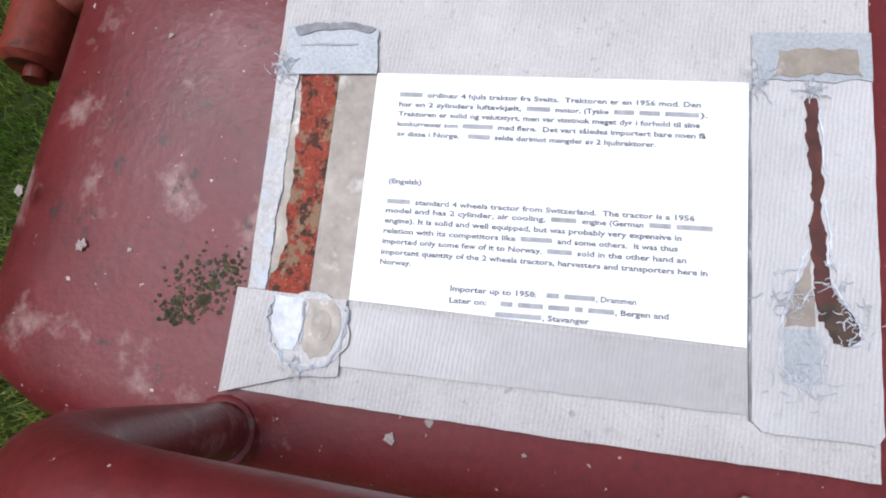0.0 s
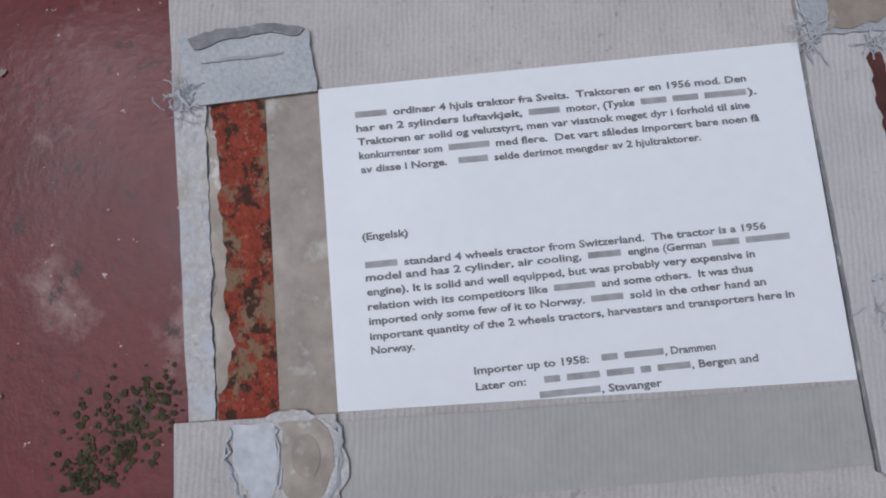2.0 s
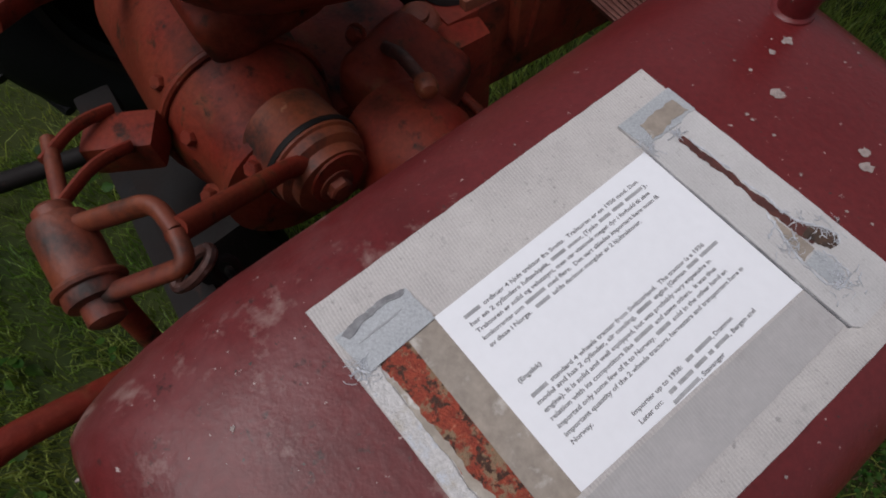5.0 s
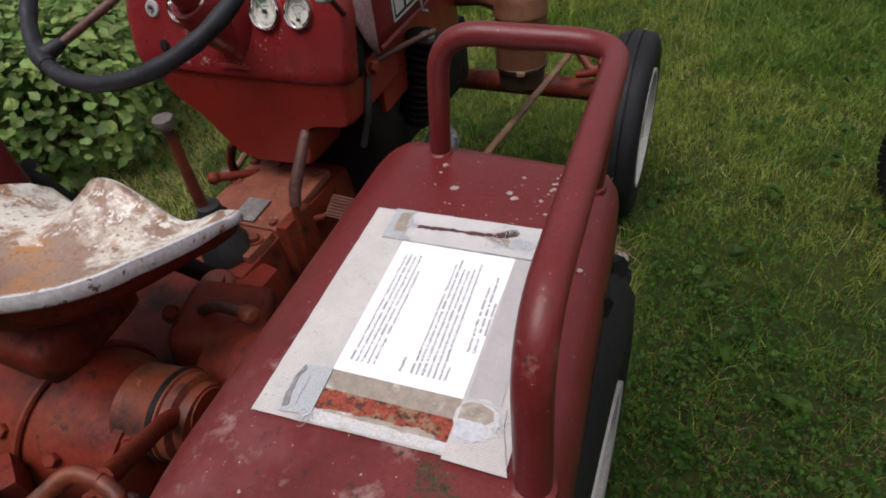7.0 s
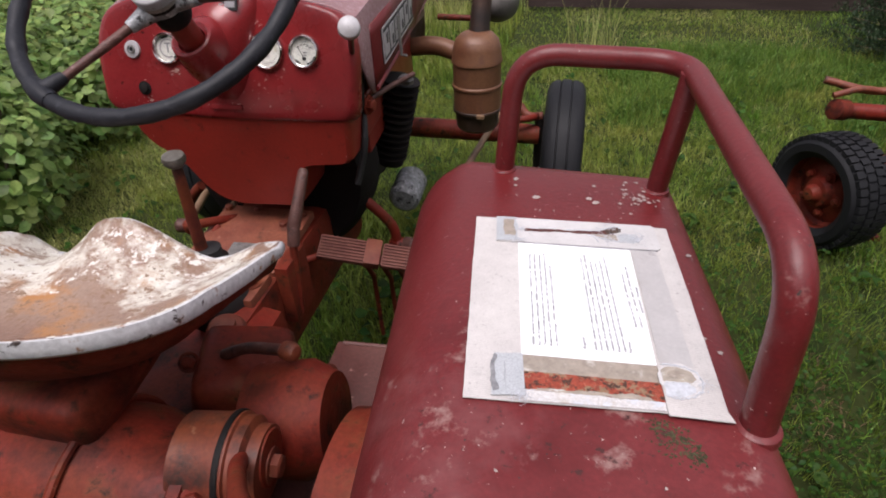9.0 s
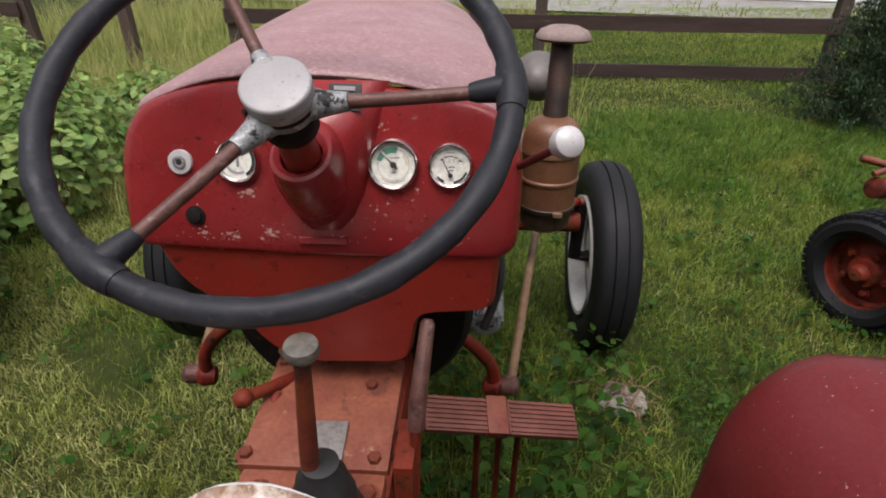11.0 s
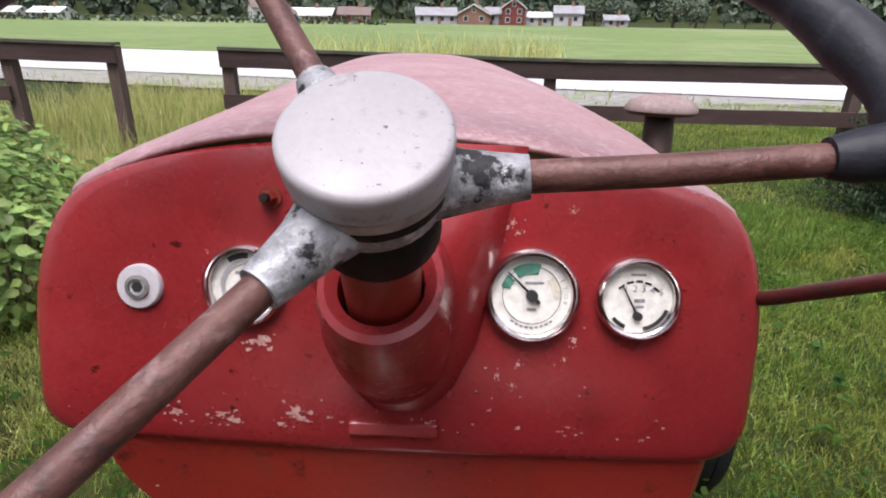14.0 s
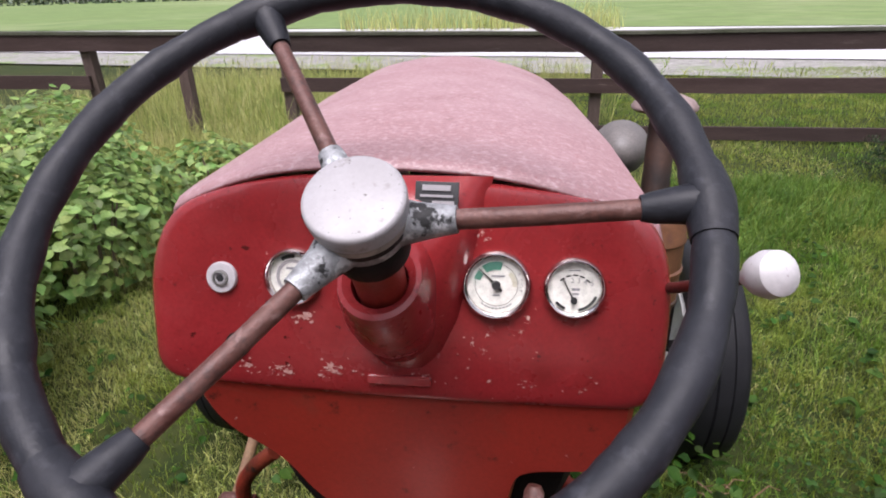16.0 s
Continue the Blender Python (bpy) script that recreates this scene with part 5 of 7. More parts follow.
def seat_z(t, q):
    """Height of the pan at angle t and share q of the outline radius."""
    cs, sn = math.cos(t), math.sin(t)
    r = seat_rho(t) * q
    x, y = r * cs, r * sn
    edge = 0.905 - (0.27 if sn < 0 else 0.33) * seat_rho(t) * sn
    base = 0.832 - 0.05 * max(0.0, y)
    z = base + (edge - base) * q ** 2.8
    if sn > 0:
        front = max(0.0, y) / 0.163
        trough = math.exp(-((x - 0.113) / 0.050) ** 2) if x > 0 else 1.45 * math.exp(-((x + 0.155) / 0.072) ** 2)
        z -= 0.035 * front ** 3 * trough
        z += 0.025 * min(1.1, front) ** 1.3 * math.exp(-(abs(x + 0.022) / 0.060) ** 2.6)
    return z


def build_seat():
    n, rings = 72, 18
    bm = bmesh.new()
    rows = []
    for j in range(1, rings + 1):
        q = j / rings
        rows.append([SEAT + Vector((seat_rho(t) * q * math.cos(t), seat_rho(t) * q * math.sin(t), seat_z(t, q))) for t in [2 * math.pi * i / n for i in range(n)]])
    rings_to(bm, rows, (True, False))
    pan = part("seat", bm, M["seat_pan"], tractor, "pressed-steel seat with flaking white paint and rust", 60)
    sol = pan.modifiers.new("sheet", "SOLIDIFY")
    sol.thickness, sol.offset = 0.004, -1
    rows = []
    for q, dz in ((0.86, 0.0012), (0.90, 0.0022), (0.95, 0.0035), (0.99, 0.0045), (1.008, 0.002), (1.016, -0.005), (1.016, -0.016), (1.008, -0.020), (0.995, -0.019)):
        row = []
        for i in range(n):
            t = 2 * math.pi * i / n
            f = min(1.0, max(0.25, 1.0 - 1.1 * max(0.0, math.sin(t) - 0.35)))
            rho = seat_rho(t) * (1 + (q - 1) * (1 if q < 1 else 1))
            row.append(SEAT + Vector((rho * math.cos(t), rho * math.sin(t), seat_z(t, min(q, 1.0)) + (dz if dz > 0 else dz * f))))
        rows.append(row)
    bm = bmesh.new()
    rings_to(bm, rows, (False, False))
    rim = part("seat_rim", bm, M["seat_rim"], pan, "rolled white-painted seat rim", 60)
    s2 = rim.modifiers.new("sheet", "SOLIDIFY")
    s2.thickness = 0.002
    bm = bmesh.new()
    rings_to(bm, [[SEAT + Vector((seat_rho(t) * q * math.cos(t), seat_rho(t) * q * math.sin(t), seat_z(t, q) - dz)) for t in [2 * math.pi * i / n for i in range(n)]] for q, dz in ((0.985, 0.014), (0.95, 0.03), (0.85, 0.035), (0.6, 0.03), (0.3, 0.03))], (False, True))
    part("underside", bm, M["rusty_red"], pan, "red-painted underside", 60)
    for x, y in ((-0.05, -0.635), (0.14, -0.635)):
        part("drain_hole", lathe([(0.010, 0), (0.010, 0.002)], (x, y, seat_z(math.atan2(y + 0.545, x - 0.045), Vector((x - 0.045, y + 0.545)).length / seat_rho(math.atan2(y + 0.545, x - 0.045))) + 0.001), (0, 0, 1), 16), M["ink"], pan, "dark drain hole")


def fender_top(x, y):
    return 0.9605 - 0.0448 * x - 0.038 * y


def fender_xi(y):
    return 0.437 + 0.11 * (-0.27 - y)


def fender_xo(y):
    return 0.777 + 0.075 * (-0.27 - y)


def build_fender():
    st = [(-0.842, 0.040, 0.34), (-0.840, 0.038, 0.18), (-0.835, 0.034, 0.085), (-0.826, 0.026, 0.040), (-0.814, 0.017, 0.018), (-0.798, 0.011, 0.007), (-0.775, 0.006, 0.002), (-0.745, 0.002, 0), (-0.72, 0, 0)]
    st += [(-0.72 + 0.06 * k, 0, 0) for k in range(1, 8)]
    st += [(-0.285, 0.002, 0.002), (-0.270, 0.010, 0.010), (-0.262, 0.020, 0.026), (-0.258, 0.030, 0.06), (-0.256, 0.034, 0.16), (-0.256, 0.034, 0.30)]
    rings = []
    for y, inset, drop in st:
        xi, xo = fender_xi(y) + inset, fender_xo(y) - inset * (2.4 if y < -0.6 else 1.0)
        ring = []
        for k in range(5):
            z = 0.50 + 0.30 * k / 4
            ring.append(Vector((xi - 0.014 + 0.014 * (k / 4) ** 0.8, y, z)))
        zf = fender_top(xi + 0.105, y)
        for k in range(1, 12):
            a = k / 11 * math.pi / 2
            ring.append(Vector((xi + 0.105 * (1 - math.cos(a)) ** 1.15, y, 0.80 + (zf - 0.80) * math.sin(a))))
        for k in range(1, 12):
            x = xi + 0.105 + (xo - 0.034 - xi - 0.105) * k / 11
            ring.append(Vector((x, y, fender_top(x, y))))
        zt = fender_top(xo - 0.034, y)
        for k in range(1, 8):
            a = k / 7 * math.pi / 2
            ring.append(Vector((xo - 0.034 * (1 - math.sin(a)), y, zt - 0.036 * (1 - math.cos(a)))))
        ring.append(Vector((xo, y, zt - 0.055)))
        ring.append(Vector((xo + 0.002, y, zt - 0.07)))
        for v in ring:
            v.z = min(v.z, fender_top(v.x, y) - drop) if v.z > 0.52 else v.z
        rings.append(ring)
    bm = bmesh.new()
    rings_to(bm, rings, (False, False), closed=False)
    f = part("mudguard", bm, M["faded"], tractor, "rounded faded red mudguard with lichen spots", 50)
    sol = f.modifiers.new("sheet", "SOLIDIFY")
    sol.thickness, sol.offset = 0.004, 0
    bm = bmesh.new()
    rings_to(bm, [[Vector((0.010 - v.x, v.y, v.z)) for v in ring] for ring in rings], (False, False), closed=False)
    g = part("mudguard", bm, M["faded"], tractor, "rounded faded red mudguard", 50)
    sol = g.modifiers.new("sheet", "SOLIDIFY")
    sol.thickness, sol.offset = 0.004, 0
    # grab rail
    rail = [(0.565, -0.301, 0.94), (0.577, -0.299, 1.096), (0.765, -0.285, 1.086), (0.783, -0.660, 1.084), (0.787, -0.672, 0.94)]
    h = part("grab_rail", sweep(bend(rail, 0.052, 8), 0.0125, 18), M["faded"], f, "bent red tube grab rail")
    part("rail_post", sweep([(0.752, -0.318, 0.936), (0.764, -0.330, 1.087)], 0.0122, 16), M["faded"], h)
    for x, y in ((0.565, -0.301), (0.752, -0.318), (0.787, -0.672)):
        part("weld_foot", lathe([(0.0165, -0.003), (0.0155, 0.003), (0.013, 0.005)], (x, y, fender_top(x, y)), (0, 0, 1), 20), M["faded"], h)
    # lichen and moss
    rnd = random.Random(5)
    bm = bmesh.new()
    spots = []
    for _ in range(46):
        spots.append((rnd.gauss(0.722, 0.012), rnd.gauss(-0.345, 0.017), rnd.uniform(0.001, 0.0045)))
    for x, y, s in ((0.583, -0.328, 0.006), (0.611, -0.37, 0.007), (0.585, -0.345, 0.004), (0.68, -0.368, 0.006), (0.672, -0.36, 0.005), (0.77, -0.46, 0.004), (0.775, -0.60, 0.004), (0.765, -0.585, 0.003), (0.70, -0.80, 0.004), (0.72, -0.76, 0.004)):
        spots.append((x, y, s))
    for _ in range(60):
        spots.append((rnd.uniform(0.55, 0.78), rnd.uniform(-0.83, -0.28), rnd.uniform(0.0007, 0.002)))
    for x, y, s in spots:
        k, s = 13, s * 0.85
        bm.faces.new([bm.verts.new((x + s * rnd.uniform(0.35, 1.1) * math.cos(2 * math.pi * i / k), y + s * rnd.uniform(0.5, 1.1) * math.sin(2 * math.pi * i / k), 0)) for i in range(k)])
    for v in bm.verts:
        v.co.z = fender_top(v.co.x, v.co.y) + 0.0026
    part("lichen", bm, M["lichen"], f, "pale crusty lichen spots", smooth=0)["kind"] = "stuff"
    bm = bmesh.new()
    for k in range(260):
        cx, cy, sp = ((0.734, -0.696, 0.0045), (0.726, -0.703, 0.006), (0.720, -0.686, 0.005), (0.741, -0.706, 0.004))[k % 4]
        x, y, s = rnd.gauss(cx, sp), rnd.gauss(cy, sp), rnd.uniform(0.0004, 0.0017)
        k = 8
        bm.faces.new([bm.verts.new((x + s * rnd.uniform(0.4, 1.1) * math.cos(2 * math.pi * i / k), y + s * rnd.uniform(0.4, 1.1) * math.sin(2 * math.pi * i / k), 0)) for i in range(k)])
    for v in bm.verts:
        v.co.z = fender_top(v.co.x, v.co.y) + 0.0024
    part("moss", bm, M["moss"], f, "dark mossy patch", smooth=0)["kind"] = "stuff"


build_panels()
build_panel_chips()
build_controls()
build_steering_wheel()
build_hood()
build_stack()
build_running_gear()
build_middle()
build_rear()
build_seat()
build_fender()


# ---- the taped card on the mudguard ----
CO = Vector((0.615, -0.642))
CU, CV = Vector((-math.sin(radians(6)), math.cos(radians(6)))), Vector((math.cos(radians(6)), math.sin(radians(6))))


def oncard(u, v, w=0.0):
    """Millimetres along and across the print, with a lift in metres."""
    p = CO + CU * ((3.4 + u * 0.977) / 1000) + CV * ((v + 2.4) / 1000)
    return Vector((p.x, p.y, fender_top(p.x, p.y) + 0.0030 + w))


card = thing("information_card", (0.66, -0.56, 0.956), "weathered grey card with a printed sheet, taped onto the red mudguard", "sign")


def sheet(name, outline, lift, thick, material, label="", parent=None):
    bm = bmesh.new()
    lo = [bm.verts.new(oncard(u, v, lift)) for u, v in outline]
    hi = [bm.verts.new(oncard(u, v, lift + thick)) for u, v in outline]
    k = len(outline)
    for i in range(k):
        bm.faces.new((lo[i], lo[(i + 1) % k], hi[(i + 1) % k], hi[i]))
    bm.faces.new(hi)
    return part(name, bm, material, parent or card, label, smooth=0)


def build_card():
    rg = lambda c, s, a=1.2, sides=None, step=5: ragged(c, step, a, s, sides)
    sheet("backing", rg([(-49, -42), (217, -45), (214, 158.5), (71, 153), (-48, 147)], 1, 0.35), 0.0006, 0.0008, M["card"], "grey linen-textured backing card")
    sheet("film", rg([(-20.5, 1), (2, 0), (1, 106), (-21, 106)], 2, 0.2), 0.0015, 0.0003, M["glue"], "stained beige film strip")
    sheet("bare_strip", rg([(-36, 2.5), (-17.5, 2.5), (-19.5, 105), (-38.5, 105)], 3, 0.9, (3,), 1.5), 0.0017, 0.0003, M["strip"], "scraped rust-red strip")
    sheet("film", rg([(-38, 9), (-34.5, 12), (-35.5, 34), (-33, 52), (-35, 66), (-33.5, 84), (-36, 95), (-39, 97)], 23, 1.3, None, 1.5), 0.0019, 0.0002, M["beige_spot"], "ragged beige remains of film")
    sheet("white_edge", rg([(-48, 2), (-37.5, 3), (-39.5, 104), (-47.5, 104)], 14, 0.9, (1,), 2), 0.0022, 0.0004, M["tape_white"], "white frayed edge strip")
    sheet("paper", [(0.6, 1.2), (166.5, 0.2), (165, 112.3), (-1, 105.7)], 0.0019, 0.0003, M["paper"], "white printed sheet")
    sheet("tape", rg([(167.5, -22), (216, -23), (215, 141), (212, 145), (170, 143.5), (166.5, 140)], 5, 0.4), 0.0014, 0.0019, M["card_pale"], "long strip of pale linen tape with a torn slit")
    # the raised edge's shadow, laid on as a thin dark strip
    sheet("tape_shade", rg([(166.6, 4), (168.2, 4), (167.4, 141), (165.6, 140)], 25, 0.25), 0.0014, 0.0011, M["crease"], "dark strip painted as the tape edge's shadow")
    sheet("tape_patch", rg([(167, -22), (216, -23), (216, -1), (170, 0)], 6, 1.6, (2,), 3), 0.0034, 0.0005, M["tape_cloth"], "frayed grey tape patch")
    sheet("film", rg([(178, -14), (210, -15), (212, -3), (176, -2)], 26, 1.8, None, 3), 0.0040, 0.0002, M["glue"], "dirty beige spot on the patch")
    sheet("gap", rg([(189.5, 7), (193.2, 7), (194.2, 26), (195.6, 44), (194.0, 58), (196.5, 72), (198.5, 88), (200, 99), (192.0, 100), (190.6, 86), (189.8, 60)], 4, 1.2, None, 1.6), 0.0034, 0.0002, M["hole"], "torn dark slit in the tape")
    sheet("gap", rg([(192, 93), (200, 92), (206, 97), (207.5, 105), (203, 109), (197, 108), (194, 102)], 16, 1.3, None, 1.6), 0.0036, 0.0002, M["hole_brown"], "small brown-black hole in the tape")
    sheet("film", rg([(189.5, 74), (190.5, 102), (179, 103), (181, 92), (185, 84)], 17, 0.8, None, 2), 0.0034, 0.0002, M["glue"], "bare beige film")
    sheet("film", rg([(179, 104), (191, 103.5), (192.5, 113), (191, 121), (184, 124), (178.5, 119)], 18, 0.9, None, 2), 0.0034, 0.0002, M["tape_cloth"], "grey bare film")
    sheet("tape_patch", rg([(-45.5, -21.5), (-1, -20.3), (0.4, 2.0), (-43.5, 3.5)], 8, 0.9, (1, 3), 3), 0.0024, 0.0008, M["tape_cloth"], "grey tape patch with a dark crease")
    sheet("crease", rg([(-42, -20.0), (-30, -22.5), (-12, -22.8), (-2, -20.0), (-4, -17.8), (-16, -19.6), (-28, -18.8), (-40, -16.0)], 9, 0.9, None, 2), 0.0034, 0.0003, M["crease"], "dark worn crease")
    sheet("crease", rg([(-38, -11), (-30, -12.2), (-20, -12), (-10, -12.6), (-10, -11.8), (-22, -11.0), (-32, -10.8)], 27, 0.5, None, 2), 0.0034, 0.0002, M["crease_pale"], "faint grey smudge on the tape")
    sheet("tape_patch", rg([(-52, 104), (-1.5, 106), (-2, 138), (-22, 140), (-54, 149)], 10, 0.8, (1, 2), 3), 0.0026, 0.0008, M["card"], "linen tape patch with stained spots")
    u_shape = lambda cx, cy, rx, ry: [(cx + rx * math.cos(k * 0.449), cy + ry * math.sin(k * 0.449)) for k in range(14)]
    sheet("film", rg(u_shape(-17, 120, 18.5, 16.5), 28, 1.2, None, 2), 0.0036, 0.0002, M["tape_white"], "ragged pale film round the spots")
    sheet("film", rg([(-34, 106), (-20.5, 107), (-20, 122), (-23, 129), (-29, 128), (-33, 120)], 12, 0.9, None, 2), 0.0039, 0.0002, M["film_white"], "clean pale spot")
    sheet("film", rg([(-19.5, 107), (-8, 106.5), (-3.5, 112), (-3.5, 122), (-8, 130), (-15, 132), (-19.5, 126)], 13, 1.2, None, 2), 0.0039, 0.0002, M["beige_spot"], "brown stained spot")
    sheet("film", rg(u_shape(-11.5, 117.5, 4.5, 6.5), 29, 0.6, None, 2), 0.0042, 0.0002, M["glue"], "dark ring in the stain")
    sheet("tape", rg([(-1.5, 108.5), (165, 113.6), (165, 138), (-1.8, 134)], 15, 0.3), 0.0023, 0.0002, M["film_tape"], "greyish clear tape along the sheet's edge")
    # frayed threads at the tape's corners
    rnd = random.Random(8)
    for cu, cv, n, spread, lift in ((-45, 1, 34, 6, 0.0034), (172, -1, 26, 7, 0.0042), (191, 3, 20, 4, 0.0042), (-20, 138, 10, 9, 0.0042), (203, 100, 26, 12, 0.0042), (186, 122, 40, 12, 0.0040), (181, 92, 26, 9, 0.0040), (198, 84, 14, 8, 0.0040)):
        bm = bmesh.new()
        for _ in range(n):
            u, v = cu + rnd.gauss(0, spread * 0.45), cv + rnd.gauss(0, spread * 0.45)
            a = rnd.uniform(0, 6.28)
            p = []
            step = rnd.uniform(0.6, 1.9)
            for k in range(5):
                p.append(oncard(u, v, lift + rnd.uniform(-0.0002, 0.0005)))
                u, v = u + math.cos(a) * step, v + math.sin(a) * step
                a += rnd.uniform(-0.9, 0.9)
            sweep(p, rnd.uniform(0.00014, 0.0003), 4, bm)
        part("frayed_threads", bm, M["film_white"], card, "frayed white threads", smooth=0)["kind"] = "stuff"
    # torn white paper edges round the bare spots
    for k, line in enumerate(([(188, 72), (184, 84), (180, 92), (177.5, 103), (177, 118), (183, 125), (192, 123), (194, 112), (192, 103)], [(195.5, 50), (197, 66), (196, 76), (199, 88), (206, 96), (208, 106), (203, 110)], [(194.2, 12), (195.5, 30), (196.8, 44)], [(176, 82), (182, 80), (189, 78)],
                              [(-34, 107), (-36, 116), (-33, 126), (-27, 133), (-18, 136), (-8, 134), (-2, 126), (0, 114), (-2, 107)], [(-20, 108), (-19.6, 120), (-21, 129)], [(-46, -2), (-43, 3), (-38, 5)])):
        rnd2 = random.Random(40 + k)
        for rep_ in range(2):
            pts = []
            for a, b in zip(line, line[1:]):
                for q in (0.0, 0.25, 0.5, 0.75):
                    pts.append(oncard(a[0] + (b[0] - a[0]) * q + rnd2.uniform(-0.9, 0.9), a[1] + (b[1] - a[1]) * q + rnd2.uniform(-0.9, 0.9), 0.0041 if line[0][0] < 0 else 0.0037))
            part("torn_edge", sweep(pts, [0.0002 + 0.0005 * rnd2.random() for _ in pts], 5), M["film_white"], card, "torn white paper edge", smooth=0)
    # print: '#' runs stand for what is shown as plain bars
    lines = [(12.4, 146.8, 10.0, "###### ordinær 4 hjuls traktor fra Sveits.  Traktoren er en 1956 mod. Den"),
             (12.4, 149.7, 14.7, "har en 2 sylinders luftavkjølt, ###### motor, (Tyske ##### ##### ########)."),
             (12.5, 146.5, 19.3, "Traktoren er solid og velutstyrt, men var visstnok meget dyr i forhold til sine"),
             (12.6, 149.0, 24.0, "konkurrenter som ######## med flere.  Det vart således importert bare noen få"),
             (12.8, 128.2, 28.7, "av disse i Norge.  ###### selde derimot mengder av 2 hjultraktorer."),
             (11.3, 26.8, 51.2, "(Engelsk)"),
             (11.5, 144.7, 60.4, "###### standard 4 wheels tractor from Switzerland.  The tractor is a 1956"),
             (11.3, 152.0, 64.9, "model and has 2 cylinder, air cooling, ###### engine (German ##### ########"),
             (11.3, 139.5, 69.5, "engine). It is solid and well equipped, but was probably very expensive in"),
             (11.2, 138.0, 74.1, "relation with its competitors like ######## and some others.  It was thus"),
             (11.2, 141.5, 78.7, "imported only some few of it to Norway. ###### sold in the other hand an"),
             (11.1, 150.0, 83.4, "important quantity of the 2 wheels tractors, harvesters and transporters here in"),
             (11.1, 25.5, 87.8, "Norway."),
             (43.2, 121.7, 97.2, "Importer up to 1958:  ### #######, Drammen"),
             (43.2, 134.8, 102.1, "Later on:   ### ###### ##### ## ######, Bergen and"),
             (63.2, 102.9, 106.6, "###########, Stavanger")]
    for u0, u1, v, body in lines:
        v += 1.2 if v < 40 else 0.8 if v < 62 else 0.3
        step = (u1 - u0) / len(body)
        runs = []
        i = 0
        while i < len(body):
            j = i
            bar = body[i] == "#"
            while j < len(body) and (body[j] == "#") == bar:
                j += 1
            runs.append((i, j, bar))
            i = j
        for i, j, bar in runs:
            txt = body[i:j]
            a = i + len(txt) - len(txt.lstrip())
            b = j - (len(txt) - len(txt.rstrip()))
            if a >= b:
                continue
            ua, ub = u0 + a * step, u0 + b * step - 0.4
            if bar:
                sheet("printed_bar", [(ua, v - 1.0), (ub, v - 1.0), (ub, v + 1.0), (ua, v + 1.0)], 0.0023, 0.0001, M["bar_ink"])
            else:
                text_mesh("printed_line", txt.strip(), 3.3, lambda p, q: oncard(ua + p, v + 1.15 - q, 0.00245), card, M["text_ink"], ub - ua, 0.028)


build_card()


# ---- ground, road and distance ----
def grid_sheet(name, xs, ys, height, material, label, kind="structure"):
    bm = bmesh.new()
    vs = [[bm.verts.new((x, y, height(x, y))) for x in xs] for y in ys]
    for a, b in zip(vs, vs[1:]):
        for i in range(len(xs) - 1):
            bm.faces.new((a[i], a[i + 1], b[i + 1], b[i]))
    return tagged(part(name, bm, material, None, label, smooth=60), label, name.replace("_", " "), "", kind)


def steps(lo, mid_lo, mid_hi, hi, fine):
    out, v, s = [], mid_lo, fine
    while v > lo:
        out.append(v)
        s *= 1.35
        v -= s
    out = [lo] + out[::-1]
    v = mid_lo
    while v < mid_hi:
        v += fine
        out.append(v)
    s = fine
    while v < hi:
        s *= 1.35
        v += s
        out.append(v)
    return out


def hill(x, y):
    far = max(0.0, y - 250.0)
    return 0.0035 * min(150.0, max(0.0, y - 22.0)) + 0.12 * far + 4 * noise.noise(Vector((x * 0.01, y * 0.01, 3.0))) * min(1.0, far / 60)


def lay(x, y):
    rut = -0.05 * math.exp(-((x - 0.64) ** 2 + (y - 1.0) ** 2) / 0.09)
    near = noise.noise(Vector((x * 1.3, y * 1.3, 0))) * 0.012 + noise.noise(Vector((x * 0.3, y * 0.3, 5))) * 0.015
    w = 1.0 if abs(x) < 8 and -6 < y < 8 else 0.0
    return near * w + hill(x, y) + rut


def road_y(x):
    """The near edge of the road."""
    return 11.0 - 0.21 * x


grid_sheet("ground", steps(-900, -6, 6, 900, 0.3), steps(-300, -4, 8, 900, 0.3), lay, M["ground"], "rough green meadow turf with worn patches")
strip = lambda d0, d1, z: (lambda: [[Vector((x, road_y(x) + d, z)) for x in [-220 + 10 * k for k in range(45)]] for d in (d0, d1)])()


def band(name, d0, d1, z, material, label):
    bm = bmesh.new()
    rings_to(bm, strip(d0, d1, z), (False, False), closed=False)
    return tagged(part(name, bm, material, None, label), label, name.split("_")[0], "", "structure")


band("verge", -2.1, 0.2, 0.035, M["gravel"], "grey gravel verge with weeds beside the road")
band("road", 0.0, 8.2, 0.055, M["road"], "asphalt country road, whitened for sky glare")
band("road_line", 0.35, 0.55, 0.062, M["line"], "white painted edge line on the road")
band("road_line", 7.6, 7.75, 0.062, M["line"], "white painted edge line on the road")
bm = bmesh.new()
rings_to(bm, [[Vector((x, road_y(x) + d, hill(x, road_y(x) + d) + 0.05)) for x in [-220 + 10 * k for k in range(45)]] for d in (8.5, 12, 20, 30, 45, 60, 80, 100, 125, 150)], (False, False), closed=False)
tagged(part("field", bm, M["field"], None), "bright green mown field beyond the road", "field", "", "structure")


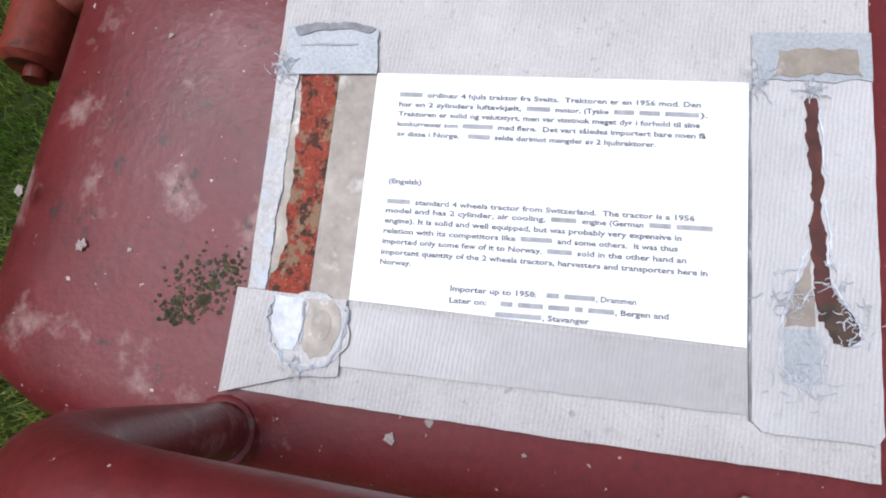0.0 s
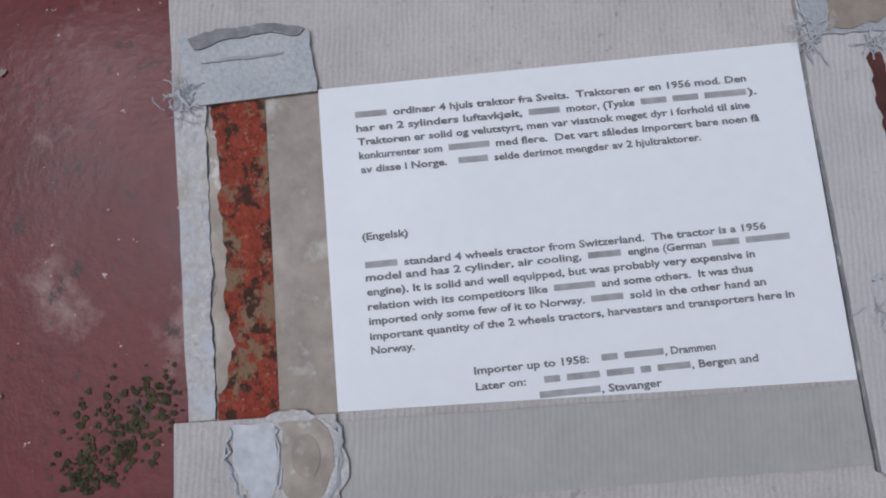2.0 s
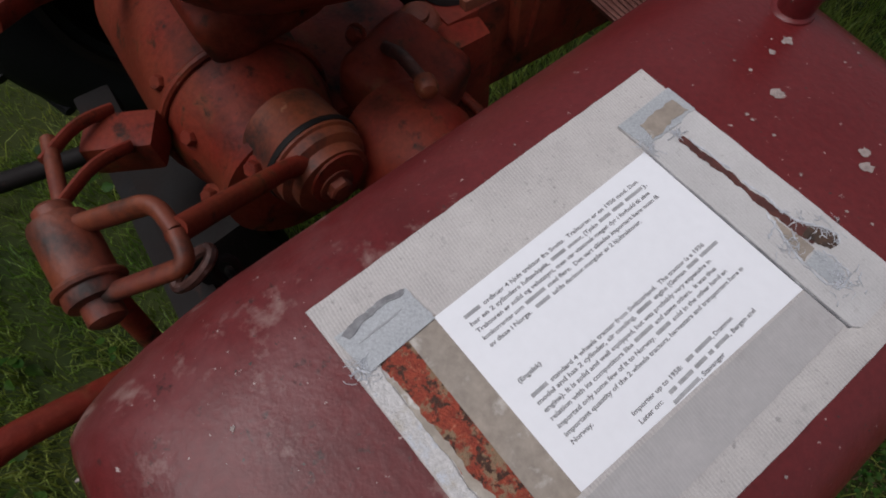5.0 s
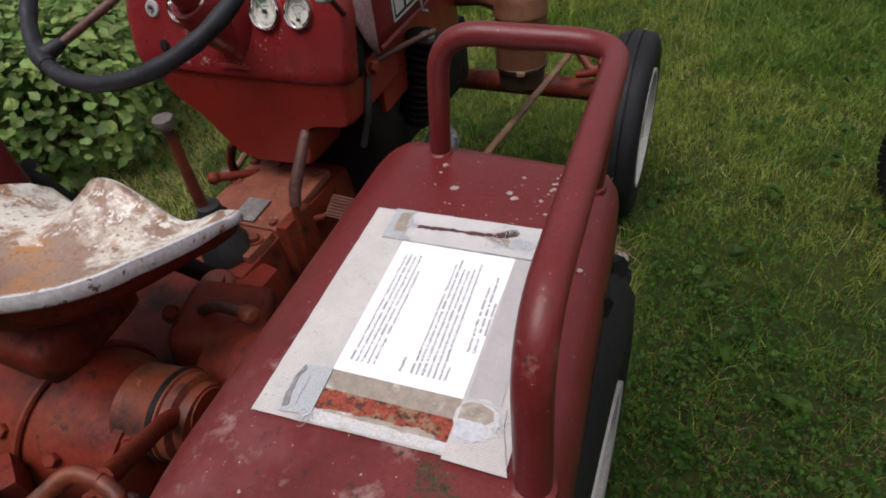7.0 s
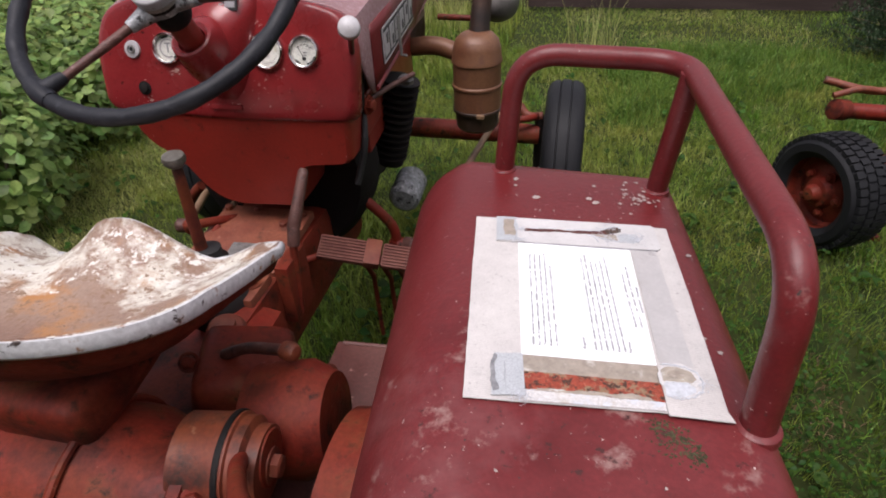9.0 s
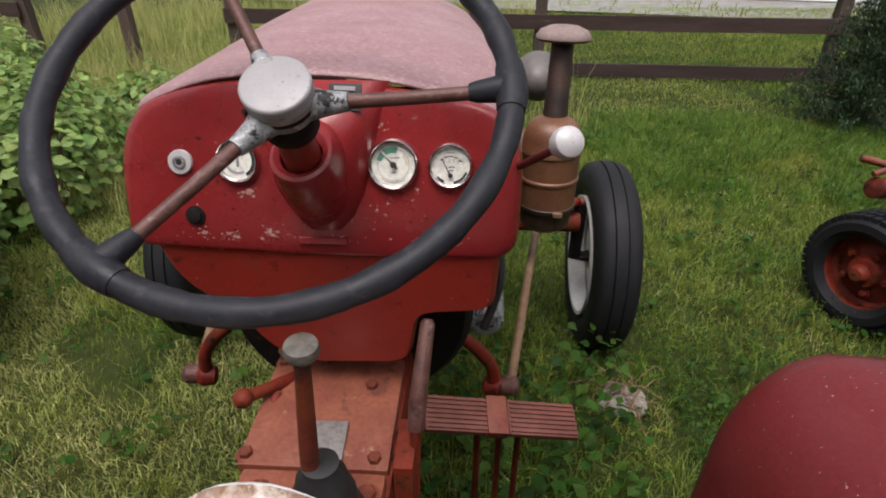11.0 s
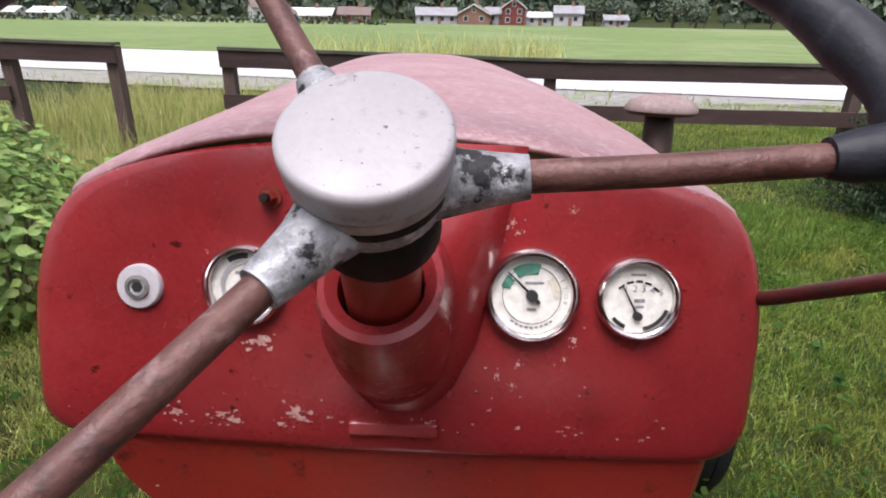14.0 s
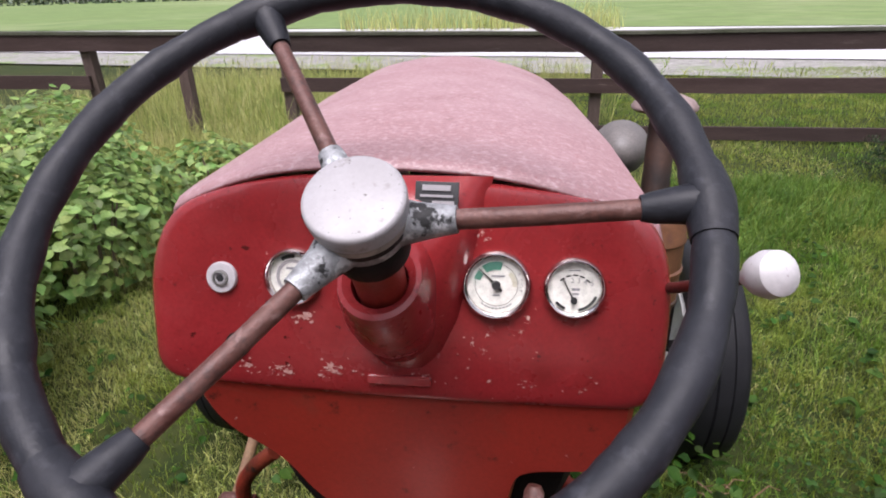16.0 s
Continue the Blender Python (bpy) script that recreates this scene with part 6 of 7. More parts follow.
def blades(name, spots, h0, h1, w0, w1, material, label, seed, lean=0.5):
    """Grass: one mesh of bent, tapering blades. spots: an (n, 3) array."""
    rs = np.random.RandomState(seed)
    n = len(spots)
    h = rs.uniform(h0, h1, n) * rs.uniform(0.6, 1.0, n)
    w = rs.uniform(w0, w1, n)
    a, b = rs.uniform(0, 6.283, n), rs.uniform(0, 6.283, n)
    ln = rs.uniform(0.1, lean, n) * h
    side = np.stack([np.cos(a), np.sin(a), np.zeros(n)], 1)
    tip = np.stack([np.cos(b), np.sin(b), np.zeros(n)], 1) * ln[:, None]
    up = np.zeros((n, 3))
    up[:, 2] = h
    v = np.empty((n, 5, 3))
    v[:, 0], v[:, 1] = spots - side * w[:, None] / 2, spots + side * w[:, None] / 2
    mid = spots + up * 0.55 + tip * 0.35
    v[:, 2], v[:, 3] = mid + side * w[:, None] * 0.38, mid - side * w[:, None] * 0.38
    v[:, 4] = spots + up * (1 - 0.25 * (ln / h)[:, None]) + tip
    idx = np.arange(n)[:, None] * 5
    faces = [tuple(q) for q in (idx + np.array([0, 1, 2, 3])).tolist()] + [tuple(q) for q in (idx + np.array([3, 2, 4])).tolist()]
    me = bpy.data.meshes.new(name)
    me.from_pydata(v.reshape(-1, 3).tolist(), [], faces)
    me.materials.append(material)
    ob = new(name, me)
    return tagged(ob, label, "grass", "", "stuff")


def scatter(n, x0, x1, y0, y1, seed, keep=None):
    rs = np.random.RandomState(seed)
    x, y = rs.uniform(x0, x1, n), rs.uniform(y0, y1, n)
    if keep is not None:
        ok = np.array([keep(a, b) for a, b in zip(x, y)])
        x, y = x[ok], y[ok]
    z = np.array([lay(a, b) for a, b in zip(x, y)])
    return np.stack([x, y, z - 0.004], 1)


def worn(x, y):
    """Thinner grass on trodden spots, on the left, and where the ground is darkened."""
    # thins the grass right of the tractor to darken it, in place of shade
    shade = max(0.0, 1.15 - 0.75 * abs(x - 1.15) - 0.9 * abs(y + 0.1)) if x > 0.75 else 0.0
    if (x * 53.1 + y * 17.9) % 1.0 < shade * 0.85 + 0.3 * noise.noise(Vector((x * 2.1, y * 2.1, 1.0))) * (shade > 0):
        return False
    if x < -0.45 and (x * 71.3 + y * 29.7) % 1.0 < 0.45:
        return False
    return noise.noise(Vector((x * 1.1, y * 1.1, 9.0))) < 0.22 + 0.35 * ((x * 37.7 + y * 91.3) % 1.0)


blades("grass", scatter(170000, -2.1, 2.8, -1.3, 3.4, 1, worn), 0.022, 0.068, 0.0020, 0.0042, M["grass"], "short green meadow grass", 1, 0.9)
blades("grass", scatter(50000, -1.4, 2.2, -2.6, -1.28, 31), 0.03, 0.08, 0.003, 0.006, M["grass"], "meadow grass behind the tractor", 31, 0.9)
blades("grass", scatter(90000, -0.2, 8.0, 2.6, 9.0, 2), 0.03, 0.11, 0.004, 0.009, M["grass"], "trodden meadow grass by the fence", 2, 0.9)
blades("grass", scatter(36000, -5.5, 0.2, 2.6, 8.5, 22), 0.08, 0.24, 0.005, 0.010, M["grass"], "longer meadow grass by the fence", 22, 0.7)
blades("grass", scatter(6000, -0.40, 0.45, -0.9, 1.0, 12), 0.06, 0.16, 0.003, 0.006, M["grass"], "uncut grass under the tractor", 12, 0.8)
blades("tall_grass", scatter(16000, -5.5, 1.0, 2.9, 8.5, 3, lambda x, y: x < -0.6 or noise.noise(Vector((x * 0.8, y * 0.8, 2))) > 0.1), 0.25, 0.62, 0.003, 0.006, M["straw"], "tall yellowish seeding grass by the fence", 3, 0.6)
blades("tall_grass", scatter(17000, -4.0, -0.8, 1.7, 4.35, 4, lambda x, y: x < -1.1 or y > 2.6), 0.10, 0.38, 0.003, 0.006, M["straw"], "yellowish tall grass beside the bush", 4, 0.7)
blades("tall_grass", scatter(2600, -7, 9, 17.5, 20, 5, lambda x, y: road_y(x) + 7.0 < y < road_y(x) + 9.5 and -6 < x < 3), 0.5, 1.3, 0.015, 0.03, M["straw"], "tall weeds on the far roadside", 5, 0.5)
blades("verge_weeds", scatter(5000, -9, 11, 5.0, 13.0, 6, lambda x, y: road_y(x) - 2.3 < y < road_y(x) - 0.5 and noise.noise(Vector((x * 0.7, y * 0.7, 4))) > 0.05), 0.08, 0.25, 0.01, 0.02, M["grass"], "low weeds in the gravel verge", 6, 0.8)

blades("dry_grass", scatter(95000, -2.4, -0.3, -0.6, 3.2, 17, lambda x, y: noise.noise(Vector((x * 1.7, y * 1.7, 6))) > -0.28), 0.02, 0.065, 0.002, 0.004, M["straw"], "dry yellowish lawn grass", 17, 1.2)
blades("dry_grass", scatter(30000, 0.5, 4.2, 0.9, 4.6, 18, lambda x, y: noise.noise(Vector((x * 1.7, y * 1.7, 6))) > -0.02), 0.02, 0.06, 0.002, 0.004, M["straw"], "dry yellowish lawn grass", 18, 1.2)
blades("dry_litter", scatter(2600, 0.84, 1.45, -0.35, 0.45, 19, lambda x, y: noise.noise(Vector((x * 3.1, y * 3.1, 2))) > 0.12), 0.015, 0.05, 0.002, 0.0045, M["brass_rod"], "brown dry plant litter in the turf", 19, 1.8)
rs_tuft = np.random.RandomState(15)
tuft = np.repeat(scatter(5200, -2.1, 2.8, -1.2, 3.4, 14, lambda x, y: x > -0.35 or noise.noise(Vector((x * 1.3, y * 1.3, 8))) > 0.05), 16, axis=0)
tuft[:, :2] += rs_tuft.normal(size=(len(tuft), 2)) * 0.018
blades("grass", tuft, 0.04, 0.11, 0.0022, 0.0045, M["grass"], "tufts of longer meadow grass", 16, 1.1)


rs_lush = np.random.RandomState(61)
lush = np.repeat(scatter(1500, 0.9, 3.6, 1.7, 3.5, 62, lambda x, y: noise.noise(Vector((x * 0.9, y * 0.9, 3))) > -0.15), 22, axis=0)
lush[:, :2] += rs_lush.normal(size=(len(lush), 2)) * 0.03
blades("grass", lush, 0.06, 0.17, 0.003, 0.007, M["lush"], "clumps of lush green grass and herbs", 63, 1.2)


def leaves(name, pos, size, normal, material, label, category, seed, parent=None, long=1.25, kind="stuff"):
    """Many folded pointed leaves in one mesh."""
    rs = np.random.RandomState(seed)
    n = len(pos)
    nz = normal / np.linalg.norm(normal, axis=1, keepdims=True)
    ref = rs.normal(size=(n, 3))
    t = np.cross(nz, ref)
    t /= np.linalg.norm(t, axis=1, keepdims=True)
    s = np.cross(nz, t)
    shape = np.array([(0, 0, 0), (0.42, 0.22, 0.10), (0.50, 0.55, 0.12), (0.24, 0.85, 0.05), (0, 1.15, -0.10), (-0.24, 0.85, 0.05), (-0.50, 0.55, 0.12), (-0.42, 0.22, 0.10), (0, 0.5, 0.0)])
    sz = size[:, None]
    v = np.empty((n, 9, 3))
    for k, (a, b, c) in enumerate(shape):
        v[:, k] = pos + sz * (s * a + t * (b * long - 0.5) + nz * c)
    idx = np.arange(n)[:, None] * 9
    faces = []
    for q in ((0, 1, 8), (1, 2, 8), (2, 3, 8), (3, 4, 8), (4, 5, 8), (5, 6, 8), (6, 7, 8), (7, 0, 8)):
        faces += [tuple(f) for f in (idx + np.array(q)).tolist()]
    me = bpy.data.meshes.new(name)
    me.from_pydata(v.reshape(-1, 3).tolist(), [], faces)
    me.materials.append(material)
    me.polygons.foreach_set("use_smooth", [True] * len(me.polygons))
    ob = new(name, me)
    if parent is not None:
        ob.parent = parent
        ob.matrix_parent_inverse = Matrix.Translation(-Vector(parent.location))
        ob["kind"] = kind
        if label:
            ob["label"] = label
        return ob
    return tagged(ob, label, category, "", kind)


def build_bush(name, lobes, n, size, seed, label):
    """A shrub: stems with leaves on the shells of several lobes (x, y, z, rx, ry, rz)."""
    x0, y0 = lobes[0][0], lobes[0][1]
    b = thing(name, (x0, y0, 0), label, "bush", "garden bushes")
    rs = np.random.RandomState(seed)
    pos, nor = [], []
    vol = np.array([l[3] * l[4] + l[3] * l[5] for l in lobes])
    for l, k in zip(lobes, (vol / vol.sum() * n).astype(int)):
        d = rs.normal(size=(k, 3))
        d /= np.linalg.norm(d, axis=1, keepdims=True)
        r = rs.uniform(0.55, 1.04, (k, 1)) ** 0.6
        bump = 1 + 0.18 * np.sin(d[:, :1] * 5 + l[0] * 7) * np.cos(d[:, 1:2] * 4 + l[1] * 5)
        p = np.array(l[:3]) + d * np.array(l[3:]) * r * bump
        pos.append(p)
        nor.append(d * 0.8 + rs.normal(size=(k, 3)) * 0.45 + np.array([0.1, -0.1, 0.9]))
    pos, nor = np.concatenate(pos), np.concatenate(nor)
    ok = pos[:, 2] > 0.02
    pos, nor = pos[ok], nor[ok]
    leaves("leaves", pos, rs.uniform(size[0], size[1], len(pos)), nor, M["bush"], "green lobed leaves", "leaf", seed + 1, b)
    for l in lobes:
        for k in range(5):
            bm = bmesh.new()
            a = rs.uniform(0, 6.28)
            top = Vector((l[0] + math.cos(a) * l[3] * 0.6, l[1] + math.sin(a) * l[4] * 0.6, l[2] + l[5] * 0.5))
            foot = Vector((l[0] + math.cos(a) * 0.12, l[1] + math.sin(a) * 0.12, 0))
            sweep([foot, foot.lerp(top, 0.5) + Vector((0, 0, 0.06)), top], [0.010, 0.007, 0.003], 6, bm)
            part("stem", bm, M["bark"], b, "thin brown stem")
    return b


build_bush("bush", [(-1.85, 0.72, 0.34, 0.46, 0.50, 0.44), (-2.35, 1.30, 0.36, 0.50, 0.50, 0.42), (-2.35, 0.35, 0.42, 0.55, 0.55, 0.52), (-2.3, -0.35, 0.4, 0.55, 0.5, 0.46)], 11500, (0.026, 0.050), 21, "dense green leafy currant bush")
build_bush("bush", [(-2.2, 2.05, 0.30, 0.50, 0.50, 0.38), (-2.75, 2.6, 0.34, 0.55, 0.55, 0.42), (-3.2, 1.8, 0.4, 0.6, 0.6, 0.48), (-1.75, 2.75, 0.20, 0.42, 0.40, 0.26), (-1.90, 1.72, 0.26, 0.34, 0.40, 0.32), (-1.45, 2.35, 0.14, 0.26, 0.30, 0.20)], 9600, (0.026, 0.050), 31, "green leafy currant bush beside long grass")


def build_weeds():
    rs = np.random.RandomState(41)
    pos, nor, siz = [], [], []
    for _ in range(420):
        x, y = rs.uniform(-1.6, 2.5), rs.uniform(-1.4, 3.0)
        for k in range(rs.randint(3, 6)):
            a = rs.uniform(0, 6.28)
            s = rs.uniform(0.012, 0.032)
            pos.append((x + math.cos(a) * s, y + math.sin(a) * s, lay(x, y) + rs.uniform(0.03, 0.08)))
            nor.append((math.cos(a) * 0.5, math.sin(a) * 0.5, 1.0))
            siz.append(s)
    for _ in range(700):
        x, y = rs.uniform(0.1, 0.65), rs.uniform(-0.5, 0.75)
        pos.append((x, y, lay(x, y) + rs.uniform(0.03, 0.22)))
        nor.append((rs.uniform(-0.6, 0.6), rs.uniform(-0.6, 0.6), 1.0))
        siz.append(rs.uniform(0.015, 0.035))
    # extra dark leaves packed here to darken the ground right of the tractor
    for _ in range(13000):
        x, y = 0.80 + abs(rs.normal()) * 0.55, rs.normal() * 0.62 - 0.12
        pos.append((x, y, lay(x, y) + rs.uniform(0.03, 0.105)))
        nor.append((rs.uniform(-0.7, 0.7), rs.uniform(-0.7, 0.7), 1.0))
        siz.append(rs.uniform(0.004, 0.013))
    leaves("clover_and_weeds", np.array(pos), np.array(siz), np.array(nor), M["weed"], "low broad-leaved weeds in the grass, packed densely to darken one patch", "weeds", 42)
    dock = [(0.94, 0.50), (1.18, 1.05), (1.02, 0.33), (1.22, 0.13)]
    for x, y in dock:
        t = thing("weed_rosette", (x, y, lay(x, y)), "flat green broad-leaved weed in the turf", "weed", "flat weeds")
        for k in range(3):
            a = rs.uniform(0, 6.28)
            bm = bmesh.new()
            rows = []
            L, W = rs.uniform(0.06, 0.11), rs.uniform(0.012, 0.018)
            for j in range(6):
                q = j / 5
                wd = W * math.sin(math.pi * min(0.98, 0.12 + q * 0.86))
                c = Vector((x + math.cos(a) * L * q, y + math.sin(a) * L * q, lay(x, y) + 0.045 + 0.03 * math.sin(q * 3.0)))
                sd = Vector((-math.sin(a), math.cos(a), 0))
                rows.append([c - sd * wd + Vector((0, 0, 0.006)), c, c + sd * wd + Vector((0, 0, 0.006))])
            rings_to(bm, rows, (False, False), closed=False)
            part("leaf", bm, M["weed"], t)
    # stone and dry straw before the front wheel
    st = thing("stone", (0.665, 0.60, 0.0), "grey half-buried stone with dry straw on it", "stone")
    part("rock", wobble(ball((0.665, 0.60, 0.02), 0.075, (1.0, 0.85, 0.55), sub=3), 0.02, 18), M["stone"], st)
    bm = bmesh.new()
    rnd = random.Random(6)
    for _ in range(34):
        a, q = rnd.uniform(0, 6.28), rnd.uniform(0.05, 0.14)
        c = Vector((0.665 + rnd.uniform(-0.07, 0.07), 0.60 + rnd.uniform(-0.06, 0.06), 0.055 + rnd.uniform(0, 0.02)))
        sweep([c, c + Vector((math.cos(a) * q * 0.5, math.sin(a) * q * 0.5, 0.02)), c + Vector((math.cos(a) * q, math.sin(a) * q, -0.02))], 0.0016, 4, bm)
    part("dry_straw", bm, M["brass_rod"], st, "dry pale straw")["kind"] = "stuff"


build_weeds()


def build_light_screen(name, x0, y0, x1, y1, height, depth):
    """An added hedge-shaped screen, out of view, that blocks low sky light; its face is uneven."""
    a, b = Vector((x0, y0, 0)), Vector((x1, y1, 0))
    side = Vector((-(b - a).y, (b - a).x, 0)).normalized()
    n = max(6, int((b - a).length / 0.5))
    rows = []
    for k in range(n + 1):
        c = a.lerp(b, k / n)
        row = []
        for d, z in ((0, 0.0), (0, 0.5), (0, 1.0), (0, 1.6), (0, 2.2), (0, height), (depth, height), (depth, 0.0)):
            q = c + side * d + Vector((0, 0, z))
            row.append(q + noise.noise_vector(q * 1.4) * 0.16 * (1 if 0 < z else 0))
        rows.append(row)
    bm = bmesh.new()
    rings_to(bm, rows)
    return tagged(part(name, bm, M["hedge"], None), "unseen dark green screen that blocks low sky light", "hedge", "", "structure")


# unseen screens added behind the camera to darken reflections and undersides
build_light_screen("wall_south", -7.0, -3.6, 5.0, -3.9, 3.0, -0.8)
build_light_screen("wall_east", 3.6, -3.9, 4.2, -0.4, 2.6, -0.8)


# ---- fence ----
def fence_z(x):
    return 0.95 - 0.0205 * (min(x, 0.76) + 1.9)


def build_fence():
    base = thing("fence_post", (0, 0, 0), "weathered square wooden fence post", "post", "fence posts")
    bm = rbox((0, 0, 0.42), (0.095, 0.095, 1.0), 0.008)
    part("post_body", wobble(bm, 0.004, 6), M["post"], base)
    spots = [(-1.905, 4.45), (0.755, 4.62), (3.22, 4.52), (5.7, 4.45), (-2.86, 4.44), (-3.74, 4.42), (-6.1, 4.3)]
    for k, (x, y) in enumerate(spots):
        m = Matrix.Translation((x, y + 0.055, fence_z(x) - 0.94))
        if k == 0:
            base.matrix_basis = m
        else:
            copy_thing(base, m)
    bays = [(-1.955, 4.45, 0.76, 4.62), (0.76, 4.62, 3.23, 4.52), (3.23, 4.52, 5.75, 4.45), (-6.1, 4.30, -3.74, 4.42), (-3.74, 4.42, -2.80, 4.44)]
    for x0, y0, x1, y1 in bays:
        for drop, hgt in ((0.080, 0.138), (0.42, 0.12), (0.81, 0.11)):
            if (drop > 0.7 and x1 < 0) or (drop > 0.3 and -2.9 < x1 < -2.7):
                continue
            z0, z1 = fence_z(x0) - drop, fence_z(x1) - drop
            r = thing("fence_rail", (x0, y0, z0), "weathered brown wooden fence rail nailed to posts", "fence rail", "fence rails")
            n = 8
            rows = []
            for j in range(n + 1):
                q = j / n
                c = Vector((x0 + (x1 - x0) * q, y0 + (y1 - y0) * q - 0.012, z0 + (z1 - z0) * q + 0.006 * noise.noise(Vector((q * 3 + x0, drop * 5, 0)))))
                h = hgt / 2 * (1 + 0.06 * noise.noise(Vector((q * 5, x0, drop))))
                rows.append([c + Vector((0, -0.014, -h)), c + Vector((0, 0.014, -h)), c + Vector((0, 0.014, h)), c + Vector((0, -0.014, h))])
            bm = bmesh.new()
            rings_to(bm, rows)
            part("board", bm, M["fence"], r, smooth=20)
        z0, z1 = fence_z(x0), fence_z(x1)
        cp = thing("fence_cap_board", (x0, y0, z0), "mossy grey capping board along the fence top", "fence board", "fence caps")
        bm = bmesh.new()
        rows = []
        for j in range(9):
            q = j / 8
            c = Vector((x0 + (x1 - x0) * q, y0 + (y1 - y0) * q + 0.02, z0 + (z1 - z0) * q + 0.004 * noise.noise(Vector((q * 4 + x0, 1, 0)))))
            rows.append([c + Vector((0, -0.06, -0.012)), c + Vector((0, 0.06, -0.012)), c + Vector((0, 0.06, 0.012)), c + Vector((0, -0.06, 0.012))])
        rings_to(bm, rows)
        part("board", bm, M["fence_cap"], cp, smooth=20)


build_fence()


def build_spruce():
    t = thing("spruce_sapling", (2.78, 3.30, 0), "small dark green spruce sapling by the fence", "tree")
    part("trunk", sweep([(2.78, 3.30, 0), (2.785, 3.30, 0.5), (2.78, 3.305, 1.0)], [0.022, 0.014, 0.004], 8), M["bark"], t)
    rs = np.random.RandomState(51)
    bm = bmesh.new()
    spots, nor = [], []
    for lvl in range(13):
        z = 0.06 + lvl * 0.07
        reach = 0.46 * (1 - lvl / 14) + 0.04
        for k in range(9):
            a = k * 0.698 + lvl * 0.35 + rs.uniform(-0.2, 0.2)
            tip = Vector((math.cos(a) * reach, math.sin(a) * reach, 0.05 + 0.1 * reach)) * rs.uniform(0.75, 1.1)
            o = Vector((2.782, 3.302, z))
            sweep([o, o + tip * 0.5 - Vector((0, 0, 0.01)), o + tip], [0.004, 0.003, 0.0015], 4, bm)
            m = int(95 * reach / 0.5) + 16
            for j in range(m):
                q = rs.uniform(0.15, 1.05)
                side = rs.normal(size=3) * 0.035 * (1.15 - q * 0.5)
                spots.append(np.array(o + tip * q) + side + np.array([0, 0, -0.012]))
    part("branch_work", bm, M["bark"], t)["kind"] = "stuff"
    spots = np.array(spots)
    bl = blades("needles", np.repeat(spots, 4, axis=0) + rs.normal(size=(len(spots) * 4, 3)) * 0.008, 0.016, 0.034, 0.004, 0.008, M["spruce"], "dark green needles", 52, 1.6)
    bl.parent = t
    bl.matrix_parent_inverse = Matrix.Translation((-2.78, -3.30, 0))
    for key in ("category",):
        del bl[key]


build_spruce()


def build_implement():
    """The neighbouring machine: a treaded wheel on a red beam with bent pipes."""
    t = thing("farm_implement", (1.42, 0.97, 0), "red farm implement on a small treaded wheel, parked on grass", "implement")
    c, ax = Vector((1.585, 1.075, 0.210)), Vector((-0.91, -0.40, 0.0)).normalized()
    r, h = 0.205, 0.075
    w = part("wheel", lathe([(0.03, 0.05), (0.05, 0.045), (0.06, 0.02), (0.115, 0.0), (0.13, 0.01), (0.13, -0.02), (0.1, -0.04)], c, ax, 36), M["rusty_red"], t, "small wheel with a red dished rim")
    part("tyre", lathe([(0.128, -h * 0.7), (0.153, -h), (0.180, -h), (0.197, -h * 0.8), (0.203, -h * 0.3), (0.203, h * 0.3), (0.197, h * 0.8), (0.180, h), (0.153, h), (0.128, h * 0.7)], c, ax, 56, cap=(False, False)), M["tyre"], w, "black chunky tyre")
    part("rim", lathe([(0.13, -h * 0.6), (0.143, -h * 0.8), (0.13, 0), (0.143, h * 0.8), (0.150, h * 0.8), (0.130, h * 0.55)], c, ax, 48, cap=(False, False)), M["rusty_red"], w, "rusty red rim")
    x, y, a = frame_of(ax)
    for i in range(44):
        for row in (-0.8, -0.28, 0.28, 0.8):
            s = 2 * math.pi * (i + 0.5 * (row in (-0.28, 0.8))) / 44
            rad = (x * math.cos(s) + y * math.sin(s))
            p = c + rad * (0.204 - 0.006 * abs(row)) + a * h * row * 0.85
            m = Matrix((rad.cross(a), a, rad)).transposed().to_4x4()
            bm = rbox((0, 0, 0), (0.022, 0.030, 0.016), 0)
            bm.transform(Matrix.Translation(p) @ m)
            part("tread_block", bm, M["tyre"], w, smooth=0)
    for i in range(5):
        s = 2 * math.pi * i / 5
        part("wheel_nut", bolt(c + (x * math.cos(s) + y * math.sin(s)) * 0.075 + a * 0.022, a, 0.012, 0.014), M["rusty_red"], w)
    part("hub", lathe([(0.035, 0), (0.033, 0.06), (0.022, 0.075), (0.003, 0.078)], c, ax, 20), M["rusty_red"], w)
    part("beam", sweep([c - ax * 0.05 + Vector((0, 0, 0.0)), c - ax * 0.30 + Vector((0, 0, 0.12)), c - ax * 0.7 + Vector((0, 0, 0.24))], 0.032, 12), M["rusty_red"], t, "red carrying beam")
    part("bent_pipe", sweep(bend([(1.52, 1.24, 0.56), (1.65, 1.20, 0.535), (1.82, 1.19, 0.55), (2.08, 1.16, 0.54)], 0.05), 0.013, 10), M["orange_rust"], t, "orange rusty bent pipe")
    part("bent_pipe", sweep(bend([(1.54, 1.18, 0.525), (1.62, 1.19, 0.55), (1.72, 1.20, 0.535)], 0.03), 0.011, 10), M["orange_rust"], t, "orange rusty bent pipe")
    part("socket", lathe([(0.03, 0), (0.036, 0.005), (0.036, 0.05), (0.026, 0.055)], (1.60, 1.19, 0.47), (-1, -0.4, 0.2), 20), M["rusty_red"], t)
    part("cross_tube", sweep([(1.60, 1.19, 0.47), (2.2, 1.14, 0.46)], 0.028, 12), M["rusty_red"], t)
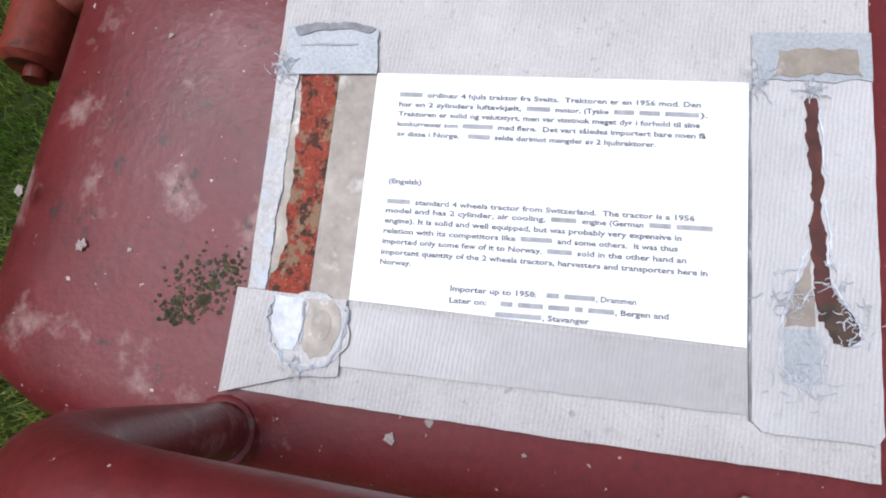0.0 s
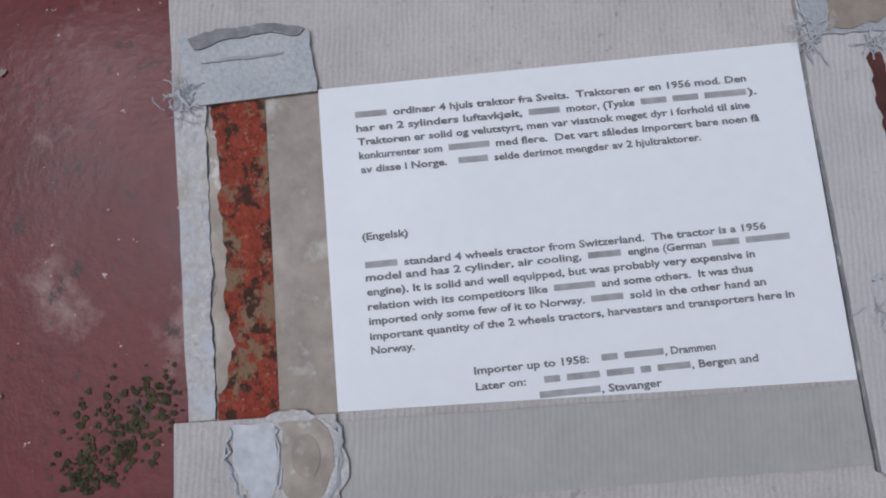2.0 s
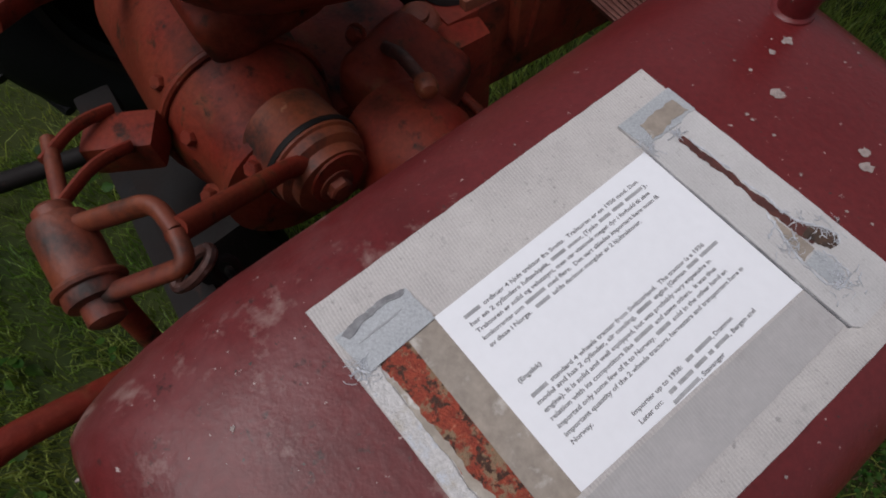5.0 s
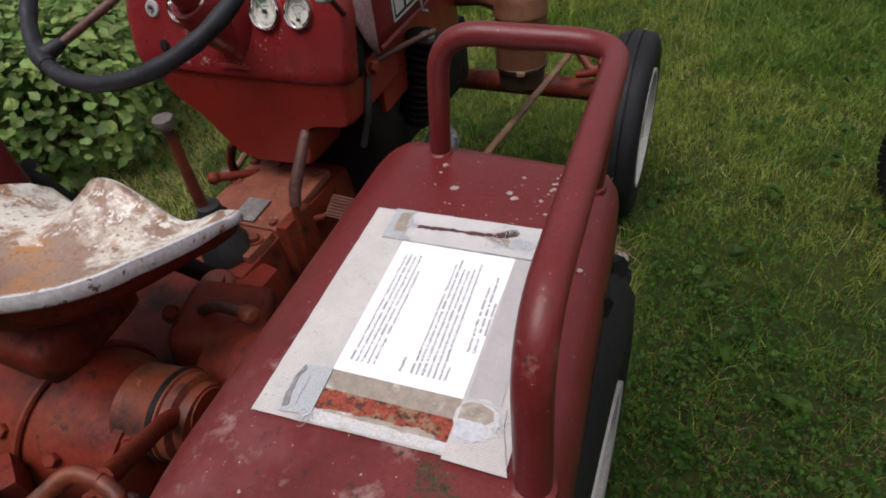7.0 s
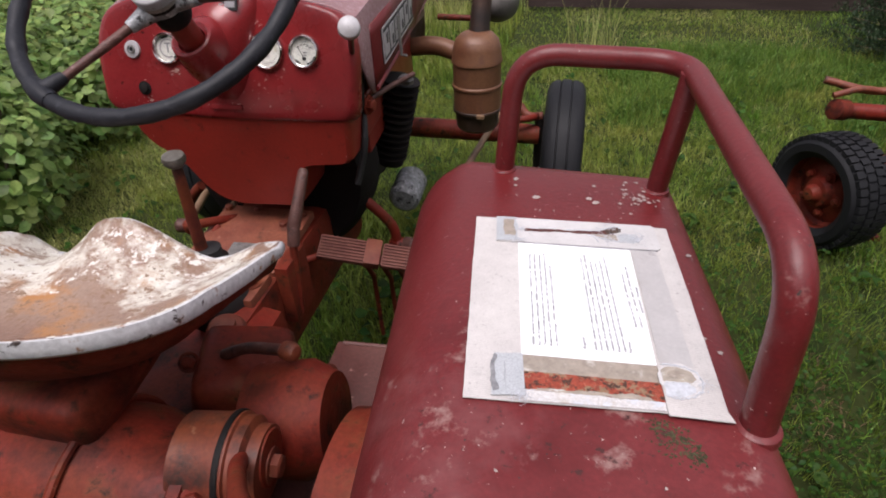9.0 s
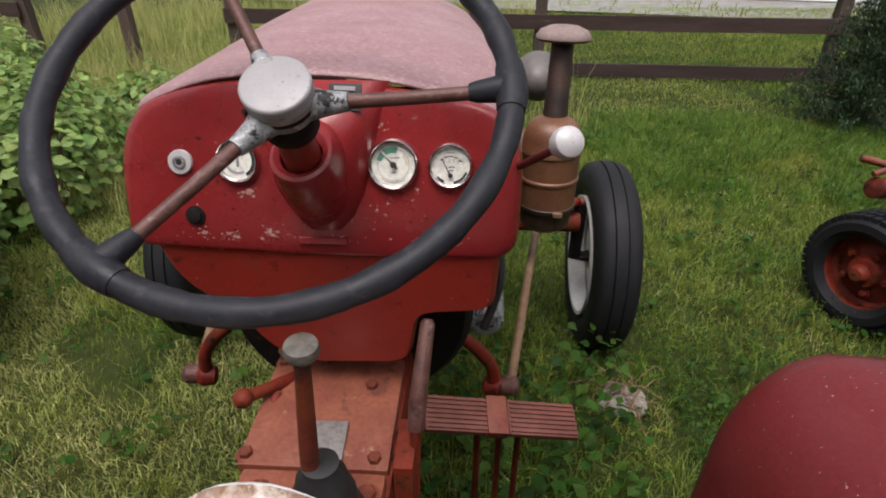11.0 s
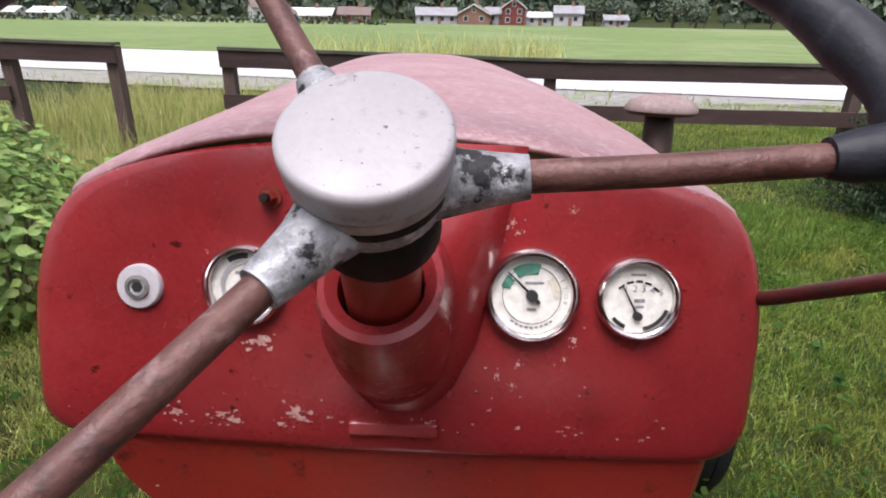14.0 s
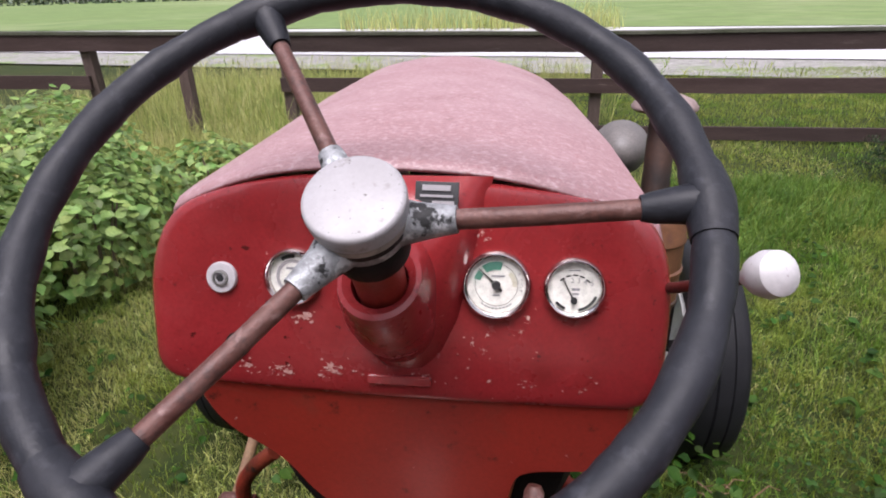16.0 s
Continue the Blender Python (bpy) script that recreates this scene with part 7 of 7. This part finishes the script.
    part("stay", sweep([(1.82, 1.16, 0.46), (1.80, 1.14, 0.22), (1.79, 1.14, 0.02)], 0.016, 10), M["rusty_red"], t)
    part("shoe", rbox((1.79, 1.14, 0.015), (0.08, 0.12, 0.02), 0.004), M["rusty_red"], t)


build_implement()


# ---- far houses, trees and hillside ----
def house(x, y, w, d, h, wall, roof, turn, label, pitch=0.36, boards=None):
    """A far house at its true size: walls, pitched roof with thickness, gables, windows, door, chimney."""
    z0 = hill(x, y) + 0.02
    t = thing("house", (x, y, z0), label, "house", "far houses")
    m = pose(x, y, z0, 0, 0, turn)

    def put(name, bm, material, lab="", parent=None):
        bm.transform(m)
        return part(name, bm, material, parent or t, lab, smooth=0)
    put("wall", rbox((0, 0, h / 2), (w, d, h), 0), wall)
    rise = d * pitch
    bm = bmesh.new()
    rows = [[Vector((s * (w / 2 + 0.4), q * (d / 2 + 0.5), h + rise * (1 - abs(q)) - 0.15)) for q in (-1, 0, 1)] for s in (-1, 1)]
    rings_to(bm, [rows[0] + [p + Vector((0, 0, -0.25)) for p in rows[0][::-1]], rows[1] + [p + Vector((0, 0, -0.25)) for p in rows[1][::-1]]])
    top = put("roof", bm, roof)
    put("chimney", rbox((w * 0.15, 0, h + rise + 0.3), (0.7, 0.7, 1.2), 0.02), M["wall_tan"], "", top)
    for s in (-1, 1):
        bm = bmesh.new()
        bm.faces.new([bm.verts.new((s * w / 2, q * d / 2, z)) for q, z in ((-1, h - 0.05), (1, h - 0.05), (0, h + rise - 0.3))])
        put("gable", bm, wall)
        if boards:
            for q in (-1, 1):
                bm = bmesh.new()
                rings_to(bm, [[Vector((s * (w / 2 + 0.42 + o), q * (d / 2 + 0.5) * k, h + rise * (1 - k) - 0.15 + e)) for o, e in ((0, -0.3), (0.12, -0.3), (0.12, 0.08), (0, 0.08))] for k in (0.0, 1.0)])
                put("bargeboard", bm, boards)

    def opening(name, centre, size, material):
        pane = put(name, rbox(centre, size, 0.02), material)
        flat = 0 if size[0] < size[1] else 1
        grow = [size[0] + 0.3, size[1] + 0.3, size[2] + 0.3]
        grow[flat] = size[flat] * 0.6
        put("frame", rbox(centre, grow, 0.02), M["wall_white"], "", pane)
    k = max(2, int(w / 2.6))
    for i in range(k):
        for z in ([h * 0.55] if h < 4 else [h * 0.28, h * 0.74]):
            opening("window", (-w / 2 + w * (i + 0.5) / k, -d / 2 - 0.03, z), (1.0, 0.12, 1.1), M["pane"])
    for s in (-1, 1):
        for q in (-0.25, 0.25):
            for z in ([h * 0.55] if h < 4 else [h * 0.3, h * 0.78]):
                opening("window", (s * (w / 2 + 0.03), q * d, z), (0.12, 1.0, 1.1), M["pane"])
        opening("window", (s * (w / 2 + 0.03), 0, h + rise * 0.35), (0.12, 0.8, 0.9), M["pane"])
    put("door", rbox((w * 0.06, -d / 2 - 0.05, 1.05), (0.95, 0.08, 2.1), 0.02), M["wall_tan"])
    return t


house(-131, 171, 8, 7, 1.7, M["wall_white"], M["roof_pale"], 4, "low white farm building with a pale roof", 0.22)
house(-119, 172, 9, 7, 1.7, M["wall_white"], M["roof_pale"], 0, "low white farm shed with a pale roof", 0.22)
house(-56, 170, 9, 7, 3.6, M["wall_white"], M["roof_brown"], 30, "white farmhouse with a brown tiled roof")
house(-44, 171, 13, 8, 1.9, M["wall_tan"], M["roof_pale"], 0, "long low brown barn with a pale roof", 0.25)
house(-49, 167, 4, 4, 2.2, M["wall_red"], M["roof_brown"], 80, "small red-brown wooden outbuilding beside a barn")
house(-31.5, 171, 8.5, 7, 2.2, M["wall_red"], M["roof_brown"], 5, "low red barn with a brown roof", 0.3)
house(-9, 172, 11, 7, 2.4, M["wall_white"], M["roof"], 8, "low white house with a dark grey roof", 0.3)
house(2.2, 170, 10, 8.6, 2.7, M["wall_tan"], M["roof_brown"], 82, "brown gabled house with white bargeboards", 0.30, M["wall_white"])
house(8.5, 174, 7, 6, 3.0, M["wall_white"], M["roof"], 0, "white house wing with a grey roof", 0.3)
house(12.6, 170, 7, 6.2, 4.4, M["wall_red"], M["roof_brown"], 84, "dark red gabled house with white window frames", 0.40, M["wall_white"])
house(19.2, 171, 7, 5, 2.3, M["wall_white"], M["roof_pale"], 0, "low white annexe with a pale roof", 0.28)
house(27.2, 169, 7.4, 6, 3.3, M["wall_white"], M["roof"], -6, "white house with a dark grey roof", 0.34)
house(42, 178, 6.5, 5, 1.9, M["wall_white"], M["roof"], 0, "small low white shed beside trees", 0.28)
house(108, 190, 9, 7, 3.2, M["wall_white"], M["roof"], 0, "white house among trees")


def crown(cx, cy, cz, rx, rz, n, rs, spiky):
    """Leaf clumps of one far tree: position, normal and size arrays."""
    d = rs.normal(size=(n, 3))
    d /= np.linalg.norm(d, axis=1, keepdims=True)
    r = rs.uniform(0.5, 1.0, (n, 1))
    p = d * r
    if spiky:
        up = (p[:, 2:3] + 1) / 2
        p[:, :2] *= (1.15 - up)
    return np.array([cx, cy, cz]) + p * np.array([rx, rx, rz]), d + rs.normal(size=(n, 3)) * 0.4 + np.array([0, 0, 0.5])


def far_tree(x, y, height, width, seed, label):
    t = thing("tree", (x, y, hill(x, y)), label, "tree", "far trees")
    rs = np.random.RandomState(seed)
    z0 = hill(x, y)
    bm = sweep([(x, y, z0), (x + 0.2, y, z0 + height * 0.35), (x, y, z0 + height * 0.7)], [width * 0.06, width * 0.045, width * 0.02], 7)
    for k in range(4):
        a = k * 1.6 + seed
        sweep([(x, y, z0 + height * 0.35), (x + math.cos(a) * width * 0.3, y + math.sin(a) * width * 0.3, z0 + height * 0.62)], [width * 0.03, width * 0.012], 5, bm)
    part("trunk", bm, M["bark"], t)
    p, nrm = crown(x, y, z0 + height * 0.58, width * 0.5, height * 0.44, 520, rs, False)
    leaves("crown", p, rs.uniform(0.5, 1.0, len(p)) * width * 0.085, nrm, M["forest"], "rounded green crown", "crown", seed, t)


for k, (x, y, hgt, wid) in enumerate(((53.6, 163, 8.0, 8.0), (59.6, 163, 7.0, 7.0), (34, 182, 7.5, 6), (37.5, 184, 8, 6), (45, 188, 8, 7), (49, 192, 6.5, 5), (-2, 180, 6, 4.5), (22, 182, 6, 5), (-39, 180, 6, 5), (16, 178, 5, 4), (70, 196, 5, 3), (75, 198, 5.5, 3), (80, 195, 5, 3.5), (86, 194, 5.5, 4), (92, 190, 9, 6), (99, 192, 10, 7), (106, 188, 9, 7), (118, 190, 8, 7), (-72, 200, 6, 5), (-64, 205, 7, 6), (-98, 200, 6, 5), (-48, 186, 8, 5), (10, 182, 7, 5), (-16, 182, 6, 6))):
    far_tree(x, y, hgt, wid, 60 + k, "rounded leafy tree in the far field")


def build_woods():
    rs = np.random.RandomState(77)
    pos, nor, siz = [], [], []
    for row in range(12):
        y0 = 255 + row * 14
        for k in range(70):
            x = -330 + k * 9.5 + rs.uniform(-4, 4)
            y = y0 + rs.uniform(-6, 6)
            hgt = rs.uniform(8, 15)
            p, nr = crown(x, y, hill(x, y) + hgt * 0.5, hgt * 0.26, hgt * 0.52, 34, rs, rs.rand() < 0.65)
            pos.append(p)
            nor.append(nr)
            siz.append(rs.uniform(1.7, 3.4, len(p)))
    leaves("woods", np.concatenate(pos), np.concatenate(siz), np.concatenate(nor), M["forest"], "dense dark green forest on the far hillside", "forest", 78)
    pos, nor, siz = [], [], []
    for k in range(90):
        x, y = -150 + k * 1.5, 120 + rs.uniform(-1, 1)
        p, nr = crown(x, y, 0.9, 0.9, 0.9, 14, rs, False)
        pos.append(p)
        nor.append(nr)
        siz.append(rs.uniform(0.4, 0.8, len(p)))
    leaves("hedgerow", np.concatenate(pos), np.concatenate(siz), np.concatenate(nor), M["forest"], "low green hedgerow across the far field", "hedge", 79)


build_woods()
